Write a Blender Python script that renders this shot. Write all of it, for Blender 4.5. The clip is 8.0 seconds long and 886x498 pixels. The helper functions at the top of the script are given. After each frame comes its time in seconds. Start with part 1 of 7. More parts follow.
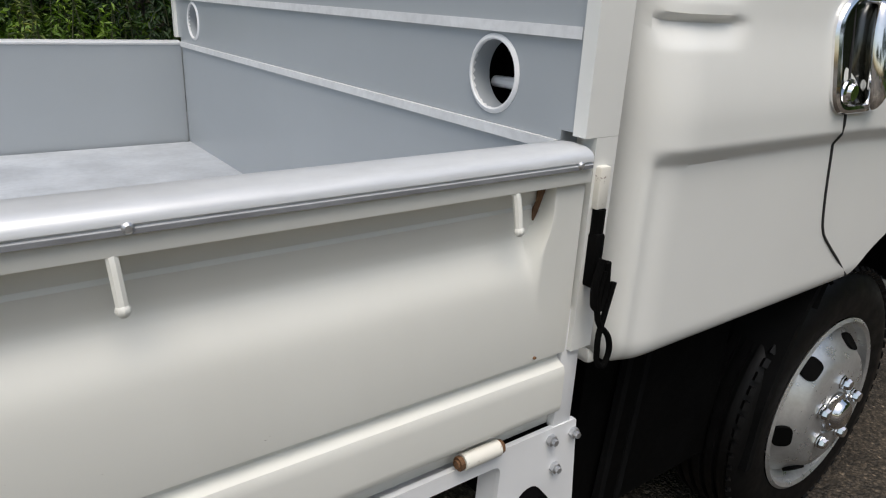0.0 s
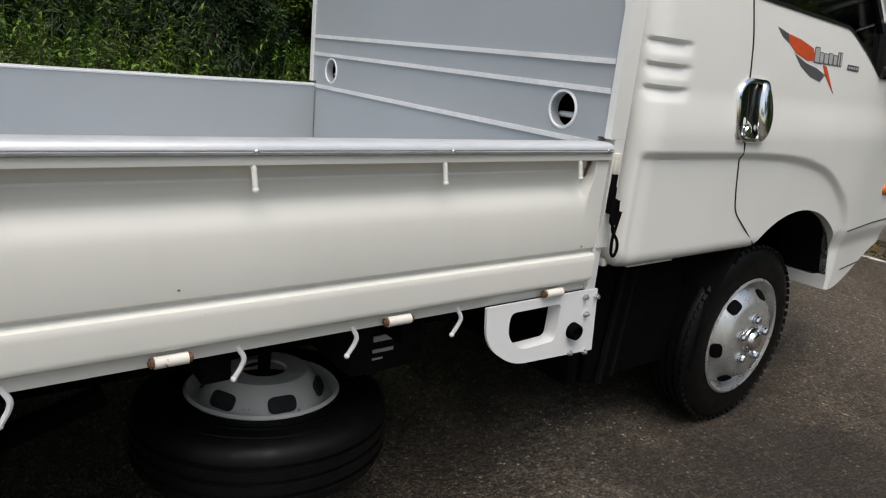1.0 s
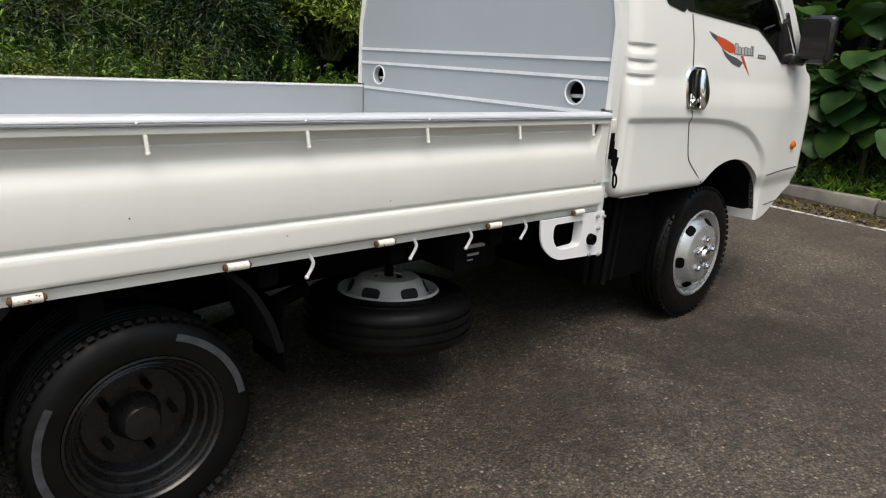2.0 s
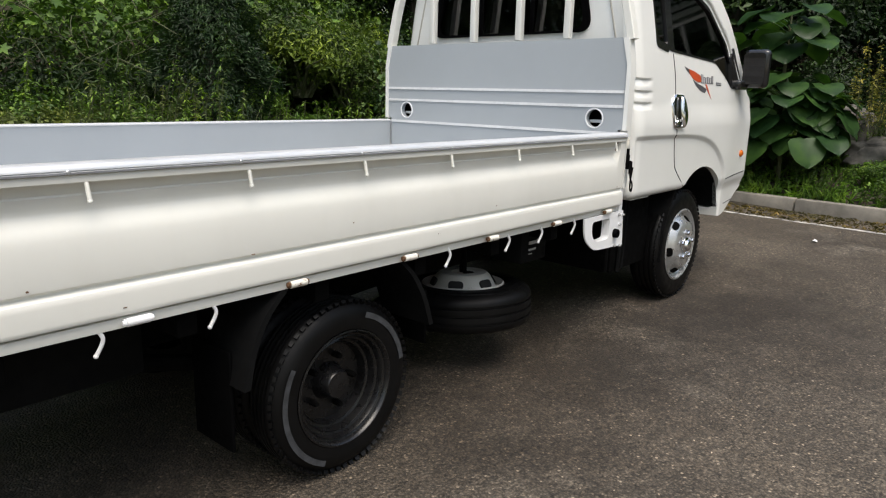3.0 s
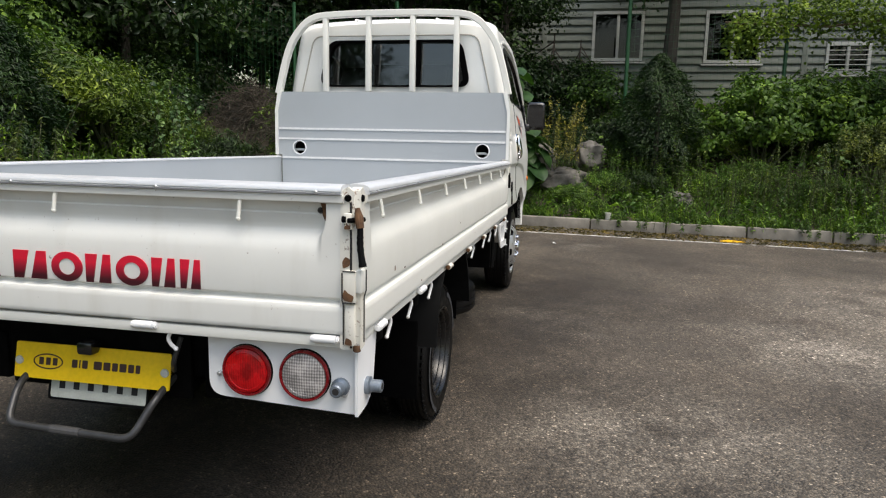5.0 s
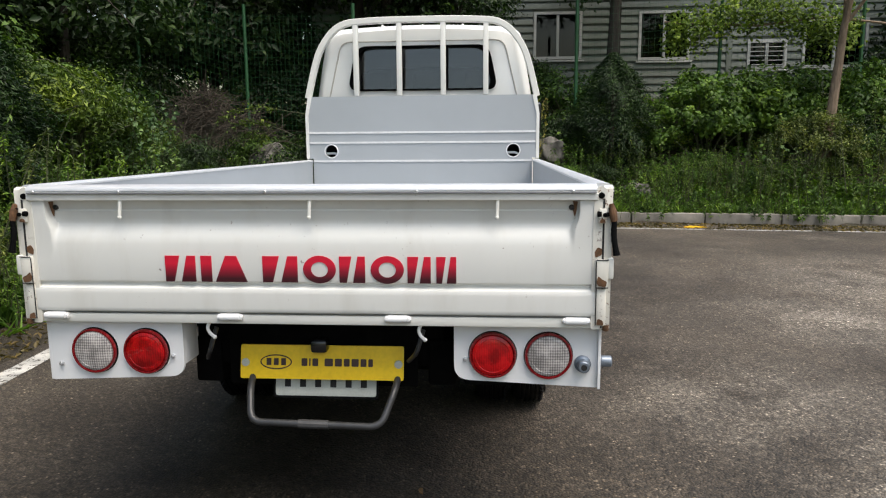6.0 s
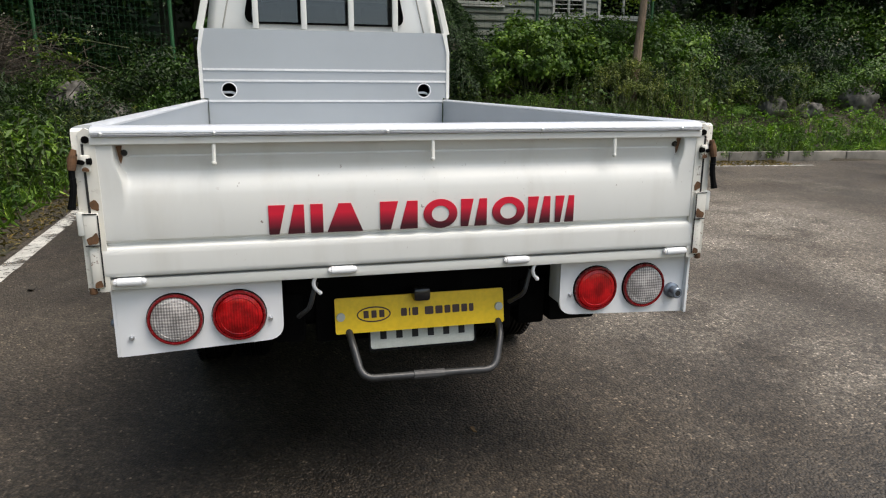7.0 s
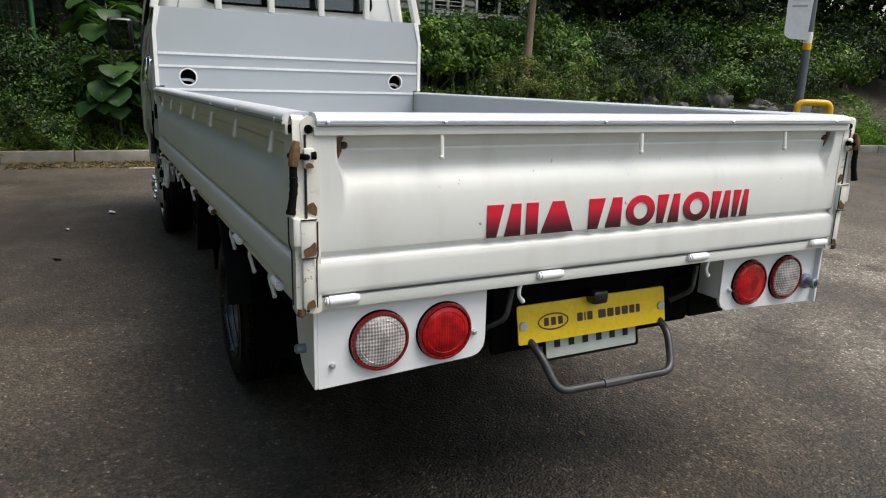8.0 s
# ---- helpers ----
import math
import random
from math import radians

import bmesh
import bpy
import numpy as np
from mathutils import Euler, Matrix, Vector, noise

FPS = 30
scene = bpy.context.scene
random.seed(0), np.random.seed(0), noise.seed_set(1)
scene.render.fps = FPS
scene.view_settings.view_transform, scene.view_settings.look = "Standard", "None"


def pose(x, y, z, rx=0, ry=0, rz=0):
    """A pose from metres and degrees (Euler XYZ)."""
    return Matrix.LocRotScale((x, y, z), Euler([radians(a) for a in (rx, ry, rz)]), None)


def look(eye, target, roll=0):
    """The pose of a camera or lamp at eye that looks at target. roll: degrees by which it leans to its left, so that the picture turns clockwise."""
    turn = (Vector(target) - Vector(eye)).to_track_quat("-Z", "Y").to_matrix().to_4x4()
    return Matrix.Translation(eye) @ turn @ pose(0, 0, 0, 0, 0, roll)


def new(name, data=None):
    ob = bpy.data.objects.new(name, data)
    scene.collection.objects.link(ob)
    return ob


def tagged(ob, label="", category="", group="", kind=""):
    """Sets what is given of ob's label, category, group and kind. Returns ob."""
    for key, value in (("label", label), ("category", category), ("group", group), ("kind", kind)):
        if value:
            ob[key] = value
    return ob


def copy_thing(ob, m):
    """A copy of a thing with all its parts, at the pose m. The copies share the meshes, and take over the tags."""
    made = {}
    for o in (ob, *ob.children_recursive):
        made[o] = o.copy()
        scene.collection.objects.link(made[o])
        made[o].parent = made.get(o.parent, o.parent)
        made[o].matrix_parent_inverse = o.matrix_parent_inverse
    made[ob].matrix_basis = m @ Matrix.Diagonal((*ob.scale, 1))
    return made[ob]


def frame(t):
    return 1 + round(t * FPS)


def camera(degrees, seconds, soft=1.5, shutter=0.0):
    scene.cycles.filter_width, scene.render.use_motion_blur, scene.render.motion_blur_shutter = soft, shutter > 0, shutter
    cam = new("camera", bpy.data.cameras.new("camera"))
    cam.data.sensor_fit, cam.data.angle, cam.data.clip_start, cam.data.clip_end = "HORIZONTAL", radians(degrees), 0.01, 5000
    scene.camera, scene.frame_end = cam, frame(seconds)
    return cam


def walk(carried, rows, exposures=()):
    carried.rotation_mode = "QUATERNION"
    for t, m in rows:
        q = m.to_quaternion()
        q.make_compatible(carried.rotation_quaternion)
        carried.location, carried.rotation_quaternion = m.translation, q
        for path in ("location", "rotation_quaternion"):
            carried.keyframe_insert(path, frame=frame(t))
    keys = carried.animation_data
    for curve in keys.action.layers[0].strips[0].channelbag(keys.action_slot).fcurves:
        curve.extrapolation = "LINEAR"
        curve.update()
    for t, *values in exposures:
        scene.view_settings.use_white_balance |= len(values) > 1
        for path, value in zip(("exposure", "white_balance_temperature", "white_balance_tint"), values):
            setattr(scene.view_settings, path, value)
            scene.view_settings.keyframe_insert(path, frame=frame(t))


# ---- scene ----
cam = camera(66.2, 8.0, 1.15)
PATH = [
    (0, (2.561, -1.413, 1.298), (3.678, 0.095, 0.608), 2.8),
    (0.5, (2.185, -1.781, 1.343), (3.303, -0.241, 0.728), 7.3),
    (1, (1.777, -1.997, 1.313), (2.965, -0.483, 0.768), 5.8),
    (1.5, (1.329, -2.32, 1.319), (2.55, -0.828, 0.787), 6.5),
    (1.7, (1.147, -2.397, 1.31), (2.391, -0.925, 0.774), 4.5),
    (2.8, (0.117, -2.499, 1.286), (1.555, -1.19, 0.82), 3.6),
    (3, (-0.058, -2.441, 1.306), (1.422, -1.17, 0.863), 1.4),
    (3.5, (-0.54, -2.34, 1.31), (1.07, -1.21, 0.944), 0.9),
    (4, (-0.914, -2.092, 1.28), (0.808, -1.139, 0.923), 1.6),
    (4.5, (-1.246, -1.771, 1.262), (0.626, -1.161, 0.911), 4.4),
    (4.7, (-1.377, -1.609, 1.247), (0.53, -1.101, 0.924), 2.7),
    (5.8, (-1.866, -0.72, 1.234), (0.103, -0.525, 0.936), 0.6),
    (6, (-1.886, -0.53, 1.25), (0.085, -0.384, 0.946), -0.4),
    (6.5, (-1.839, -0.06, 1.251), (0.131, -0.101, 0.908), -0.6),
    (7, (-1.781, 0.389, 1.237), (0.108, -0.074, 0.771), 0.3),
    (7.5, (-1.577, 0.827, 1.228), (0.266, 0.24, 0.719), 0.3),
    (8, (-1.317, 1.186, 1.201), (0.418, 0.31, 0.73), 1.5),
]
walk(cam, [(t, look(eye, target, roll)) for t, eye, target, roll in PATH], [(0.0, -0.22, 6500, 10), (0.5, -0.24, 6500, 10), (1.5, 0.06, 6660, 10), (2.8, 0.26, 6660, 10), (3.5, 0.34, 6660, 10), (6.5, 0.36, 6660, 10), (7.0, 0.32, 6660, 10), (7.5, 0.28, 6640, 9), (8.0, 0.38, 6640, 9)])

# ---- light ----
world = bpy.data.worlds.new("sky")
scene.world = world
world.use_nodes = True
wn = world.node_tree
sky = wn.nodes.new("ShaderNodeTexSky")
sky.sky_type = "NISHITA"
sky.sun_disc = False
sky.sun_elevation, sky.sun_rotation = radians(66), radians(216)
sky.air_density, sky.dust_density = 1.6, 4.0
backing = wn.nodes["Background"]
backing.inputs["Strength"].default_value = 0.160
wn.links.new(sky.outputs["Color"], backing.inputs["Color"])
sun = new("sun", bpy.data.lights.new("sun", "SUN"))
sun.data.energy, sun.data.angle, sun.data.color = 2.3, radians(44), (1.0, 0.972, 0.92)
sun.matrix_world = look((-5, -9.5, 26), (2, 0, 0))


# ---- materials ----
def nodes_of(name, rough=0.5, metal=0.0):
    m = bpy.data.materials.new(name)
    m.use_nodes = True
    t = m.node_tree
    b = t.nodes["Principled BSDF"]
    b.inputs["Roughness"].default_value, b.inputs["Metallic"].default_value = rough, metal
    return m, t, b


def ramp(t, src, stops):
    r = t.nodes.new("ShaderNodeValToRGB")
    els = r.color_ramp.elements
    while len(els) < len(stops):
        els.new(0.5)
    for e, (p, c) in zip(els, stops):
        e.position, e.color = p, (*c, 1) if len(c) == 3 else (c[0], c[0], c[0], 1)
    t.links.new(src, r.inputs["Fac"])
    return r.outputs["Color"]


def noise_of(t, scale, detail=4, rough=0.55, stretch=None, coord="Object"):
    c = t.nodes.new("ShaderNodeTexCoord")
    n = t.nodes.new("ShaderNodeTexNoise")
    n.inputs["Scale"].default_value, n.inputs["Detail"].default_value, n.inputs["Roughness"].default_value = scale, detail, rough
    src = c.outputs[coord]
    if stretch:
        mp = t.nodes.new("ShaderNodeMapping")
        mp.inputs["Scale"].default_value = stretch
        t.links.new(src, mp.inputs["Vector"])
        src = mp.outputs["Vector"]
    t.links.new(src, n.inputs["Vector"])
    return n.outputs["Fac"]


def mixed(t, fac, a, b, kind="MIX"):
    x = t.nodes.new("ShaderNodeMix")
    x.data_type, x.blend_type = "RGBA", kind
    for key, v in ((0, fac), (6, a), (7, b)):
        if isinstance(v, (int, float)):
            x.inputs[key].default_value = v
        elif isinstance(v, tuple):
            x.inputs[key].default_value = (*v, 1)
        else:
            t.links.new(v, x.inputs[key])
    return x.outputs[2]


def bumped(t, b, src, strength, dist=0.002):
    n = t.nodes.new("ShaderNodeBump")
    n.inputs["Strength"].default_value, n.inputs["Distance"].default_value = strength, dist
    t.links.new(src, n.inputs["Height"])
    t.links.new(n.outputs["Normal"], b.inputs["Normal"])


def plain(name, base, rough, metal=0.0, vary=0.12, scale=9.0, bump=0.0, bump_scale=120, coat=0.0, stretch=None, gloss=0.5):
    """A worn surface: two scales of tone, uneven gloss, a fine relief."""
    m, t, b = nodes_of(name, rough, metal)
    lo, hi = tuple(c * (1 - vary) for c in base), tuple(min(1, c * (1 + vary)) for c in base)
    a = ramp(t, noise_of(t, scale, 5, stretch=stretch), [(0.3, lo), (0.7, hi)])
    f = ramp(t, noise_of(t, scale * 9, 3, stretch=stretch), [(0.35, (0.92,)), (0.6, (1.0,))])
    t.links.new(mixed(t, 1.0, a, f, "MULTIPLY"), b.inputs["Base Color"])
    g = ramp(t, noise_of(t, scale * 2.3, 4, stretch=stretch), [(0.3, (rough * 0.8,)), (0.7, (min(1, rough * 1.25),))])
    t.links.new(g, b.inputs["Roughness"])
    b.inputs["Coat Weight"].default_value = coat
    b.inputs["Specular IOR Level"].default_value = 0.5 if coat else 0.22
    b.inputs["Specular IOR Level"].default_value = gloss
    if bump:
        bumped(t, b, noise_of(t, bump_scale, 3), bump)
    return m


def worn_paint(name, base, rust, dirt, rough=0.40, relief=0.01, coat=0.12):
    """Paint with chips that show rust, and grime streaks that run down."""
    m, t, b = nodes_of(name, rough)
    tone = ramp(t, noise_of(t, 2.2, 4), [(0.3, tuple(c * 0.94 for c in base)), (0.7, base)])
    streak = ramp(t, noise_of(t, 5.0, 5, stretch=(2.2, 2.2, 0.5)), [(0.5, (0.0,)), (0.82, (dirt,))])
    col = mixed(t, streak, tone, (0.34, 0.29, 0.2))
    chips = ramp(t, noise_of(t, 55, 6, 0.7), [(0.66 - rust * 0.3, (0.0,)), (0.70 - rust * 0.3, (1.0,))])
    where = ramp(t, noise_of(t, 3.5, 3), [(0.5 - rust * 0.4, (0.0,)), (0.62 - rust * 0.3, (1.0,))])
    f = mixed(t, 1.0, chips, where, "MULTIPLY")
    shade = ramp(t, noise_of(t, 80, 3), [(0.35, (0.06, 0.028, 0.015)), (0.65, (0.22, 0.10, 0.045))])
    t.links.new(mixed(t, f, col, shade), b.inputs["Base Color"])
    r = ramp(t, noise_of(t, 14, 4), [(0.3, (rough * (1 - 10 * relief),)), (0.7, (rough * (1 + 15 * relief),))])
    t.links.new(mixed(t, f, r, (0.85, 0.85, 0.85)), b.inputs["Roughness"])
    b.inputs["Coat Weight"].default_value = coat
    b.inputs["Coat Roughness"].default_value = 0.15
    if relief:
        bumped(t, b, noise_of(t, 9, 2), relief, 0.004)
    return m


WHITE = worn_paint("cream_white_paint", (0.755, 0.755, 0.707), -0.12, 0.05, 0.5, 0.01, 0.05)
WHITE_CAB = worn_paint("cab_white_paint", (0.81, 0.815, 0.785), -0.3, 0.0, 0.26, 0.0)
WHITE_TAIL = worn_paint("dusty_white_paint", (0.765, 0.768, 0.735), 0.02, 0.22, 0.42, 0.004)
WHITE_RUSTY = worn_paint("rusty_white_paint", (0.77, 0.75, 0.68), 0.24, 0.55, 0.5)
WHITE_NEW = worn_paint("fresh_white_paint", (0.84, 0.85, 0.86), -0.1, 0.05, 0.4)
GREY = worn_paint("grey_bed_paint", (0.385, 0.416, 0.442), -0.3, 0.02, 0.42, 0.002, 0.2)
DECK = plain("scuffed_grey_deck_paint", (0.50, 0.53, 0.57), 0.45, vary=0.2, scale=6, bump=0.08, bump_scale=90)
ALU = plain("brushed_aluminium", (0.68, 0.695, 0.71), 0.40, 0.35, vary=0.05, scale=7, bump=0.05, bump_scale=160, stretch=(0.3, 0.3, 3))
ALU_DULL = plain("dull_aluminium", (0.30, 0.31, 0.33), 0.5, 0.4, vary=0.2, scale=9)
STEEL = plain("wheel_silver_paint", (0.62, 0.63, 0.63), 0.3, 0.75, vary=0.12, scale=12, bump=0.03)
RIM_WHITE = worn_paint("rusty_silver_rim_paint", (0.6192, 0.6020, 0.5504), 0.06, 0.55, 0.45)
CHROME = plain("chrome", (0.85, 0.85, 0.86), 0.08, 1.0, vary=0.02)
ZINC = plain("zinc_bolt", (0.62, 0.63, 0.65), 0.4, 0.85, vary=0.15, scale=40)
RUBBER = plain("damp_tyre_rubber", (0.0030, 0.0030, 0.0032), 0.48, vary=0.35, scale=11, bump=0.08, bump_scale=120, gloss=0.2)
RUBBER_SMOOTH = plain("smooth_black_rubber", (0.003, 0.003, 0.0032), 0.85, vary=0.2, scale=20, gloss=0.01)
SIDEWALL = plain("grey_sidewall_band", (0.042, 0.045, 0.05), 0.6, vary=0.5, scale=22)
BLACK = plain("black_underbody_paint", (0.0018, 0.0018, 0.0018), 0.85, vary=0.4, scale=8, bump=0.1, bump_scale=60, gloss=0.08)
RIM_BLACK = plain("black_rim_paint", (0.006, 0.006, 0.0065), 0.28, vary=0.4, scale=14)
BLACK_GLOSS = plain("glossy_black_plastic", (0.012, 0.012, 0.013), 0.2, vary=0.1, coat=0.3)
CUP_BLACK = plain("black_chrome", (0.02, 0.022, 0.018), 0.12, 0.6, vary=0.3, scale=30)
MUD = plain("black_mudguard_plastic", (0.0052, 0.0054, 0.0057), 0.7, vary=0.35, scale=7, bump=0.08, gloss=0.08)
GREY_TUBE = plain("worn_grey_tube_paint", (0.034, 0.035, 0.037), 0.36, 0.0, vary=0.3, scale=18)
SEAM = plain("dark_panel_gap", (0.02, 0.02, 0.02), 0.8, vary=0.1)
SEAT = plain("dark_grey_seat_fabric", (0.05, 0.05, 0.055), 0.9, vary=0.2, scale=30, bump=0.2)
YELLOW = plain("yellow_plate_paint", (0.8640, 0.5724, 0.0086), 0.35, vary=0.05, scale=8)
YELLOW_GUARD = plain("yellow_guard_paint", (0.75, 0.42, 0.01), 0.45, vary=0.12, scale=6)
INK = plain("dark_brown_ink", (0.05, 0.025, 0.02), 0.5, vary=0.1)
PLATE_WHITE = plain("number_plate_white", (0.50, 0.52, 0.47), 0.45, vary=0.08, scale=20)
RED_DECAL = plain("red_decal", (0.62, 0.09, 0.03), 0.35, vary=0.1)
DARK_DECAL = plain("dark_grey_decal", (0.10, 0.10, 0.11), 0.35, vary=0.2)
SILVER_DECAL = plain("silver_decal", (0.42, 0.42, 0.43), 0.35, vary=0.1)


def line_paint():
    """Thick white road paint, worn through to the asphalt in cracks and patches."""
    m = plain("worn_white_line_paint", (0.50, 0.49, 0.45), 0.75, vary=0.3, scale=6, bump=0.25, bump_scale=150)
    t = m.node_tree
    b = t.nodes["Principled BSDF"]
    big = ramp(t, noise_of(t, 3.2, 4, 0.6), [(0.36, (0.0,)), (0.46, (1.0,))])
    fine = ramp(t, noise_of(t, 26, 5, 0.75), [(0.40, (0.0,)), (0.46, (1.0,))])
    keep = mixed(t, 1.0, big, fine, "MULTIPLY")
    t.links.new(keep, b.inputs["Alpha"])
    return m


LINE_PAINT = line_paint()
CONCRETE = plain("weathered_concrete", (0.225, 0.208, 0.178), 0.9, vary=0.32, scale=4, bump=0.3, bump_scale=70)
ROCK = plain("grey_rock", (0.125, 0.118, 0.104), 0.9, vary=0.75, scale=6, bump=1.0, bump_scale=14)
POLE_GREY = plain("dark_grey_pole_paint", (0.10, 0.115, 0.125), 0.5, vary=0.15, scale=5)
GREEN_STEEL = plain("green_fence_paint", (0.022, 0.095, 0.034), 0.45, vary=0.15, scale=5)
BARK = plain("brown_bark", (0.25, 0.18, 0.12), 0.9, vary=0.35, scale=9, bump=0.8, bump_scale=25, stretch=(3, 3, 0.6))
TWIG = plain("dry_brown_twigs", (0.058, 0.047, 0.034), 0.9, vary=0.4, scale=9)
BARK_DARK = plain("dark_bark", (0.05, 0.042, 0.032), 0.9, vary=0.35, scale=9, bump=0.8, bump_scale=25, stretch=(3, 3, 0.6))
SIDING = plain("pale_green_siding_paint", (0.165, 0.185, 0.155), 0.6, vary=0.12, scale=1.5, bump=0.05)
WINDOW_WHITE = plain("white_window_frame", (0.46, 0.47, 0.44), 0.5, vary=0.08, scale=4)
ROOF = plain("dark_roof_sheet", (0.08, 0.085, 0.09), 0.6, vary=0.2, scale=2)
SIGN = plain("white_sign_sheet", (0.80, 0.80, 0.80), 0.5, vary=0.04, scale=2)
LITTER = plain("fallen_dry_leaf", (0.20, 0.12, 0.05), 0.8, vary=0.5, scale=12)
CUP = plain("white_plastic_cup", (0.75, 0.75, 0.70), 0.5, vary=0.06)


def glass_of(name, tint, ior):
    m, t, b = nodes_of(name, 0.03)
    out = t.nodes["Material Output"]
    tr = t.nodes.new("ShaderNodeBsdfTransparent")
    tr.inputs["Color"].default_value = (*tint, 1)
    gl = t.nodes.new("ShaderNodeBsdfGlossy")
    gl.inputs["Roughness"].default_value = 0.03
    fr = t.nodes.new("ShaderNodeFresnel")
    fr.inputs["IOR"].default_value = ior
    mx = t.nodes.new("ShaderNodeMixShader")
    t.links.new(fr.outputs["Fac"], mx.inputs["Fac"])
    t.links.new(tr.outputs["BSDF"], mx.inputs[1])
    t.links.new(gl.outputs["BSDF"], mx.inputs[2])
    t.links.new(mx.outputs["Shader"], out.inputs["Surface"])
    t.nodes.remove(b)
    return m


GLASS = glass_of("tinted_cab_glass", (0.30, 0.33, 0.33), 1.65)
GLASS_REAR = glass_of("tinted_rear_glass", (0.55, 0.58, 0.58), 1.9)
GLASS_DARK = glass_of("dark_house_glass", (0.35, 0.37, 0.36), 1.5)


def lens(name, base, rough=0.15, dark=0.8, cross=0.3, blotch=0.4):
    """A lamp glass with upright flutes and cross lines moulded into it, uneven behind; their glints and dark gaps are
    painted into the colour.
    """
    m, t, b = nodes_of(name, rough)
    b.inputs["Coat Weight"].default_value = 0.35
    b.inputs["Coat Roughness"].default_value = 0.04
    b.inputs["Specular IOR Level"].default_value = 0.25
    c = t.nodes.new("ShaderNodeTexCoord")
    fl = []
    for axis, scale in (("Y", 46), ("Z", 38)):
        w = t.nodes.new("ShaderNodeTexWave")
        w.bands_direction = axis
        w.inputs["Scale"].default_value, w.inputs["Distortion"].default_value, w.inputs["Detail Scale"].default_value = scale, 1.0, 3.0
        t.links.new(c.outputs["Object"], w.inputs["Vector"])
        fl.append(w.outputs["Fac"])
    mix = mixed(t, cross, fl[0], fl[1])
    blot = ramp(t, noise_of(t, 22, 3), [(0.34, (0.0,)), (0.66, (1.0,))])
    mix = mixed(t, blotch, mix, blot)
    t.links.new(ramp(t, mix, [(0.22, tuple(k * dark for k in base)), (0.55, tuple(k * (0.5 + 0.5 * dark) for k in base)), (0.8, base)]), b.inputs["Base Color"])
    bumped(t, b, mix, 0.35, 0.004)
    return m


RED_LENS = lens("red_lamp_lens", (0.52, 0.006, 0.009), 0.12, 0.42, 0.1, 0.8)
RED_RING = plain("dark_red_lamp_ring", (0.20, 0.006, 0.009), 0.25, vary=0.15, scale=30)
CLEAR_LENS = lens("clear_ribbed_lamp_lens", (0.62, 0.58, 0.56), 0.10, 0.26, 0.45)
ORANGE_LENS = lens("orange_marker_lens", (0.70, 0.17, 0.02), 0.2, 0.8)
STUD = plain("dull_blue_grey_steel", (0.20, 0.235, 0.28), 0.35, 0.5, vary=0.25, scale=30)
RUST = plain("dark_brown_rust", (0.13, 0.065, 0.03), 0.9, vary=0.5, scale=40, bump=0.4)


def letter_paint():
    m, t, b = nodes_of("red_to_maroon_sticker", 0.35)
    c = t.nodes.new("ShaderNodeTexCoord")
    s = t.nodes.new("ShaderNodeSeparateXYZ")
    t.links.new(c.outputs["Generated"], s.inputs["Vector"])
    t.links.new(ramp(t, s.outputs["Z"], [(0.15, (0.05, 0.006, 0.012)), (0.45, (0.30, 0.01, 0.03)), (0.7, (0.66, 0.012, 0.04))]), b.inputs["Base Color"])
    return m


STICKER = letter_paint()


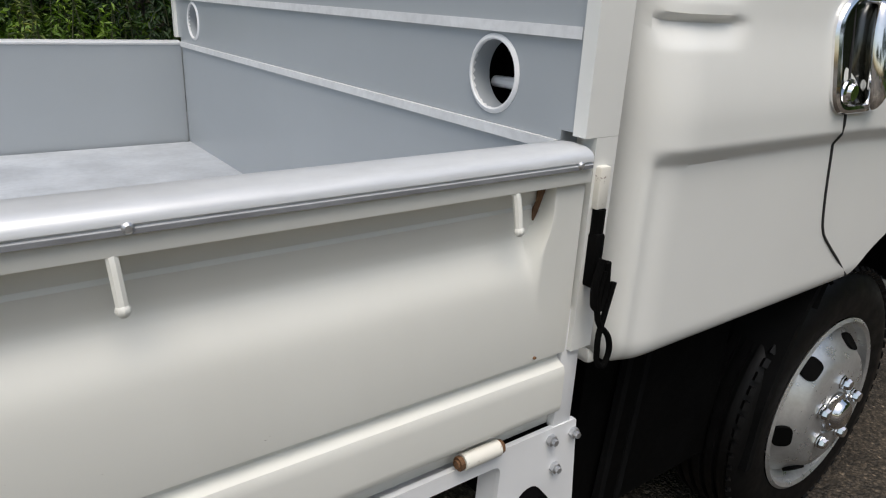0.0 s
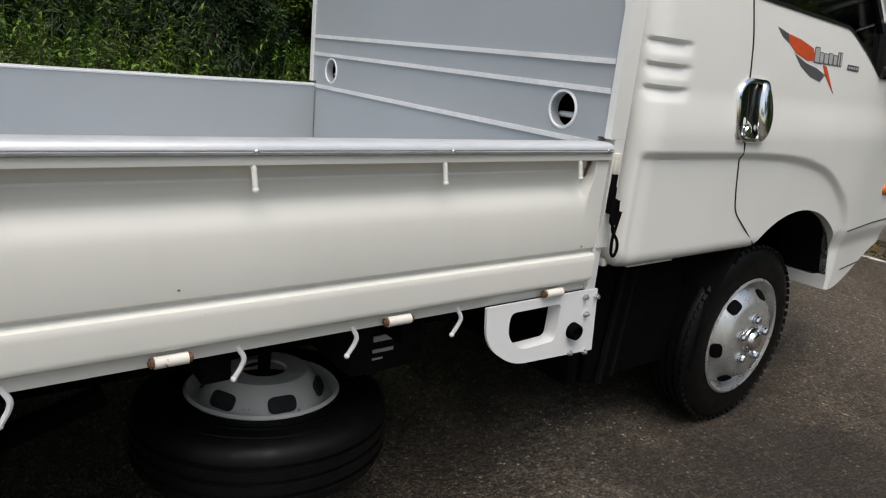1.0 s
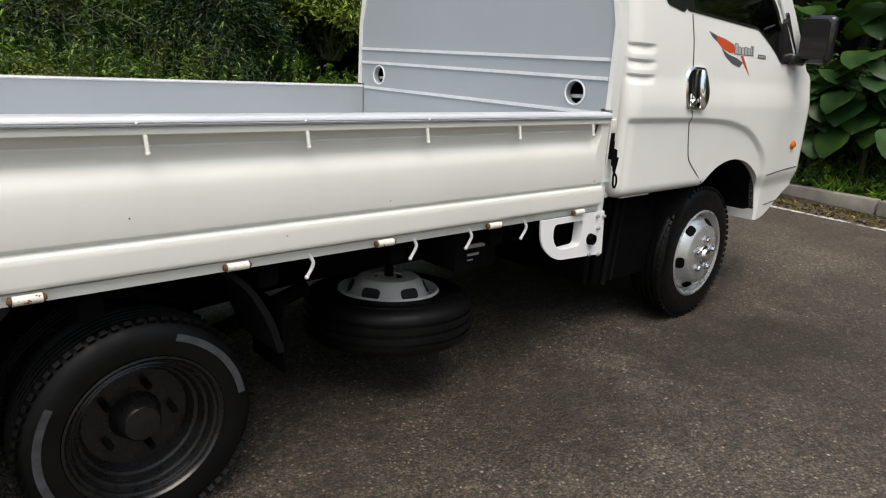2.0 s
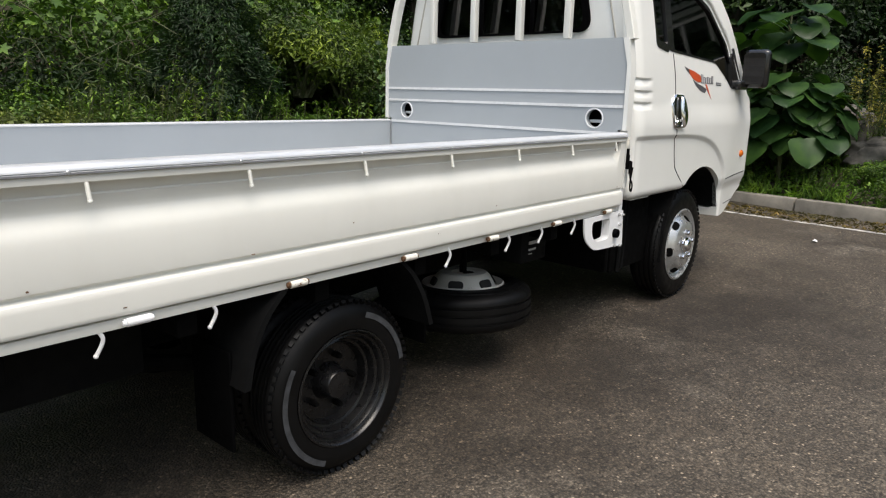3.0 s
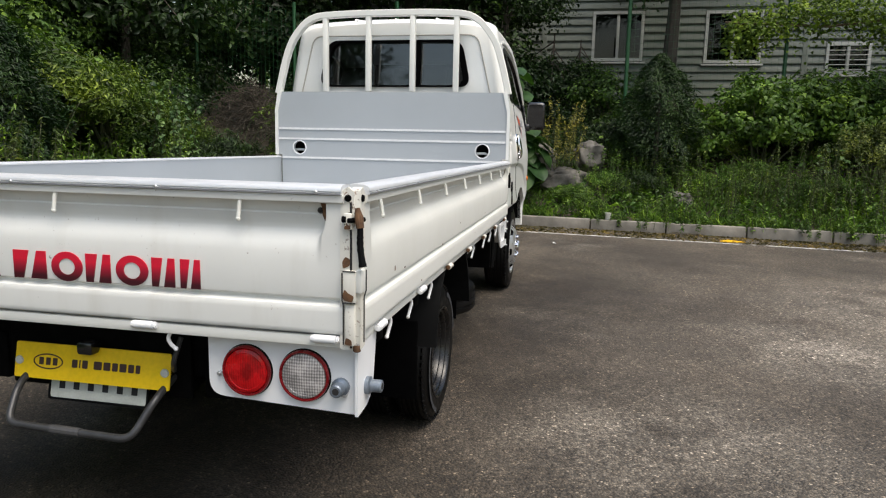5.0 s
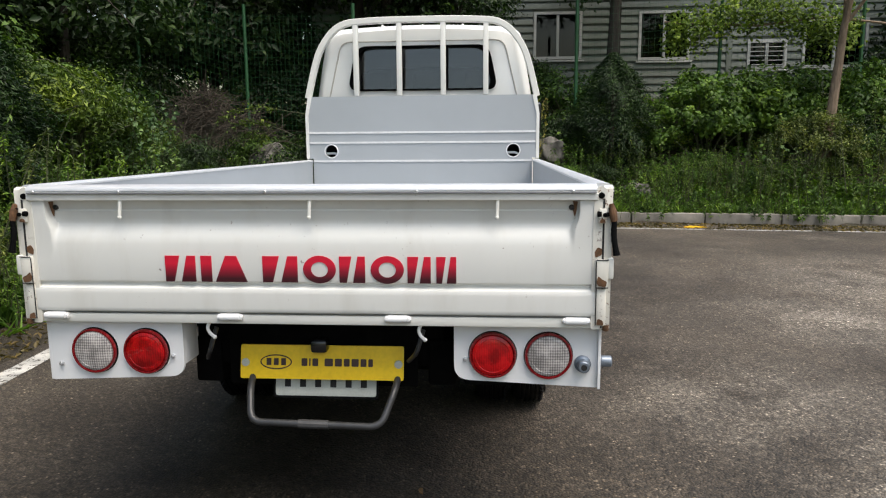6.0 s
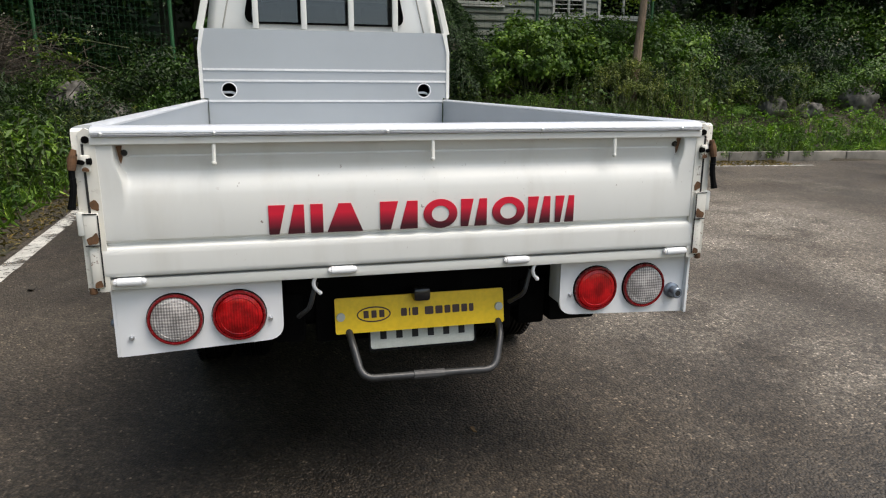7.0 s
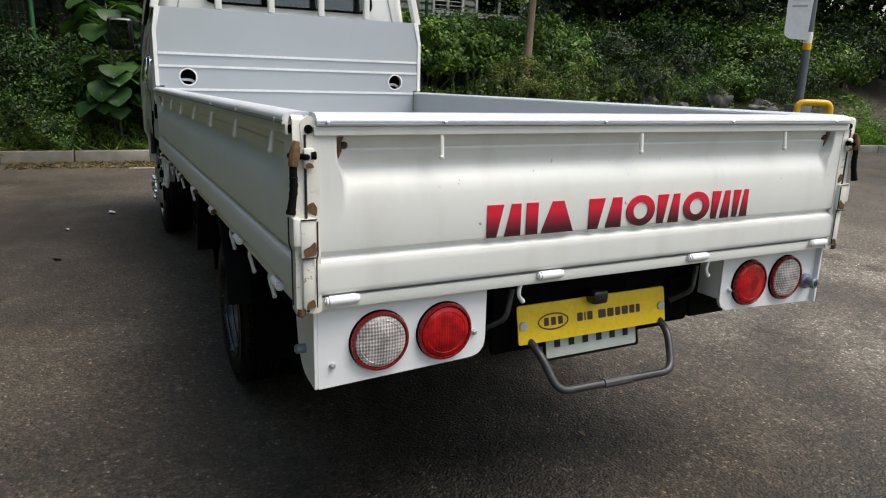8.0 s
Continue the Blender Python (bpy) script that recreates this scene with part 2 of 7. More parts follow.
def asphalt():
    m, t, b = nodes_of("coarse_asphalt", 0.8)
    c = t.nodes.new("ShaderNodeTexCoord")
    big = ramp(t, noise_of(t, 0.55, 6, 0.62), [(0.36, (0.066, 0.053, 0.039)), (0.64, (0.146, 0.119, 0.088))])
    # worn areas: soft ovals on the lot, broken up by noise
    total = None
    for x, y, rx, ry in ((1.35, -1.75, 0.75, 0.95), (2.9, -2.95, 0.9, 0.8), (0.5, -2.3, 0.7, 0.8), (1.5, -3.6, 1.6, 0.8), (3.6, -4.0, 2.2, 1.5), (0.2, -5.2, 2.0, 1.2)):
        mp = t.nodes.new("ShaderNodeMapping")
        mp.vector_type = "TEXTURE"
        mp.inputs["Location"].default_value, mp.inputs["Scale"].default_value = (x, y, 0), (rx, ry, 1)
        t.links.new(c.outputs["Object"], mp.inputs["Vector"])
        ln = t.nodes.new("ShaderNodeVectorMath")
        ln.operation = "LENGTH"
        fl = t.nodes.new("ShaderNodeVectorMath")
        fl.operation = "MULTIPLY"
        fl.inputs[1].default_value = (1, 1, 0)
        t.links.new(mp.outputs["Vector"], fl.inputs[0])
        t.links.new(fl.outputs["Vector"], ln.inputs[0])
        one = ramp(t, ln.outputs["Value"], [(0.1, (1.0,)), (1.0, (0.0,))])
        total = one if total is None else mixed(t, 1.0, total, one, "LIGHTEN")
    lumps = ramp(t, noise_of(t, 2.6, 6, 0.7), [(0.34, (0.0,)), (0.56, (1.0,))])
    fine = ramp(t, noise_of(t, 30, 5, 0.75), [(0.36, (0.15,)), (0.60, (1.0,))])
    f = mixed(t, 1.0, mixed(t, 1.0, total, lumps, "MULTIPLY"), fine, "MULTIPLY")
    far = ramp(t, noise_of(t, 0.42, 6, 0.68), [(0.60, (0.0,)), (0.70, (0.5,))])
    f = mixed(t, 1.0, f, mixed(t, 1.0, far, fine, "MULTIPLY"), "LIGHTEN")
    # damp ovals, drawn wide to also paint the shade under and beside the truck
    damp_shade = None
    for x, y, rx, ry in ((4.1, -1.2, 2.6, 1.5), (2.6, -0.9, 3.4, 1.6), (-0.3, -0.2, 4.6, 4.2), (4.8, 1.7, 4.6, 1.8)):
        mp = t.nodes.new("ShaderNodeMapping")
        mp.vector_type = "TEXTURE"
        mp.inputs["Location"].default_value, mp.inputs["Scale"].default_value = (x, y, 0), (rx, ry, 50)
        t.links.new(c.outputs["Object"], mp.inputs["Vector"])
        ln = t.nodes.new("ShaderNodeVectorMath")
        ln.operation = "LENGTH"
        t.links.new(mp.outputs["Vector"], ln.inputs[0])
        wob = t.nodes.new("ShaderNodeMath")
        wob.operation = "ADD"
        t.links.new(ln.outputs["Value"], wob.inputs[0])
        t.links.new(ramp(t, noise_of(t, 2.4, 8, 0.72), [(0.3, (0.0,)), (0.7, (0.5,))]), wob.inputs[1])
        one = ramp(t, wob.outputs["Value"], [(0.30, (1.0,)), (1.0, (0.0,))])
        damp_shade = one if damp_shade is None else mixed(t, 1.0, damp_shade, one, "LIGHTEN")
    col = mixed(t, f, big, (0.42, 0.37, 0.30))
    col = mixed(t, damp_shade, col, mixed(t, 1.0, col, (0.33, 0.30, 0.265), "MULTIPLY"))
    v = t.nodes.new("ShaderNodeTexVoronoi")
    v.inputs["Scale"].default_value = 108
    t.links.new(c.outputs["Object"], v.inputs["Vector"])
    stone = ramp(t, v.outputs["Color"], [(0.12, (0.42,)), (0.66, (0.98,)), (0.86, (1.4,)), (0.96, (3.6,))])
    gap = ramp(t, v.outputs["Distance"], [(0.25, (1.06,)), (0.65, (0.58,))])
    col = mixed(t, 1.0, mixed(t, 1.0, col, stone, "MULTIPLY"), gap, "MULTIPLY")
    t.links.new(mixed(t, 1.0, col, ramp(t, noise_of(t, 38, 3, 0.6), [(0.35, (0.70,)), (0.65, (1.35,))]), "MULTIPLY"), b.inputs["Base Color"])
    t.links.new(ramp(t, noise_of(t, 0.7, 4), [(0.35, (0.55,)), (0.65, (0.85,))]), b.inputs["Roughness"])
    bumped(t, b, v.outputs["Distance"], 0.9, -0.007)
    return m


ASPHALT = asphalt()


def soil():
    m, t, b = nodes_of("dark_soil_with_litter", 0.95)
    a = ramp(t, noise_of(t, 1.2, 6, 0.65), [(0.3, (0.030, 0.024, 0.016)), (0.55, (0.055, 0.045, 0.028)), (0.75, (0.04, 0.06, 0.02))])
    g = ramp(t, noise_of(t, 22, 5, 0.7), [(0.3, (0.5,)), (0.7, (1.4,))])
    t.links.new(mixed(t, 1.0, a, g, "MULTIPLY"), b.inputs["Base Color"])
    bumped(t, b, noise_of(t, 16, 6, 0.7), 0.9, 0.05)
    return m


SOIL = soil()


def foliage(name, dark, mid, light, rough=0.5):
    m, t, b = nodes_of(name, rough)
    g = t.nodes.new("ShaderNodeNewGeometry")
    o = t.nodes.new("ShaderNodeObjectInfo")
    low = tuple(0.70 * d + 0.30 * m for d, m in zip(dark, mid))
    high = tuple(0.62 * l + 0.38 * m for l, m in zip(light, mid))
    a = ramp(t, g.outputs["Random Per Island"], [(0.0, low), (0.55, mid), (1.0, high)])
    v = ramp(t, o.outputs["Random"], [(0.0, (0.62, 0.72, 0.70)), (1.0, (1.2, 1.15, 0.90))])
    col = mixed(t, 1.0, a, v, "MULTIPLY")
    patch = ramp(t, noise_of(t, 3.2, 3), [(0.34, (0.42, 0.50, 0.50)), (0.52, (1.0, 1.02, 0.9)), (0.68, (1.65, 1.5, 1.0))])
    col = mixed(t, 1.0, col, patch, "MULTIPLY")
    t.links.new(col, b.inputs["Base Color"])
    b.inputs["Specular IOR Level"].default_value = 0.30
    tl = t.nodes.new("ShaderNodeBsdfTranslucent")
    t.links.new(mixed(t, 1.0, col, (1.1, 1.3, 0.5), "MULTIPLY"), tl.inputs["Color"])
    mx = t.nodes.new("ShaderNodeMixShader")
    mx.inputs["Fac"].default_value = 0.24
    t.links.new(b.outputs["BSDF"], mx.inputs[1])
    t.links.new(tl.outputs["BSDF"], mx.inputs[2])
    t.links.new(mx.outputs["Shader"], t.nodes["Material Output"].inputs["Surface"])
    return m


LEAF = foliage("mid_green_leaves", (0.020, 0.045, 0.010), (0.068, 0.130, 0.026), (0.205, 0.320, 0.075))
LEAF_DARK = foliage("dark_green_leaves", (0.007, 0.017, 0.006), (0.019, 0.042, 0.013), (0.053, 0.099, 0.029))
LEAF_YEW = foliage("near-black_green_needles", (0.006, 0.016, 0.005), (0.015, 0.038, 0.012), (0.034, 0.074, 0.022))
LEAF_BRIGHT = foliage("bright_green_leaves", (0.031, 0.066, 0.010), (0.102, 0.181, 0.026), (0.255, 0.377, 0.076))
LEAF_YELLOW = foliage("yellow_green_leaves", (0.026, 0.048, 0.009), (0.078, 0.125, 0.021), (0.185, 0.255, 0.058))
LEAF_VINE = foliage("sunlit_vine_leaves", (0.060, 0.105, 0.014), (0.170, 0.255, 0.036), (0.330, 0.440, 0.095))
LEAF_OLIVE = foliage("dull_olive_leaves", (0.040, 0.058, 0.016), (0.110, 0.140, 0.046), (0.215, 0.255, 0.098))
LEAF_PALE = foliage("pale_green_leaves", (0.040, 0.074, 0.028), (0.125, 0.195, 0.082), (0.240, 0.325, 0.150))
LEAF_DRY = foliage("dry_seeding_stems", (0.15, 0.14, 0.045), (0.29, 0.255, 0.08), (0.44, 0.38, 0.14))
LEAF_GRASS = foliage("fresh_green_grass", (0.048, 0.102, 0.018), (0.145, 0.265, 0.046), (0.345, 0.500, 0.120))
LEAF_BROWN = foliage("brown_fallen_leaves", (0.07, 0.05, 0.025), (0.16, 0.11, 0.05), (0.28, 0.20, 0.09))
LEAF_BIG = foliage("broad_soft_green_leaves", (0.022, 0.056, 0.018), (0.038, 0.084, 0.028), (0.066, 0.125, 0.042), 0.42)
STEM = plain("green_brown_stem", (0.07, 0.08, 0.035), 0.8, vary=0.3, scale=10)


# ---- mesh tools ----
def part(name, bm, material, parent=None, label="", angle=35):
    """Link a bmesh as one mesh object, under a thing or a part."""
    me = bpy.data.meshes.new(name)
    bmesh.ops.recalc_face_normals(bm, faces=bm.faces)
    bm.to_mesh(me)
    bm.free()
    me.polygons.foreach_set("use_smooth", [True] * len(me.polygons))
    me.set_sharp_from_angle(angle=radians(angle))
    me.materials.append(material)
    ob = new(name, me)
    ob.parent = parent
    if label:
        ob["label"] = label
    return ob


def again(ob, parent, m):
    """The same mesh once more as a part of its own."""
    o = new(ob.name.split(".")[0], ob.data)
    o.parent, o.matrix_basis = parent, m
    return o


def thing(name, label, category, at=(0, 0, 0), group="", kind=""):
    return tagged_at(new(name), label, category, at, group, kind)


def tagged_at(ob, label, category, at, group, kind):
    ob.location = at
    ob.empty_display_size = 0.1
    return tagged(ob, label, category, group, kind)


def box(bm, lo, hi, bevel=0.0, seg=2):
    vs = bmesh.ops.create_cube(bm, size=1.0)["verts"]
    for v in vs:
        v.co = Vector([(lo[i] + hi[i]) / 2 + v.co[i] * (hi[i] - lo[i]) for i in range(3)])
    if bevel:
        es = list({e for v in vs for e in v.link_edges})
        bmesh.ops.bevel(bm, geom=es, offset=bevel, segments=seg, profile=0.5, affect="EDGES")
    return bm


def tube(bm, pts, r, seg=10, closed=False, radii=None):
    pts = [Vector(p) for p in pts]
    n = len(pts)
    rings, up = [], None
    for i, p in enumerate(pts):
        a = pts[(i - 1) % n] if closed or i else p
        b = pts[(i + 1) % n] if closed or i < n - 1 else p
        d = (b - a).normalized()
        if up is None:
            up = d.orthogonal().normalized()
        up = (up - d * up.dot(d)).normalized()
        side = d.cross(up)
        rr = radii[i] if radii else r
        rings.append([bm.verts.new(p + (up * math.cos(k * 2 * math.pi / seg) + side * math.sin(k * 2 * math.pi / seg)) * rr) for k in range(seg)])
    for i in range(n if closed else n - 1):
        a, b = rings[i], rings[(i + 1) % n]
        for k in range(seg):
            bm.faces.new((a[k], a[(k + 1) % seg], b[(k + 1) % seg], b[k]))
    if not closed:
        bm.faces.new(rings[0][::-1])
        bm.faces.new(rings[-1])
    return bm


def arc_path(pts, r, n=6):
    """The polyline with its inner corners rounded by r."""
    pts = [Vector(p) for p in pts]
    out = [pts[0]]
    for a, b, c in zip(pts, pts[1:], pts[2:]):
        u, v = (a - b).normalized(), (c - b).normalized()
        k = min(r, (a - b).length * 0.49, (c - b).length * 0.49)
        p, q = b + u * k, b + v * k
        for i in range(n + 1):
            s = i / n
            out.append(p * (1 - s) ** 2 + b * 2 * s * (1 - s) + q * s * s)
    return out + [pts[-1]]


def lathe(bm, prof, m, seg=32, closed=False):
    """Turn a profile of (radius, height) round the z axis of m."""
    rings = []
    for r, h in prof:
        if r < 1e-6:
            rings.append([bm.verts.new(m @ Vector((0, 0, h)))])
        else:
            rings.append([bm.verts.new(m @ Vector((r * math.cos(k * 2 * math.pi / seg), r * math.sin(k * 2 * math.pi / seg), h))) for k in range(seg)])
    pairs = list(zip(rings, rings[1:]))
    if closed:
        pairs.append((rings[-1], rings[0]))
    for a, b in pairs:
        for k in range(seg):
            j = (k + 1) % seg
            if len(a) == 1 and len(b) == 1:
                continue
            if len(a) == 1:
                bm.faces.new((a[0], b[j], b[k]))
            elif len(b) == 1:
                bm.faces.new((a[k], a[j], b[0]))
            else:
                bm.faces.new((a[k], a[j], b[j], b[k]))
    return bm


def prism(bm, outline, put, a0, a1, holes=()):
    """Extrude a flat outline, with holes, from a0 to a1; put(u, v, a) gives the place."""
    loops = [list(outline)] + [list(h) for h in holes]
    es, ring = [], []
    for lp in loops:
        vs = [bm.verts.new(put(u, v, a0)) for u, v in lp]
        ring.append(vs)
        es += [bm.edges.new((vs[i], vs[(i + 1) % len(vs)])) for i in range(len(vs))]
    if holes:
        got = bmesh.ops.triangle_fill(bm, use_beauty=True, use_dissolve=False, edges=es)
        faces = [g for g in got["geom"] if isinstance(g, bmesh.types.BMFace)]
    else:
        faces = [bm.faces.new(ring[0])]
    top = {}
    for lp, vs in zip(loops, ring):
        for (u, v), x in zip(lp, vs):
            top[x] = bm.verts.new(put(u, v, a1))
    for fc in faces:
        bm.faces.new([top[v] for v in fc.verts][::-1])
    for vs in ring:
        for i in range(len(vs)):
            a, b = vs[i], vs[(i + 1) % len(vs)]
            bm.faces.new((a, b, top[b], top[a]))
    return bm


def rounded(pts, r, n=5):
    """A closed outline with its corners rounded."""
    pts = [Vector(p) for p in pts]
    out = []
    for i in range(len(pts)):
        a, b, c = pts[i - 1], pts[i], pts[(i + 1) % len(pts)]
        rr = r[i] if isinstance(r, (list, tuple)) else r
        u, v = (a - b), (c - b)
        k = min(rr, u.length * 0.49, v.length * 0.49)
        if k < 1e-5:
            out.append((b.x, b.y))
            continue
        p, q = b + u.normalized() * k, b + v.normalized() * k
        for j in range(n + 1):
            s = j / n
            w = p * (1 - s) ** 2 + b * 2 * s * (1 - s) + q * s * s
            out.append((w.x, w.y))
    return out


def circle(cx, cy, r, n=24, ry=None):
    return [(cx + r * math.cos(2 * math.pi * k / n), cy + (ry or r) * math.sin(2 * math.pi * k / n)) for k in range(n)]


XZ = lambda u, v, a: (u, a, v)
YZ = lambda u, v, a: (a, u, v)
BM = bmesh.new


def carved(ob, cutters, mode="DIFFERENCE"):
    """Cut the cutters' shapes out of ob for good, and remove the cutters."""
    for c in cutters:
        md = ob.modifiers.new("cut", "BOOLEAN")
        md.object, md.operation, md.solver = c, mode, "EXACT"
    deps = bpy.context.evaluated_depsgraph_get()
    me = bpy.data.meshes.new_from_object(ob.evaluated_get(deps))
    ob.modifiers.clear()
    ob.data = me
    me.polygons.foreach_set("use_smooth", [True] * len(me.polygons))
    me.set_sharp_from_angle(angle=radians(32))
    for c in cutters:
        bpy.data.objects.remove(c)
    return ob


def smooth(a, b, x):
    s = min(1, max(0, (x - a) / (b - a)))
    return s * s * (3 - 2 * s)


# ---- ground ----
SLOPE = 0.0185


def lot(x):
    return SLOPE * (x - 1.4)


def kerb_x(y):
    return 8.22 + 0.105 * y


def bank(x, y):
    """Height of the soil: the lot's plane, and the planted banks beyond its edges."""
    base = lot(max(-62, min(x, 9.0)))
    d1 = x - (kerb_x(y) + 0.13)
    d2 = y - 2.65
    h = -0.03
    if d1 > 0:
        h = max(h, 0.10 + 0.36 * min(d1, 5.5) + 0.03 * max(0, d1 - 5.5))
    if d2 > 0:
        h = max(h, 0.02 + 0.42 * min(d2, 7.0) + 0.12 * max(0, d2 - 7.0))
    if h > 0:
        h += 0.10 * noise.noise((x * 0.6, y * 0.6, 0)) * min(1, max(d1, d2))
    return base + h


def spread(lo, hi, fine_lo, fine_hi, step, grow=1.35):
    xs = list(np.arange(fine_lo, fine_hi + step / 2, step))
    d, x = step, fine_lo
    left, right = [], []
    while x > lo:
        d *= grow
        x -= d
        left.append(x)
    d, x = step, xs[-1]
    while x < hi:
        d *= grow
        x += d
        right.append(x)
    return left[::-1] + xs + right


def sheet(bm, xs, ys, height):
    grid = [[bm.verts.new((x, y, height(x, y))) for y in ys] for x in xs]
    for i in range(len(xs) - 1):
        for j in range(len(ys) - 1):
            bm.faces.new((grid[i][j], grid[i + 1][j], grid[i + 1][j + 1], grid[i][j + 1]))
    return bm


ground = part("ground", sheet(BM(), spread(-400, 600, -3, 15, 0.3), spread(-400, 400, -14, 9, 0.3), bank), SOIL)
tagged(ground, "dark soil with leaf litter on planted banks", "ground", kind="structure")
bm = BM()
edge = [(-60.0, 2.32), (kerb_x(2.32) + 0.02, 2.32), (kerb_x(-40) + 0.02, -40.0), (-60.0, -40.0)]
prism(bm, edge, lambda u, v, a: (u, v, lot(u) + a), -0.02, 0.0)
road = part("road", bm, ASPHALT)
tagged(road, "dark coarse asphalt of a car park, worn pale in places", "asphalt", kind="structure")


def strip(name, a, b, w, label):
    """A painted line on the asphalt from a to b."""
    a, b = Vector(a), Vector(b)
    d = (b - a).normalized()
    s = Vector((-d.y, d.x)) * w / 2
    bm = BM()
    n = max(2, int((b - a).length / 0.12))
    rows = []
    for i in range(n + 1):
        p = a + (b - a) * i / n
        j = 0.010 * noise.noise((p.x * 7, p.y * 7, 3.1))
        k = 0.010 * noise.noise((p.x * 7, p.y * 7, 9.1))
        row = []
        for q in (p + s * (1 + j / w * 2), p - s * (1 + k / w * 2)):
            row.append(bm.verts.new((q.x, q.y, lot(q.x) + 0.004)))
        rows.append(row)
    for r0, r1 in zip(rows, rows[1:]):
        bm.faces.new((r0[0], r1[0], r1[1], r0[1]))
    return tagged(part(name, bm, LINE_PAINT), label, "road marking", kind="structure")


strip("marking_side", (-5.0, 2.0), (7.45, 2.27), 0.13, "worn white parking line beside a weedy verge")
strip("marking_front", (kerb_x(0.9) - 0.6, 0.9), (kerb_x(-7.5) - 0.55, -7.5), 0.07, "thin worn white line along the kerb")

kerb = tagged(new("kerb"), "weathered concrete kerb along a planted bank", "kerb", kind="structure")
bm = box(BM(), (0, 0.006, -0.10), (0.14, 0.994, 0.145), 0.014)
first = None
for k in range(-16, 3):
    y0 = k * 1.0 + 0.5
    m = Matrix.Translation((kerb_x(y0), y0, lot(kerb_x(y0)) + 0.006 * noise.noise((k * 1.7, 0, 0)))) @ pose(0, 0, 0, 0, 0, -6.0 + 0.5 * noise.noise((k * 2.3, 1, 0)))
    if first is None:
        first = part("kerb_stone", bm, CONCRETE, kerb)
        first.matrix_basis = m
    else:
        again(first, kerb, m)

# ---- the truck ----
truck = thing("flatbed_truck", "cream white flatbed truck with grey drop-side bed, parked on asphalt", "truck")

# load bed
HALF, BED, BOARD = 0.850, 3.178, 3.178
OUTER = [(-0.004, 0.769), (0.003, 0.772), (0.0055, 0.777), (0.006, 0.784), (0.006, 0.826), (0.0055, 0.836), (0.003, 0.842), (-0.007, 0.847), (-0.011, 0.850),
         (-0.012, 0.855), (-0.004, 0.8605), (0.000, 0.863), (0.001, 0.870), (0.002, 0.92), (0.001, 0.950), (-0.001, 0.972), (-0.004, 0.986),
         (-0.010, 0.998), (-0.017, 1.008), (-0.024, 1.017), (-0.029, 1.025), (-0.0305, 1.031), (-0.029, 1.042), (-0.0215, 1.062), (-0.0205, 1.0655), (-0.023, 1.070), (-0.014, 1.0960), (0.006, 1.0972),
         (0.0095, 1.0985), (0.0100, 1.101), (0.0100, 1.1150), (0.008, 1.1165), (-0.002, 1.1175), (-0.002, 1.129)]
INNER = [(-0.045, 1.129), (-0.040, 1.10), (-0.040, 0.79), (-0.038, 0.769)]


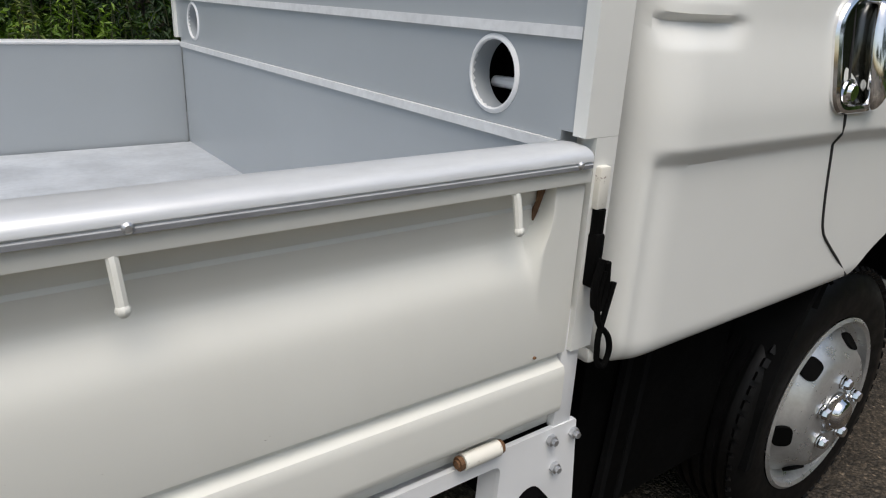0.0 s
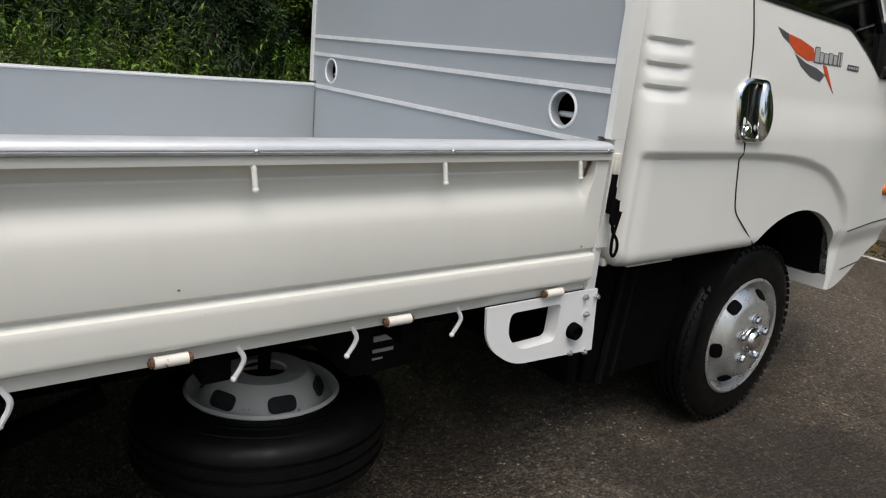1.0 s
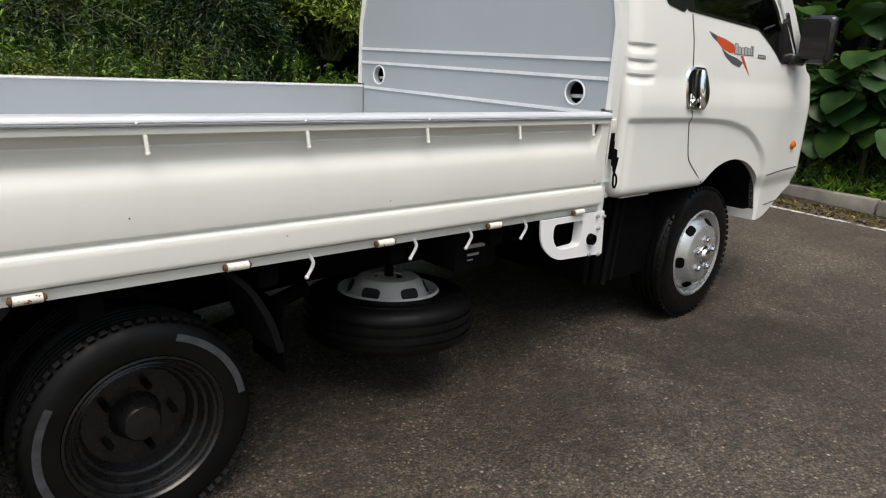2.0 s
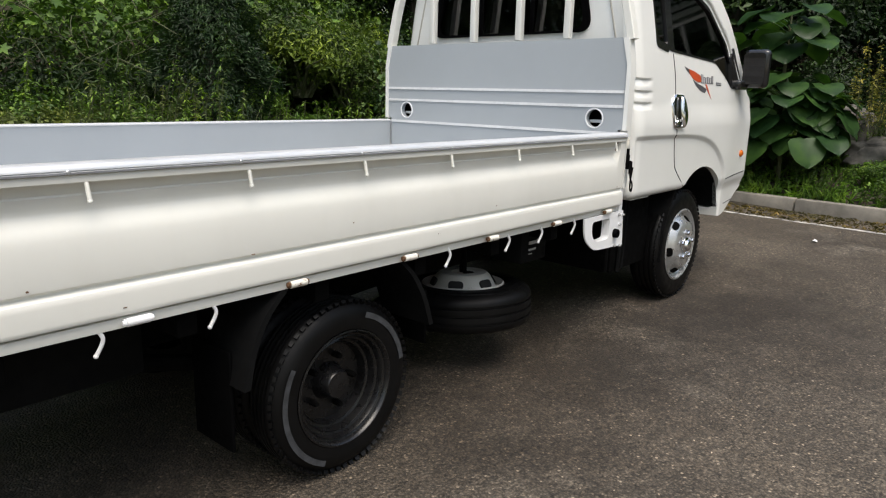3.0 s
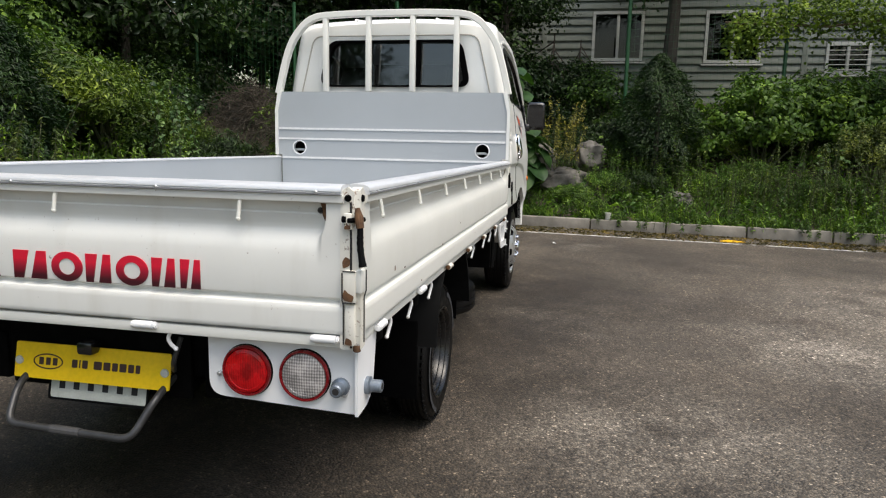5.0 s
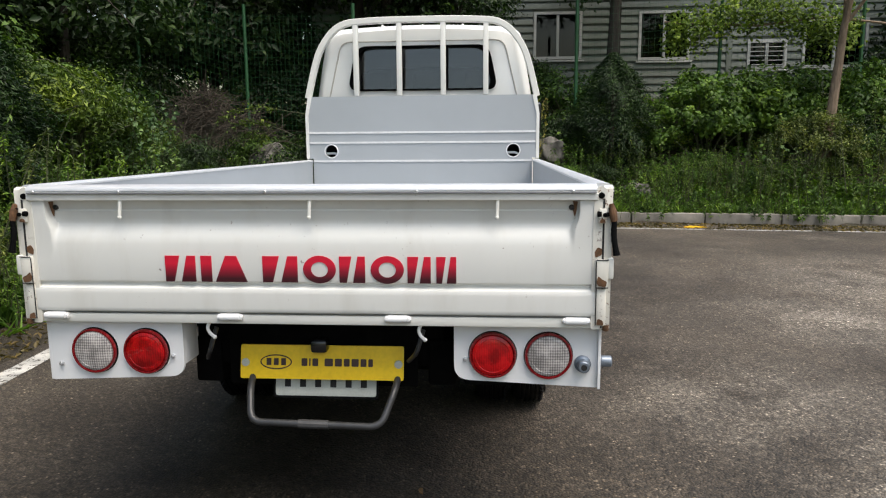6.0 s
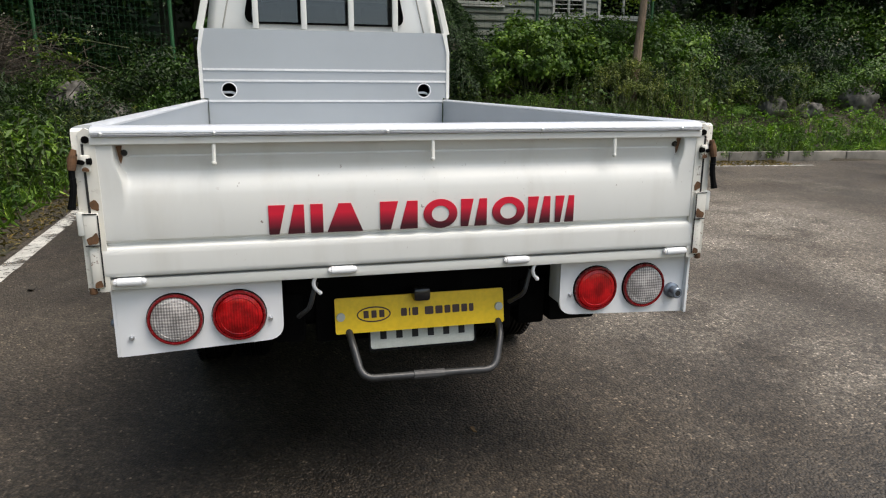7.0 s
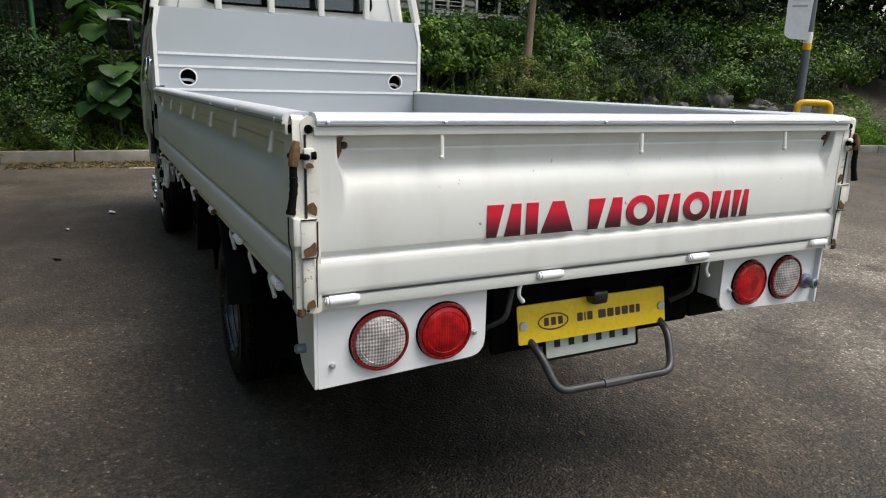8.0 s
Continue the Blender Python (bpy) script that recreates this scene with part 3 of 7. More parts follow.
def gate(name, put, length, label, paint=None):
    """A drop side: pressed outer face that closes flush at its ends, flat inner face, rail."""
    bm = BM()
    loops = []
    near = [0.0, 0.02, 0.040, 0.0455, 0.0470, 0.0480, 0.0490, 0.0500, 0.0520, 0.0550, 0.0590, 0.0640, 0.072, 0.085]
    us = near + list(np.linspace(0.12, length - 0.12, max(8, int(length / 0.07)))) + [length - u for u in near[::-1]]
    for u in us:
        wave = 0.0012 * noise.noise((u * 2.1, length, 0))
        w = min(u, length - u)
        loop = []
        for k, (d, z) in enumerate(OUTER + INNER):
            shift = 0.0
            if k < len(OUTER):
                d += wave
                if 0.94 < z < 1.0965:
                    low = smooth(1.060, 1.005, z)
                    d = 0.0018 + (d - 0.0018) * smooth(0.0465, 0.0505 + 0.012 * low, w)
                    shift = 0.012 * low * smooth(0.0, 0.045, w) * smooth(0.12, 0.07, w) * (1 if u < length / 2 else -1)
            loop.append(bm.verts.new(put(u + shift, d, z)))
        loops.append(loop)
    m = len(loops[0])
    for a, b in zip(loops, loops[1:]):
        for k in range(m):
            fc = bm.faces.new((a[k], a[(k + 1) % m], b[(k + 1) % m], b[k]))
            fc.material_index = 1 if k >= len(OUTER) - 1 and k < m - 1 else 0
    bm.faces.new(loops[0][::-1])
    bm.faces.new(loops[-1])
    g = part(name, bm, paint or WHITE, truck, label)
    g.data.materials.append(GREY)
    # rail along the top
    bm = BM()
    prof = [(-0.047, 1.1295), (-0.047, 1.135), (-0.040, 1.1405), (-0.022, 1.142), (0.000, 1.1405), (0.010, 1.1365), (0.0145, 1.131),
            (0.0155, 1.1255), (0.0125, 1.1245), (0.0125, 1.1230), (0.0155, 1.1220), (0.0150, 1.1172), (-0.0015, 1.1170), (-0.0015, 1.1295)]
    loops = [[bm.verts.new(put(u, d, z)) for d, z in prof] for u in (0.004, length * 0.25, length * 0.5, length * 0.75, length - 0.004)]
    for a, b in zip(loops, loops[1:]):
        for k in range(len(prof)):
            bm.faces.new((a[k], a[(k + 1) % len(prof)], b[(k + 1) % len(prof)], b[k]))
    bm.faces.new(loops[0][::-1])
    bm.faces.new(loops[-1])
    part("rail", bm, ALU, g, "brushed aluminium top rail")
    bm = BM()
    loops = [[bm.verts.new(put(u, d, z)) for d, z in ((0.0148, 1.1174), (0.0163, 1.1174), (0.0163, 1.1216), (0.0148, 1.1216))] for u in (0.006, length - 0.006)]
    for k in range(4):
        bm.faces.new((loops[0][k], loops[0][(k + 1) % 4], loops[1][(k + 1) % 4], loops[1][k]))
    part("rail_lip", bm, ALU_DULL, g, "dull grey lower lip of the rail")
    for u in [u for u in np.arange(0.068, length - 0.1, 0.427)] + [length - 0.026]:
        c = Vector(put(u, 0.0155, 1.1225))
        out = (Vector(put(u, 1, 1.0)) - Vector(put(u, 0, 1.0))).normalized()
        part("rivet", lathe(BM(), [(0, -0.003), (0.005, -0.003), (0.005, 0.001), (0.003, 0.003), (0, 0.0035)], Matrix.Translation(c) @ out.to_track_quat("Z", "Y").to_matrix().to_4x4(), 10), ZINC, g)
    # rubber stops beside the formed ends
    for s in (0, 1):
        at = (lambda w: w) if s == 0 else (lambda w: length - w)
        part("rust_stain", prism(BM(), rounded([(0.052, 1.093), (0.066, 1.094), (0.061, 1.078), (0.064, 1.066), (0.058, 1.048), (0.055, 1.060)], 0.002, 2), lambda a, z, h: put(at(a), -0.0290 + (z - 1.031) * 0.25 + h, z), 0.0, 0.0025), RUST, g, "brown rust in the corner")
        if paint:
            c = Vector(put(at(0.068), -0.030, 1.076))
            out = (Vector(put(1.0, 1, 1.0)) - Vector(put(1.0, 0, 1.0))).normalized()
            part("stopper", lathe(BM(), [(0.008, 0.0), (0.008, 0.014), (0.005, 0.017), (0, 0.017)], Matrix.Translation(c) @ out.to_track_quat("Z", "Y").to_matrix().to_4x4(), 12), BLACK_GLOSS, g, "black rubber stop")
    return g


def hook(parent, put, u, z0, z1, d0=0.004):
    """A straight peg that hangs from under the top strip, with a small knob."""
    tip = put(u + 0.002, d0 + 0.006, z1)
    bm = tube(BM(), arc_path([put(u, d0 - 0.010, z0 + 0.006), put(u, d0, z0 - 0.004), tip], 0.006, 4), 0.0052, 8)
    bmesh.ops.create_uvsphere(bm, u_segments=8, v_segments=6, radius=0.0066, matrix=Matrix.Translation(tip))
    return part("rope_hook", bm, WHITE, parent)


def bent_hook(parent, put, u, z0, z1, d0=-0.018):
    """A bent wire hook under the sill, kinked along the side, with a knob."""
    tip = put(u - 0.008, d0 - 0.004, z1)
    bm = tube(BM(), arc_path([put(u - 0.004, d0, z0), put(u + 0.010, d0 + 0.004, z0 - 0.026), put(u + 0.006, d0, z0 - 0.044), tip], 0.016, 5), 0.0052, 8)
    bmesh.ops.create_uvsphere(bm, u_segments=8, v_segments=6, radius=0.0066, matrix=Matrix.Translation(tip))
    return part("rope_hook", bm, WHITE_NEW, parent)


def hinge(parent, put, u, z, rusty):
    a, b = Vector(put(u - 0.029, 0.002, z)), Vector(put(u + 0.029, 0.002, z))
    h = part("hinge", tube(BM(), [a, b], 0.0112, 12), WHITE_RUSTY if rusty else WHITE_NEW, parent)
    bm = tube(BM(), [a + (a - b) * 0.12, a + (a - b) * 0.02], 0.0095, 10)
    tube(bm, [b + (b - a) * 0.02, b + (b - a) * 0.10], 0.0095, 10)
    tube(bm, [a + (a - b) * 0.17, b + (b - a) * 0.15], 0.006, 8)
    part("hinge_pin", bm, RUST if rusty else WHITE_NEW, h)
    return h


right = lambda u, d, z: (u, -(HALF + 0.004 * u + d), z)
left = lambda u, d, z: (u, HALF + 0.004 * u + d, z)
tail = lambda u, d, z: (-0.008 - d, u - 0.815, z)
gate_r = gate("side_gate", lambda u, d, z: right(u + 0.028, d, z), BED - 0.028, "cream white pressed steel drop side, grey inside")
gate_l = gate("side_gate", lambda u, d, z: left(u + 0.028, d, z), BED - 0.028, "cream white pressed steel drop side, grey inside")
gate_t = gate("tailgate", tail, 1.63, "cream white tailgate with red lettering shapes", WHITE_TAIL)
for x in (0.145 + 0.4168 * k for k in range(8)):
    for put, g in ((right, gate_r), (left, gate_l)):
        hook(g, put, x, 1.098, 1.055, 0.008)
for y in (0.537, -0.016, -0.543):
    hook(gate_t, tail, y + 0.815, 1.098, 1.050)
for i, x in enumerate(0.178 + 0.4775 * k for k in range(7)):
    for put, g in ((right, gate_r), (left, gate_l)):
        hinge(g, put, x, 0.752, i in (2, 3, 4, 5, 6))
for y in (0.76, 0.232, -0.26, -0.764):
    hinge(gate_t, tail, y + 0.815, 0.757, False)
for x in (0.322, 0.567, 0.865, 1.838, 2.218, 2.464, 2.746):
    for put, g in ((right, gate_r), (left, gate_l)):
        bent_hook(g, put, x, 0.748, 0.678)

for x, z, w, h in ((0.31, 0.878, 0.004, 0.016), (0.42, 0.868, 0.006, 0.005), (0.98, 0.862, 0.012, 0.003), (1.35, 0.905, 0.004, 0.004), (2.1, 0.88, 0.005, 0.003), (3.12, 0.868, 0.005, 0.004), (1.75, 0.815, 0.006, 0.003), (0.62, 0.79, 0.010, 0.003)):
    part("paint_chip", prism(BM(), rounded([(x, z), (x + w, z + h * 0.2), (x + w * 0.8, z + h), (x - w * 0.1, z + h * 0.8)], 0.001, 1), lambda u, v, a: right(u, a, v), 0.0008, 0.0068 if z < 0.84 else 0.0032), RUST, gate_r)

# deck with its side sills
deck = part("deck", box(BM(), (0.034, -HALF + 0.038, 0.742), (BED + 0.02, HALF - 0.038, 0.832), 0.004), DECK, truck, "scuffed grey painted deck")
for y0, y1 in ((-HALF + 0.008, -HALF + 0.026), (HALF - 0.026, HALF - 0.008)):
    part("side_sill", box(BM(), (0.02, y0, 0.736), (BED + 0.01, y1, 0.7635), 0.003), WHITE, deck, "white painted sill")
part("rear_sill", box(BM(), (-0.006, -0.83, 0.736), (0.004, 0.83, 0.7635), 0.003), WHITE, deck, "white painted sill")
for x in np.arange(0.35, 3.1, 0.46):
    part("cross_member", box(BM(), (x - 0.03, -0.80, 0.655), (x + 0.03, 0.80, 0.741), 0.006), BLACK, deck)

# headboard and its hoop
board = BM()
ring_holes = [circle(y, 1.205, 0.046, 26) for y in (-0.677, 0.677)]
prism(board, [(-0.815, 0.79), (0.815, 0.79), (0.815, 1.152), (0.842, 1.152), (0.842, 1.47), (0.810, 1.604), (-0.810, 1.604), (-0.842, 1.47), (-0.842, 1.152), (-0.815, 1.152)], YZ, BOARD, BOARD + 0.03, ring_holes)
head = part("headboard", board, GREY, truck, "grey painted steel headboard with pale ribs")
# ribs paler than the board: the sheen they show from behind is painted in
for z in (1.341, 1.268, 1.132):
    bm = BM()
    w = 0.838 if z > 1.15 else 0.811
    prism(bm, [(-w, z - 0.007), (w, z - 0.007), (w, z + 0.007), (-w, z + 0.007)], lambda u, v, a: (a, u, v), BOARD - 0.006, BOARD - 0.0005)
    part("rib", bm, plain("pale_rib_paint", (0.74, 0.75, 0.76), 0.45, vary=0.08, scale=8) if z > 1.34 else bpy.data.materials["pale_rib_paint"], head)
for y in (-0.677, 0.677):
    m = Matrix.Translation((BOARD, y, 1.205)) @ pose(0, 0, 0, 0, -90, 0)
    part("hole_ring", lathe(BM(), [(0.0462, -0.004), (0.0455, 0.002), (0.0475, 0.004), (0.0505, 0.0035), (0.0535, 0.001), (0.053, -0.002), (0.048, -0.004)], m, 30, True), WHITE_NEW, head, "white pressed ring")
    # black cup added to hold the shade of the gap behind the hole
    part("hole_cup", lathe(BM(), [(0.062, -0.031), (0.062, -0.070), (0, -0.070)], m, 24), BLACK, head)
    part("tie_rod", tube(BM(), arc_path([(BOARD + 0.048, y - 0.048, 1.168), (BOARD + 0.048, y - 0.020, 1.190), (BOARD + 0.048, y + 0.052, 1.188)], 0.03), 0.0085, 10), WHITE_NEW, head, "white bent rod behind the hole")
for s in (-1, 1):
    bm = BM()
    prism(bm, [(s * 0.8425, 1.150), (s * 0.8425, 1.47), (s * 0.8105, 1.604), (s * 0.842, 1.602), (s * 0.864, 1.47), (s * 0.864, 1.150)], YZ, BOARD - 0.008, BOARD + 0.050)
    box(bm, (BOARD + 0.012, min(s * 0.8425, s * 0.864), 0.86), (BOARD + 0.050, max(s * 0.8425, s * 0.864), 1.1495))
    part("side_post", bm, WHITE_CAB, head)
hoop_pts = [(0.845, 1.595), (0.795, 1.80), (0.742, 1.96), (0.60, 2.128), (0.30, 2.146), (-0.30, 2.146), (-0.60, 2.128), (-0.742, 1.96), (-0.795, 1.80), (-0.845, 1.595)]
line = arc_path([(y, z, 0) for y, z in hoop_pts], 0.16, 7)
bm = BM()
rings = []
for i, p in enumerate(line):
    d = (line[min(i + 1, len(line) - 1)] - line[max(i - 1, 0)]).normalized()
    nrm = Vector((-d.y, d.x, 0))
    rings.append([bm.verts.new((BOARD + a, *(p + nrm * b).xy)) for a, b in ((0.0, -0.017), (0.004, -0.021), (0.050, -0.021), (0.055, -0.017), (0.055, 0.017), (0.050, 0.021), (0.004, 0.021), (0.0, 0.017))])
for a, b in zip(rings, rings[1:]):
    for k in range(8):
        bm.faces.new((a[k], a[(k + 1) % 8], b[(k + 1) % 8], b[k]))
bm.faces.new(rings[0][::-1])
bm.faces.new(rings[-1])
part("hoop", bm, WHITE, head, "white tubular hoop")
for y in (0.478, 0.158, -0.164, -0.474):
    part("guard_bar", box(BM(), (BOARD + 0.004, y - 0.019, 1.609), (BOARD + 0.042, y + 0.019, 2.128), 0.005), WHITE, head)


# cab
CREASE = [(p.x, p.y) for p in arc_path([(3.20, 1.118, 0), (3.90, 1.114, 0), (4.20, 1.100, 0), (4.46, 1.045, 0), (4.66, 0.91, 0), (4.735, 0.78, 0), (4.75, 0.5, 0)], 0.12, 8)]
CREASE_X, CREASE_Z = np.array([p[0] for p in CREASE]), np.array([p[1] for p in CREASE])


def below_crease(x, z):
    """How far a place on the side lies below the pressed crease line."""
    if x > 4.75 or z > np.interp(x, CREASE_X, CREASE_Z):
        return 0.0
    ax, az = CREASE_X[:-1], CREASE_Z[:-1]
    dx, dz = CREASE_X[1:] - ax, CREASE_Z[1:] - az
    s = np.clip(((x - ax) * dx + (z - az) * dz) / (dx * dx + dz * dz + 1e-12), 0, 1)
    return float(np.sqrt(np.min((ax + s * dx - x) ** 2 + (az + s * dz - z) ** 2)))


def roof_z(x):
    if x < 3.44:
        return 2.095 + 0.05 * math.sin((x - 3.30) / 0.14 * math.pi / 2)
    if x < 4.35:
        return 2.145 - 0.012 * ((x - 3.9) / 0.45) ** 2
    if x < 5.16:
        s = (x - 4.35) / 0.81
        return 2.133 - 0.10 * s - 0.60 * s ** 1.7
    return 1.433 - 0.28 * min(1, (x - 5.16) / 0.21) ** 2


def low_z(x):
    return 0.772 + 0.055 * (1 - math.sqrt(1 - lin(3.36, 3.30, x) ** 2)) if x < 4.2 else 0.772 - (0.245 - 0.19 * smooth(4.76, 5.36, x)) * smooth(4.3, 4.6, x)


def lin(a, b, x):
    return min(1.0, max(0.0, (x - a) / (b - a)))


def side_y(x, z, zt):
    """Half width of the cab at x and z."""
    w = 0.868 - 0.016 * smooth(1.15, 1.30, z) - 0.115 * max(0, (z - 1.22) / 0.8) ** 1.5
    w -= 0.05 * smooth(0.80, 0.70, z) * (1 if x < 4.5 else 0.5)
    if x < 4.1:
        w -= 0.035 * (1 - math.sqrt(1 - lin(low_z(x) + 0.050, low_z(x), z) ** 2))
    w -= 0.035 * smooth(4.6, 5.2, x) + 0.10 * smooth(5.18, 5.37, x) ** 2
    w -= 0.070 * (1 - math.sqrt(1 - lin(3.395, 3.30, x) ** 2))
    if 3.31 < x < 4.76 and z < 1.13:
        w -= 0.016 * lin(0.0, 0.024, below_crease(x, z)) * smooth(3.318, 3.352, x)
    if 3.31 < x < 3.48:
        for zc in (1.412, 1.350, 1.290):
            w -= 0.014 * lin(zc + 0.004, zc - 0.004, z) * lin(zc - 0.040, zc - 0.006, z) * smooth(3.315, 3.335, x) * smooth(3.475, 3.455, x)
    return w


def cab_shell(name, inset, material, parent):
    fine = inset == 0
    xs = list(np.concatenate([np.array([3.30, 3.3015, 3.304]), np.arange(3.308, 3.40, 0.009), np.arange(3.40, 3.60, 0.0215)])) + (list(np.arange(3.60, 4.30, 0.045)) + list(np.arange(4.30, 4.78, 0.016)) + list(np.arange(4.78, 5.18, 0.045)) if fine else list(np.arange(3.60, 5.18, 0.09))) + list(np.linspace(5.18, 5.37, 8))
    bm = BM()
    loops = []
    for x in xs:
        zt, zb = roof_z(x) - inset, low_z(x) + inset * 1.5
        xx = x
        if inset:
            xx = 3.30 + inset + (x - 3.30) * (2.07 - 2 * inset) / 2.07
        half = []
        levels = (list(np.linspace(zb + 0.001, min(zt - 0.22, 1.46), 130)) if fine else list(np.linspace(zb + 0.012, min(zt - 0.22, 1.46), 20))) + list(np.linspace(min(zt - 0.22, 1.46) + 0.02, zt - 0.10, 14))
        half.append((side_y(x, zb + 0.001, zt) - 0.03 - inset, zb - 0.0))
        for z in levels:
            half.append((side_y(x, z, zt) - inset, z))
        ye, ze = half[-1]
        for k in range(1, 9):
            a = k / 8 * math.pi / 2
            half.append((ye - 0.14 * (1 - math.cos(a)), ze + (zt - 0.022 - ze) * math.sin(a)))
        ye = half[-1][0]
        for k in range(1, 6):
            s = k / 6
            half.append((ye * (1 - s), zt - 0.022 * (1 - s) ** 2))
        loop = [(y, z) for y, z in half] + [(0, zt)] + [(-y, z) for y, z in half[::-1]]
        loops.append([bm.verts.new((xx, y, z)) for y, z in loop])
    n = len(loops[0])
    for a, b in zip(loops, loops[1:]):
        for k in range(n):
            bm.faces.new((a[k], a[(k + 1) % n], b[(k + 1) % n], b[k]))
    bm.faces.new(loops[0][::-1])
    bm.faces.new(loops[-1])
    return part(name, bm, material, parent, angle=30)


DOOR_GLASS = [(3.735, 1.575), (3.715, 1.955), (4.10, 1.945), (4.36, 1.86), (4.60, 1.68), (4.86, 1.405), (4.70, 1.40), (4.56, 1.478), (4.415, 1.545)]
QUARTER = [(3.555, 1.60), (3.540, 1.93), (3.690, 1.955), (3.705, 1.578)]
cab = cab_shell("cab", 0.0, WHITE_CAB, truck)
cab["label"] = "cream white extended cab"
cut = [cab_shell("cutter", 0.035, SEAT, None)]
REAR_GLASS = rounded([(-0.548, 1.655), (0.548, 1.655), (0.480, 1.972), (-0.480, 1.972)], 0.085, 6)
WELL = rounded([(3.90, 0.3), (4.02, 0.79), (4.16, 0.875), (4.33, 0.905), (4.50, 0.875), (4.66, 0.78), (4.73, 0.62), (4.74, 0.3)], 0.09, 6)
cut.append(part("cutter", prism(BM(), rounded(DOOR_GLASS, 0.03, 4), XZ, -1.2, 1.2), SEAT))
cut.append(part("cutter", prism(BM(), rounded(QUARTER, 0.03, 4), XZ, -1.2, 1.2), SEAT))
cut.append(part("cutter", prism(BM(), REAR_GLASS, YZ, 3.1, 3.42), SEAT))
cut.append(part("cutter", prism(BM(), WELL, XZ, -1.2, 1.2), SEAT))
cut.append(part("cutter", prism(BM(), rounded([(-0.70, 1.47), (0.70, 1.47), (0.60, 1.98), (-0.60, 1.98)], 0.06, 4), YZ, 4.62, 5.6), SEAT))
carved(cab, cut)
part("floor_pan", box(BM(), (3.36, -0.78, 0.80), (4.0, 0.78, 0.86), 0.01), BLACK, cab)
part("wheel_housing", box(BM(), (3.96, -0.62, 0.62), (5.15, 0.62, 0.96), 0.02), BLACK, cab)
for s in (-1, 1):
    bm = prism(BM(), [(x, z) for x, z in WELL if z > 0.35] + [(4.66, 0.50), (3.98, 0.60)], XZ, s * 0.62, s * 0.822, [])
    for fc in [f for f in bm.faces if len(f.verts) > 4 and abs(f.calc_center_median().y) > 0.8]:
        bmesh.ops.delete(bm, geom=[fc], context="FACES_ONLY")
    for fc in [f for f in bm.faces if f.calc_center_median().z < 0.60 and len(f.verts) == 4]:
        bmesh.ops.delete(bm, geom=[fc], context="FACES_ONLY")
    part("wheel_arch_liner", bm, MUD, cab, "black plastic arch liner")


def on_side(x, z, out=0.0, s=-1):
    return (x, s * (side_y(x, z, roof_z(x)) + out), z)


def side_sheet(name, outline, material, parent, s, out, thick, label="", edge_in=None):
    """A thin plate that follows the cab's side."""
    bm = BM()
    prism(bm, outline, lambda u, v, a: on_side(u, v, a, s), out - thick, out, [edge_in] if edge_in else [])
    return part(name, bm, material, parent, label)


def shrunk(pts, k):
    cx, cy = sum(p[0] for p in pts) / len(pts), sum(p[1] for p in pts) / len(pts)
    return [(cx + (x - cx) * k, cy + (y - cy) * k) for x, y in pts]


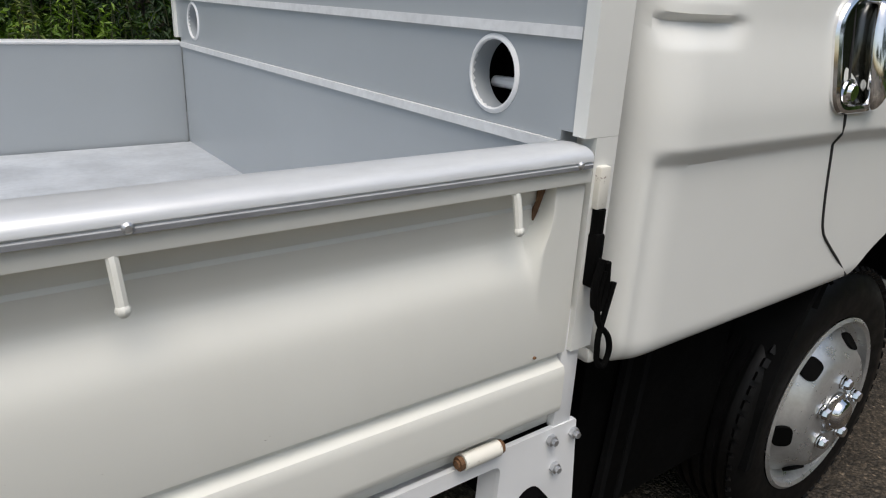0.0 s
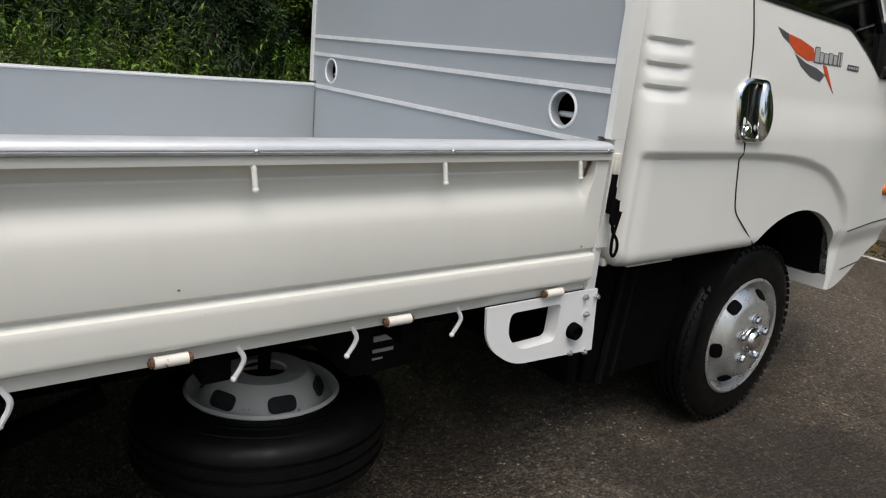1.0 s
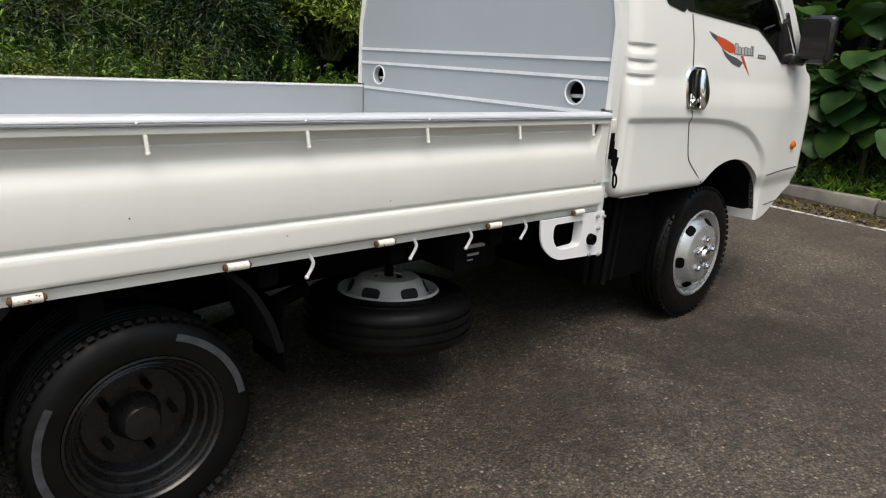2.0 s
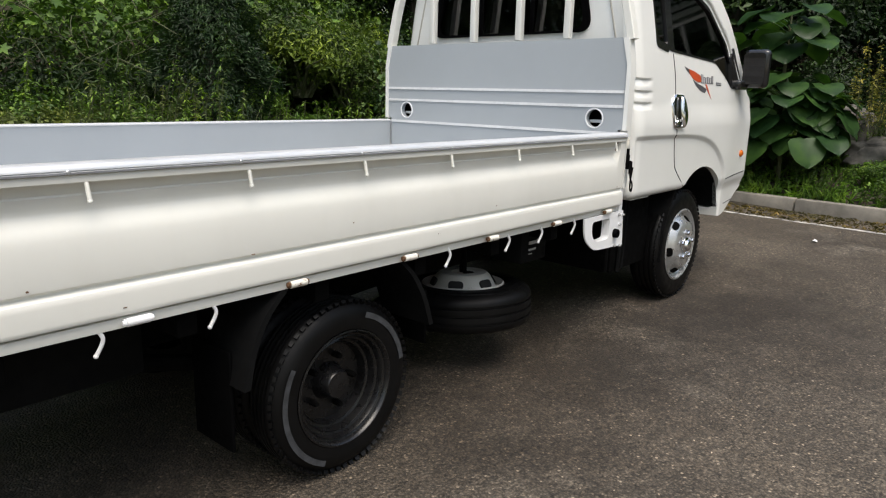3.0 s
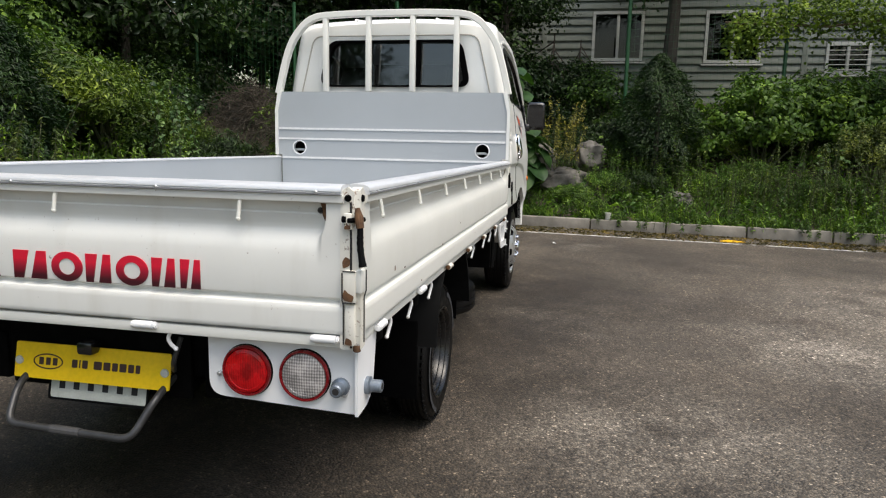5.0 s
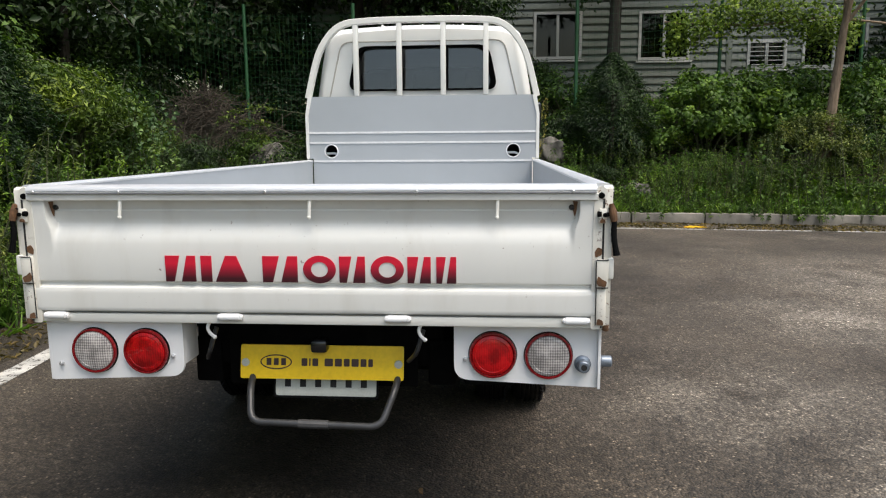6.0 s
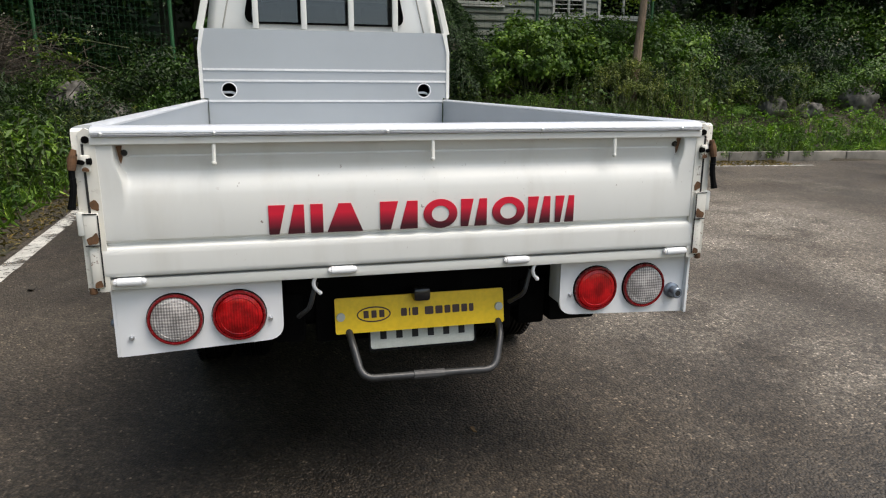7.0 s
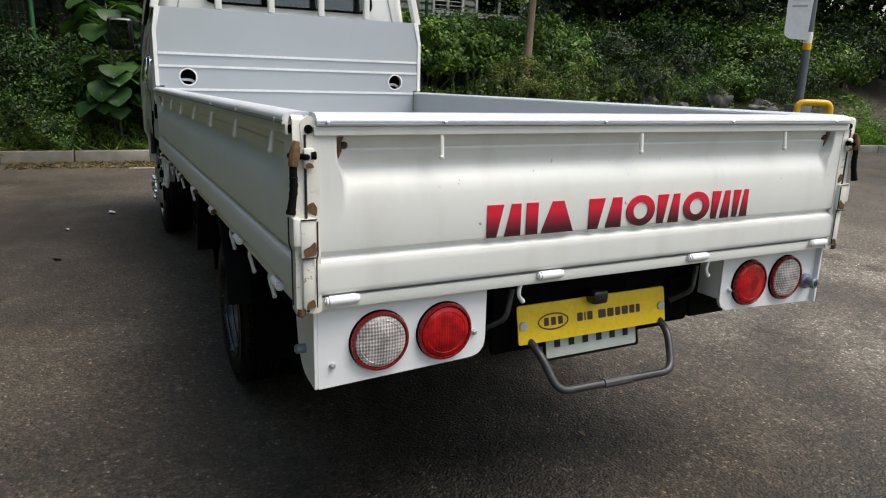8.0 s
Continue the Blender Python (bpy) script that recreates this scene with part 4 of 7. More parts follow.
for s in (-1, 1):
    o = rounded(DOOR_GLASS, 0.03, 4)
    side_sheet("window_seal", shrunk(o, 1.045), BLACK_GLOSS, cab, s, 0.003, 0.02, "glossy black window surround", shrunk(o, 0.93))
    side_sheet("side_window", shrunk(o, 0.97), GLASS, cab, s, -0.010, 0.004, "tinted door glass")
    o = rounded(QUARTER, 0.03, 4)
    side_sheet("window_seal", shrunk(o, 1.10), BLACK_GLOSS, cab, s, 0.003, 0.02, "glossy black window surround", shrunk(o, 0.86))
    side_sheet("quarter_window", shrunk(o, 0.93), GLASS, cab, s, -0.008, 0.004, "dark quarter glass")
    # gap round the door
    seam = [(3.765, 1.56), (3.785, 1.45), (3.790, 1.34), (3.795, 1.16), (3.815, 1.10), (3.835, 1.0), (3.858, 0.92), (3.93, 0.865), (4.03, 0.795)]
    bm = tube(BM(), [on_side(x, z, 0.0006, s) for x, z in arc_path([(x, z, 0) for x, z in seam], 0.03, 3) and [(p.x, p.y) for p in arc_path([(x, z, 0) for x, z in seam], 0.03, 3)]], 0.0028, 6)
    part("door_seam", bm, SEAM, cab)
    bm = tube(BM(), [on_side(x, z, 0.0004, s) for x, z in ((4.73, 0.79), (4.85, 0.797), (5.0, 0.803), (5.2, 0.81))], 0.0026, 6)
    part("bumper_seam", bm, SEAM, cab)
    bm = tube(BM(), [on_side(x, z, 0.0004, s) for x, z in ((4.72, 0.60), (4.85, 0.606), (5.05, 0.615))], 0.0026, 6)
    part("bumper_seam", bm, SEAM, cab)
    # handle: chrome cup and grip
    oval = rounded([(3.735, 1.150), (3.730, 1.300), (3.775, 1.338), (3.895, 1.336), (3.918, 1.300), (3.912, 1.180), (3.870, 1.146)], 0.045, 6)
    h = part("door_handle", tube(BM(), [on_side(x, z, 0.003, s) for x, z in shrunk(oval, 0.93)], 0.0095, 10, True), CHROME, cab, "chrome door handle in a dark cup")
    side_sheet("handle_cup", shrunk(oval, 0.95), CUP_BLACK, h, s, 0.002, 0.004)
    bm = BM()
    bmesh.ops.create_uvsphere(bm, u_segments=24, v_segments=16, radius=1.0)
    for v in bm.verts:
        v.co = Vector(on_side(3.866 + 0.036 * v.co.x + 0.008 * (1 - v.co.z ** 2), 1.240 + 0.090 * v.co.z, 0.012 + 0.024 * v.co.y, s))
    part("grip", bm, CHROME, h)
    part("key_barrel", lathe(BM(), [(0, 0.012), (0.013, 0.012), (0.016, 0.006), (0.022, 0.004), (0.023, 0.0)], Matrix.Translation(on_side(3.792, 1.182, 0.001, s)) @ pose(0, 0, 0, -90 * s, 0, 0), 18), CHROME, h)
    # side flash
    fl = side_sheet("side_flash", [(3.985, 1.486), (4.07, 1.476), (4.16, 1.456), (4.185, 1.418), (4.13, 1.414), (4.05, 1.432), (4.000, 1.458)], RED_DECAL, cab, s, 0.0016, 0.001, "red and grey flash sticker")
    side_sheet("flash_tip", [(3.92, 1.500), (3.983, 1.4865), (3.998, 1.4585), (3.955, 1.474)], DARK_DECAL, fl, s, 0.0016, 0.001)
    side_sheet("flash_tail", [(4.045, 1.428), (4.12, 1.406), (4.20, 1.394), (4.265, 1.376), (4.235, 1.352), (4.16, 1.366), (4.09, 1.394)], DARK_DECAL, fl, s, 0.0016, 0.001)
    side_sheet("flash_tail", [(4.24, 1.408), (4.268, 1.405), (4.345, 1.318), (4.268, 1.374)], RED_DECAL, fl, s, 0.0016, 0.001)
    for k, (w, h) in enumerate(((0.030, 0.046), (0.024, 0.032), (0.026, 0.030), (0.024, 0.034), (0.024, 0.030), (0.010, 0.042), (0.010, 0.042))):
        x = 4.175 + 0.034 * k - (0.016 if k == 6 else 0)
        outer = rounded([(x, 1.414), (x + w, 1.4135), (x + w, 1.4135 + h), (x, 1.414 + h)], 0.004, 2)
        side_sheet("sticker_bar", outer, SILVER_DECAL, cab, s, 0.0024, 0.001)
        side_sheet("sticker_edge", [(px - 0.003 if px < x + w / 2 else px + 0.003, pz - 0.003 if pz < 1.414 + h / 2 else pz + 0.003) for px, pz in outer], DARK_DECAL, cab, s, 0.0020, 0.001)
    side_sheet("sticker_bar", rounded([(4.425, 1.404), (4.515, 1.402), (4.515, 1.421), (4.425, 1.423)], 0.003, 2), DARK_DECAL, cab, s, 0.002, 0.001)
    for k in range(4):
        x = 4.432 + k * 0.020
        side_sheet("sticker_bar", [(x, 1.4085), (x + 0.013, 1.4085), (x + 0.013, 1.4165), (x, 1.4165)], SILVER_DECAL, cab, s, 0.0028, 0.001)
    part("side_marker", lathe(BM(), [(0, 0.018), (0.016, 0.016), (0.027, 0.008), (0.030, 0.0)], Matrix.Translation(on_side(5.07, 0.945, -0.002, s)) @ pose(0, 0, 0, -90 * s, 0, 0) @ Matrix.Diagonal((1.35, 0.9, 1, 1)), 20), ORANGE_LENS, cab, "orange side marker lamp")
    # mirror
    my = 0.980 if s > 0 else -0.915
    mir = part("wing_mirror", box(BM(), (4.920, my - (0.085 if s < 0 else 0.105), 1.40), (4.985, my + 0.085, 1.655), 0.034, 4), BLACK_GLOSS, cab, "black wing mirror")
    # dark tint puts the dark reflection of the trees into the glass colour
    part("mirror_glass", prism(BM(), rounded([(my - 0.066, 1.425), (my + 0.066, 1.425), (my + 0.066, 1.63), (my - 0.066, 1.63)], 0.03), lambda u, v, a: (a - (v - 1.53) * 0.05 + s * 0.20 * (u - my), u, v), 4.888, 4.894), plain("mirror_silver", (0.10, 0.105, 0.11), 0.02, 1.0, vary=0.0) if s < 0 else bpy.data.materials["mirror_silver"], mir)
    part("mirror_bracket", box(BM(), (4.80, min(s * 0.79, s * 0.87), 1.385), (4.96, max(s * 0.79, s * 0.87), 1.45), 0.018, 3), BLACK_GLOSS, mir)
    part("corner_trim", prism(BM(), rounded([(4.70, 1.395), (4.93, 1.395), (4.93, 1.44), (4.76, 1.66), (4.70, 1.60)], 0.02), lambda u, v, a: on_side(u, v, a, s), -0.012, 0.012), BLACK_GLOSS, cab, "black trim behind the mirror")
    part("drip_rail", tube(BM(), [on_side(x, z, 0.006, s) for x, z in ((3.52, 1.985), (3.70, 1.995), (4.10, 1.985), (4.38, 1.90), (4.62, 1.725), (4.90, 1.43))], 0.010, 8), WHITE_CAB, cab)
# rear window with its seal, recess line and roof ribs
o = REAR_GLASS
part("window_seal", prism(BM(), shrunk(o, 1.03), YZ, 3.286, 3.312, [shrunk(o, 0.95)]), RUBBER_SMOOTH, cab, "black rubber window seal")
part("rear_window", prism(BM(), shrunk(o, 0.98), lambda u, v, a: (a + (v - 1.81) * 0.08, u, v), 3.306, 3.310), GLASS_REAR, cab, "dark tinted rear window")
part("window_bar", box(BM(), (3.292, 0.165, 1.66), (3.300, 0.195, 1.972), 0.002), RUBBER_SMOOTH, cab)
part("window_bar", box(BM(), (3.292, -0.195, 1.66), (3.300, -0.165, 1.972), 0.002), RUBBER_SMOOTH, cab)
rec = arc_path([(3.2985, 0.705, 1.60), (3.2985, 0.605, 2.010), (3.2985, -0.605, 2.010), (3.2985, -0.705, 1.60)], 0.07, 5)
# darker tube paints in the shade along the pressed recess edge
part("pressed_line", tube(BM(), rec, 0.005, 6), plain("shaded_paint_line", (0.45, 0.43, 0.38), 0.6, vary=0.05), cab)
for y in (-0.30, 0.0, 0.30):
    part("roof_rib", tube(BM(), [(3.312, y, 2.085), (3.34, y, 2.128), (3.5, y, 2.146), (4.2, y, 2.142)], 0.008, 6), WHITE_CAB, cab)
part("windscreen", prism(BM(), rounded([(-0.74, 0.0), (0.74, 0.0), (0.64, 0.78), (-0.64, 0.78)], 0.05), lambda u, v, a: (5.155 - v * 0.75 + a, u, 1.44 + v * 0.66), 0.0, 0.005), GLASS_REAR, cab, "windscreen")
# seats, dashboard, steering wheel
for y in (-0.42, 0.0, 0.42):
    w = 0.24 if y else 0.14
    st = part("seat", box(BM(), (3.78, y - w, 0.95), (4.30, y + w, 1.10), 0.04, 3), SEAT, cab, "dark grey cloth seat")
    part("seat_back", box(BM(), (3.66, y - w, 1.05), (3.80, y + w, 1.64), 0.05, 3), SEAT, st)
    part("headrest", box(BM(), (3.68, y - 0.12, 1.66), (3.76, y + 0.12, 1.83), 0.035, 3), SEAT, st)
part("dashboard", box(BM(), (4.72, -0.72, 1.05), (5.05, 0.72, 1.42), 0.05, 3), SEAT, cab)
part("steering_wheel", tube(BM(), [(4.55 + 0.09 * math.sin(a), 0.40 + 0.19 * math.cos(a), 1.42 + 0.17 * math.sin(a)) for a in np.linspace(0, 2 * math.pi, 29)[:-1]], 0.014, 8, True), BLACK_GLOSS, cab)
part("rear_skirt", box(BM(), (3.305, -0.80, 0.772), (3.33, 0.80, 0.80), 0.008), WHITE_CAB, cab)
part("sill_strip", box(BM(), (3.40, -0.816, 0.766), (3.62, -0.79, 0.773), 0.003), WHITE_CAB, cab)

# chassis under the bed
chassis = part("chassis_rail", box(BM(), (0.15, -0.42, 0.50), (4.9, -0.33, 0.65), 0.012), BLACK, truck, "black painted frame rail")
part("chassis_rail", box(BM(), (0.15, 0.33, 0.50), (4.9, 0.42, 0.65), 0.012), BLACK, truck, "black painted frame rail")
for x in (0.25, 0.95, 1.9, 2.9, 3.6):
    part("cross_beam", box(BM(), (x - 0.04, -0.33, 0.53), (x + 0.04, 0.33, 0.63), 0.01), BLACK, chassis)
part("rear_axle", tube(BM(), [(1.385, -0.62, 0.30), (1.385, -0.16, 0.30), (1.385, -0.12, 0.30), (1.385, 0.12, 0.30), (1.385, 0.16, 0.30), (1.385, 0.62, 0.30)], 0.05, 14, radii=[0.05, 0.055, 0.13, 0.13, 0.055, 0.05]), BLACK, truck, "black rear axle")
part("drive_shaft", tube(BM(), [(1.4, 0, 0.32), (3.7, 0, 0.47)], 0.035, 12), BLACK, truck)
for y in (-0.46, 0.46):
    part("leaf_spring", tube(BM(), [(0.75, y, 0.50), (1.1, y, 0.40), (1.385, y, 0.37), (1.7, y, 0.40), (2.05, y, 0.50)], 0.028, 8), BLACK, truck)
part("tool_box", box(BM(), (0.16, -0.60, 0.50), (0.78, -0.44, 0.735), 0.012), MUD, truck, "black steel panel under the deck")
part("fuel_tank", box(BM(), (1.95, 0.44, 0.36), (2.80, 0.74, 0.66), 0.04, 3), BLACK, truck, "black fuel tank")
batt = part("battery", box(BM(), (2.56, -0.68, 0.525), (2.78, -0.45, 0.70), 0.012), MUD, truck, "black battery with a grey label")
for k, (a, b) in enumerate(((0.615, 0.630), (0.585, 0.594), (0.566, 0.571))):
    part("label_bar", box(BM(), (2.62, -0.6835, a), (2.71 - 0.03 * k, -0.6805, b)), SILVER_DECAL, batt)
part("engine_block", box(BM(), (3.5, -0.28, 0.36), (4.7, 0.28, 0.78), 0.05, 2), BLACK, truck)
part("splash_panel", box(BM(), (3.30, -0.74, 0.36), (3.34, 0.74, 0.77), 0.01), BLACK, truck)
for k in range(4):
    part("splash_rib", tube(BM(), [(3.46 + k * 0.085, -0.735 + 0.02 * k, 0.34), (3.50 + k * 0.085, -0.735 + 0.02 * k, 0.76)], 0.012, 6), MUD, truck)
part("splash_panel", box(BM(), (3.40, -0.72, 0.34), (3.86, -0.69, 0.775), 0.008), BLACK, truck)
part("exhaust_pipe", tube(BM(), arc_path([(3.2, 0.22, 0.36), (1.9, 0.22, 0.36), (1.6, 0.25, 0.48), (1.1, 0.25, 0.48), (0.95, 0.24, 0.42), (0.75, 0.24, 0.42)], 0.12), 0.026, 10), GREY_TUBE, truck)


# wheels
def tyre_mesh(r, w, rim, blocks, g=4):
    """A tyre round the z axis, outer face up at z = 0, with grooves and shoulder blocks."""
    bm = BM()
    prof = [(rim, -0.012), (rim + 0.006, 0.000), (rim + (r - rim) * 0.35, 0.005), (rim + (r - rim) * 0.62, 0.002), (r - 0.022, -0.010), (r - 0.008, -0.022), (r - 0.001, -0.036)]
    for k in range(g):
        c = -0.036 - (w - 0.072) * (k + 0.5) / g
        prof += [(r, c + 0.007), (r - 0.009, c + 0.005), (r - 0.009, c - 0.005), (r, c - 0.007)]
    prof += [(r - 0.001, -w + 0.036), (r - 0.008, -w + 0.022), (r - 0.022, -w + 0.010), (rim + (r - rim) * 0.5, -w), (rim, -w + 0.012)]
    lathe(bm, prof, Matrix(), 72, True)
    if blocks:
        lugs(bm, r, blocks)
    return bm


def lugs(bm, r, n):
    for k in range(n):
        a = 2 * math.pi * k / n
        m = Matrix.Rotation(a, 4, "Z") @ Matrix.Translation((r - 0.009, 0, -0.022)) @ pose(0, 0, 0, 0, -42, 0)
        vs = bmesh.ops.create_cube(bm, size=1)["verts"]
        for v in vs:
            v.co = m @ Vector((v.co.x * 0.028, v.co.y * 2 * math.pi * r / n * 0.58, v.co.z * 0.012))
    return bm


def wheel(name, place, s, r, w, rim, kind, label):
    """s: the side it faces; -1 is the truck's right."""
    e = part(name, tyre_mesh(r, w, rim, 64), RUBBER, truck, label)
    e.matrix_basis = Matrix.Translation(place) @ pose(0, 0, 0, -90 * s, 0, 0)
    if kind == "rear":
        for a0, a1 in ((0.15, 1.25), (2.6, 4.3)):
            bm = BM()
            pts = []
            for k in range(25):
                a = a0 + (a1 - a0) * k / 24
                pts.append([bm.verts.new(((rim + 0.048 + j) * math.cos(a), (rim + 0.048 + j) * math.sin(a), 0.0062 + 0.0006)) for j in (0.0, 0.020)])
            for p, q in zip(pts, pts[1:]):
                bm.faces.new((p[0], p[1], q[1], q[0]))
            part("sidewall_band", bm, SIDEWALL, e, "grey arc on the sidewall")
        dish = [(rim + 0.004, 0.002), (rim - 0.002, 0.004), (rim - 0.008, -0.002), (rim - 0.011, -0.014), (rim - 0.018, -0.018), (rim - 0.022, -0.016), (rim - 0.025, -0.022), (rim - 0.028, -0.036),
                (rim - 0.036, -0.040), (rim - 0.040, -0.038), (rim - 0.043, -0.046), (rim - 0.046, -0.066), (rim - 0.054, -0.070), (rim - 0.058, -0.068), (rim - 0.061, -0.078), (rim - 0.066, -0.100), (0.070, -0.104), (0.060, -0.085), (0.052, -0.05), (0.046, -0.042), (0.0, -0.040)]
        part("rim", lathe(BM(), dish, Matrix(), 48), RIM_BLACK, e, "black deep-dish steel rim")
        for k in range(5):
            a = 2 * math.pi * k / 5
            part("wheel_nut", lathe(BM(), [(0.011, -0.11), (0.011, -0.075), (0.008, -0.065), (0, -0.064)], Matrix.Translation((0.096 * math.cos(a), 0.096 * math.sin(a), 0)), 6), BLACK, e)
    else:
        dish = [(rim + 0.004, 0.002), (rim - 0.004, 0.007), (rim - 0.012, 0.002), (rim - 0.016, -0.018), (rim - 0.028, -0.026), (rim - 0.030, -0.030), (rim - 0.038, -0.020), (rim - 0.075, 0.022), (rim - 0.095, 0.032), (0.060, 0.034), (0.056, 0.030), (0.050, 0.030)]
        bm = lathe(BM(), dish, Matrix(), 60)
        part("rim", bm, STEEL, e, "silver wheel with oval vents")
        part("hub_cap", lathe(BM(), [(0.052, 0.028), (0.050, 0.042), (0.040, 0.046), (0.036, 0.058), (0.028, 0.064), (0, 0.065)], Matrix(), 28), CHROME, e)
        for k in range(5):
            a = 2 * math.pi * k / 5 + 0.3
            part("wheel_nut", lathe(BM(), [(0.019, 0.030), (0.019, 0.036), (0.016, 0.038), (0.0155, 0.050), (0.012, 0.056), (0, 0.058)], Matrix.Translation((0.080 * math.cos(a), 0.082 * math.sin(a), 0)), 8), CHROME, e)
        # flat black pads: the dark inside of the vent openings put into colour
        for k in range(6):
            a = 2 * math.pi * k / 6 + 0.15
            m = Matrix.Rotation(a, 4, "Z") @ Matrix.Translation((rim - 0.056, 0, 0.0035)) @ pose(0, 0, 0, 0, 45, 0)
            bm = prism(BM(), rounded([(-0.022, -0.028), (0.022, -0.028), (0.022, 0.028), (-0.022, 0.028)], 0.019), lambda u, v, z: m @ Vector((u, v, z)), -0.004, 0.0035)
            part("vent", bm, BLACK, e, "black oval pad in place of a vent opening")
    return e


FR, RR = 0.350, 0.308
for s in (-1, 1):
    wheel("front_wheel", (4.190, s * 0.805, lot(4.190) + FR), s, FR, 0.20, 0.228, "front", "black tyre on a silver wheel")
    wheel("rear_wheel", (1.390, s * 0.775, lot(1.390) + RR), s, RR, 0.155, 0.205, "rear", "black tyre on a deep black rim")
    wheel("inner_rear_wheel", (1.390, s * 0.605, lot(1.390) + RR), s, RR, 0.155, 0.188, "rear", "inner twin tyre on a black rim")

# spare wheel, slung flat under the deck
sp = part("spare_wheel", tyre_mesh(0.333, 0.185, 0.20, 0, 3), RUBBER, truck, "worn spare tyre on a rusty pale rim, slung under the bed")
sp.matrix_basis = Matrix.Translation((2.445, -0.425, 0.415)) @ pose(0, 0, 0, -3, 2, 0)
rim_prof = [(0.203, 0.0), (0.196, 0.008), (0.188, 0.0), (0.180, -0.022), (0.165, -0.022), (0.130, 0.040), (0.115, 0.052), (0.060, 0.052), (0.056, 0.046)]
part("rim", lathe(BM(), rim_prof, Matrix(), 48), RIM_WHITE, sp, "pale rim stained by rust")
# dark pads on the closed rim paint in the spare's vent openings
for k in range(6):
    a = 2 * math.pi * k / 6 + 0.45
    m = Matrix.Rotation(a, 4, "Z") @ Matrix.Translation((0.147, 0, 0.0105)) @ pose(0, 0, 0, 0, 60, 0)
    part("vent", prism(BM(), rounded([(-0.021, -0.036), (0.021, -0.036), (0.021, 0.036), (-0.021, 0.036)], 0.018), lambda u, v, z: m @ Vector((u, v, z)), -0.004, 0.004), SEAM, sp)
for r in (0.216, 0.226, 0.236, 0.246, 0.256, 0.290):
    part("sidewall_ring", tube(BM(), [(r * math.cos(a), r * math.sin(a), 0.0032 - 0.10 * max(0.0, r - 0.262)) for a in np.linspace(0, 2 * math.pi, 49)[:-1]], 0.0022, 5, True), RUBBER, sp)
part("carrier", tube(BM(), [(0, 0, 0.05), (0, 0, 0.25)], 0.018, 8), BLACK, sp)

# mudguards of the rear wheels, front flaps
for s in (-1, 1):
    for pts, nm in (([(1.085, 0.735), (1.010, 0.66), (0.965, 0.56), (0.945, 0.46)], "mudguard"), ([(1.60, 0.735), (1.66, 0.68), (1.72, 0.58), (1.755, 0.47)], "mudguard")):
        bm = BM()
        rows = []
        for x, z in [(p.x, p.y) for p in arc_path([(x, z, 0) for x, z in pts], 0.05, 3)]:
            d = 0.022
            rows.append([bm.verts.new((x, s * yy, z)) for yy in (0.845, 0.60)] + [bm.verts.new((x + (d if x < 1.385 else -d), s * yy, z)) for yy in (0.60, 0.845)])
        for a, b in zip(rows, rows[1:]):
            for k in range(4):
                bm.faces.new((a[k], a[(k + 1) % 4], b[(k + 1) % 4], b[k]))
        bm.faces.new(rows[0][::-1])
        bm.faces.new(rows[-1])
        part(nm, bm, MUD, truck, "black plastic mudguard")
    part("mud_flap", box(BM(), (0.945, min(s * 0.56, s * 0.77), 0.24), (0.957, max(s * 0.56, s * 0.77), 0.56), 0.004), RUBBER_SMOOTH, truck, "black rubber mud flap")
    part("mud_flap", box(BM(), (1.79, min(s * 0.57, s * 0.77), 0.36), (1.80, max(s * 0.57, s * 0.77), 0.58), 0.004), RUBBER_SMOOTH, truck, "black rubber mud flap")
    bm = BM()
    rows = []
    for x, z in [(p.x, p.y) for p in arc_path([(4.02, 0.80, 0), (3.93, 0.66, 0), (3.88, 0.50, 0), (3.87, 0.34, 0)], 0.06, 3)]:
        rows.append([bm.verts.new((x, s * 0.815, z)), bm.verts.new((x, s * 0.60, z)), bm.verts.new((x + 0.02, s * 0.60, z)), bm.verts.new((x + 0.02, s * 0.815, z))])
    for a, b in zip(rows, rows[1:]):
        for k in range(4):
            bm.faces.new((a[k], a[(k + 1) % 4], b[(k + 1) % 4], b[k]))
    bm.faces.new(rows[0][::-1])
    bm.faces.new(rows[-1])
    part("front_mudguard", bm, MUD, truck, "black plastic mudguard")

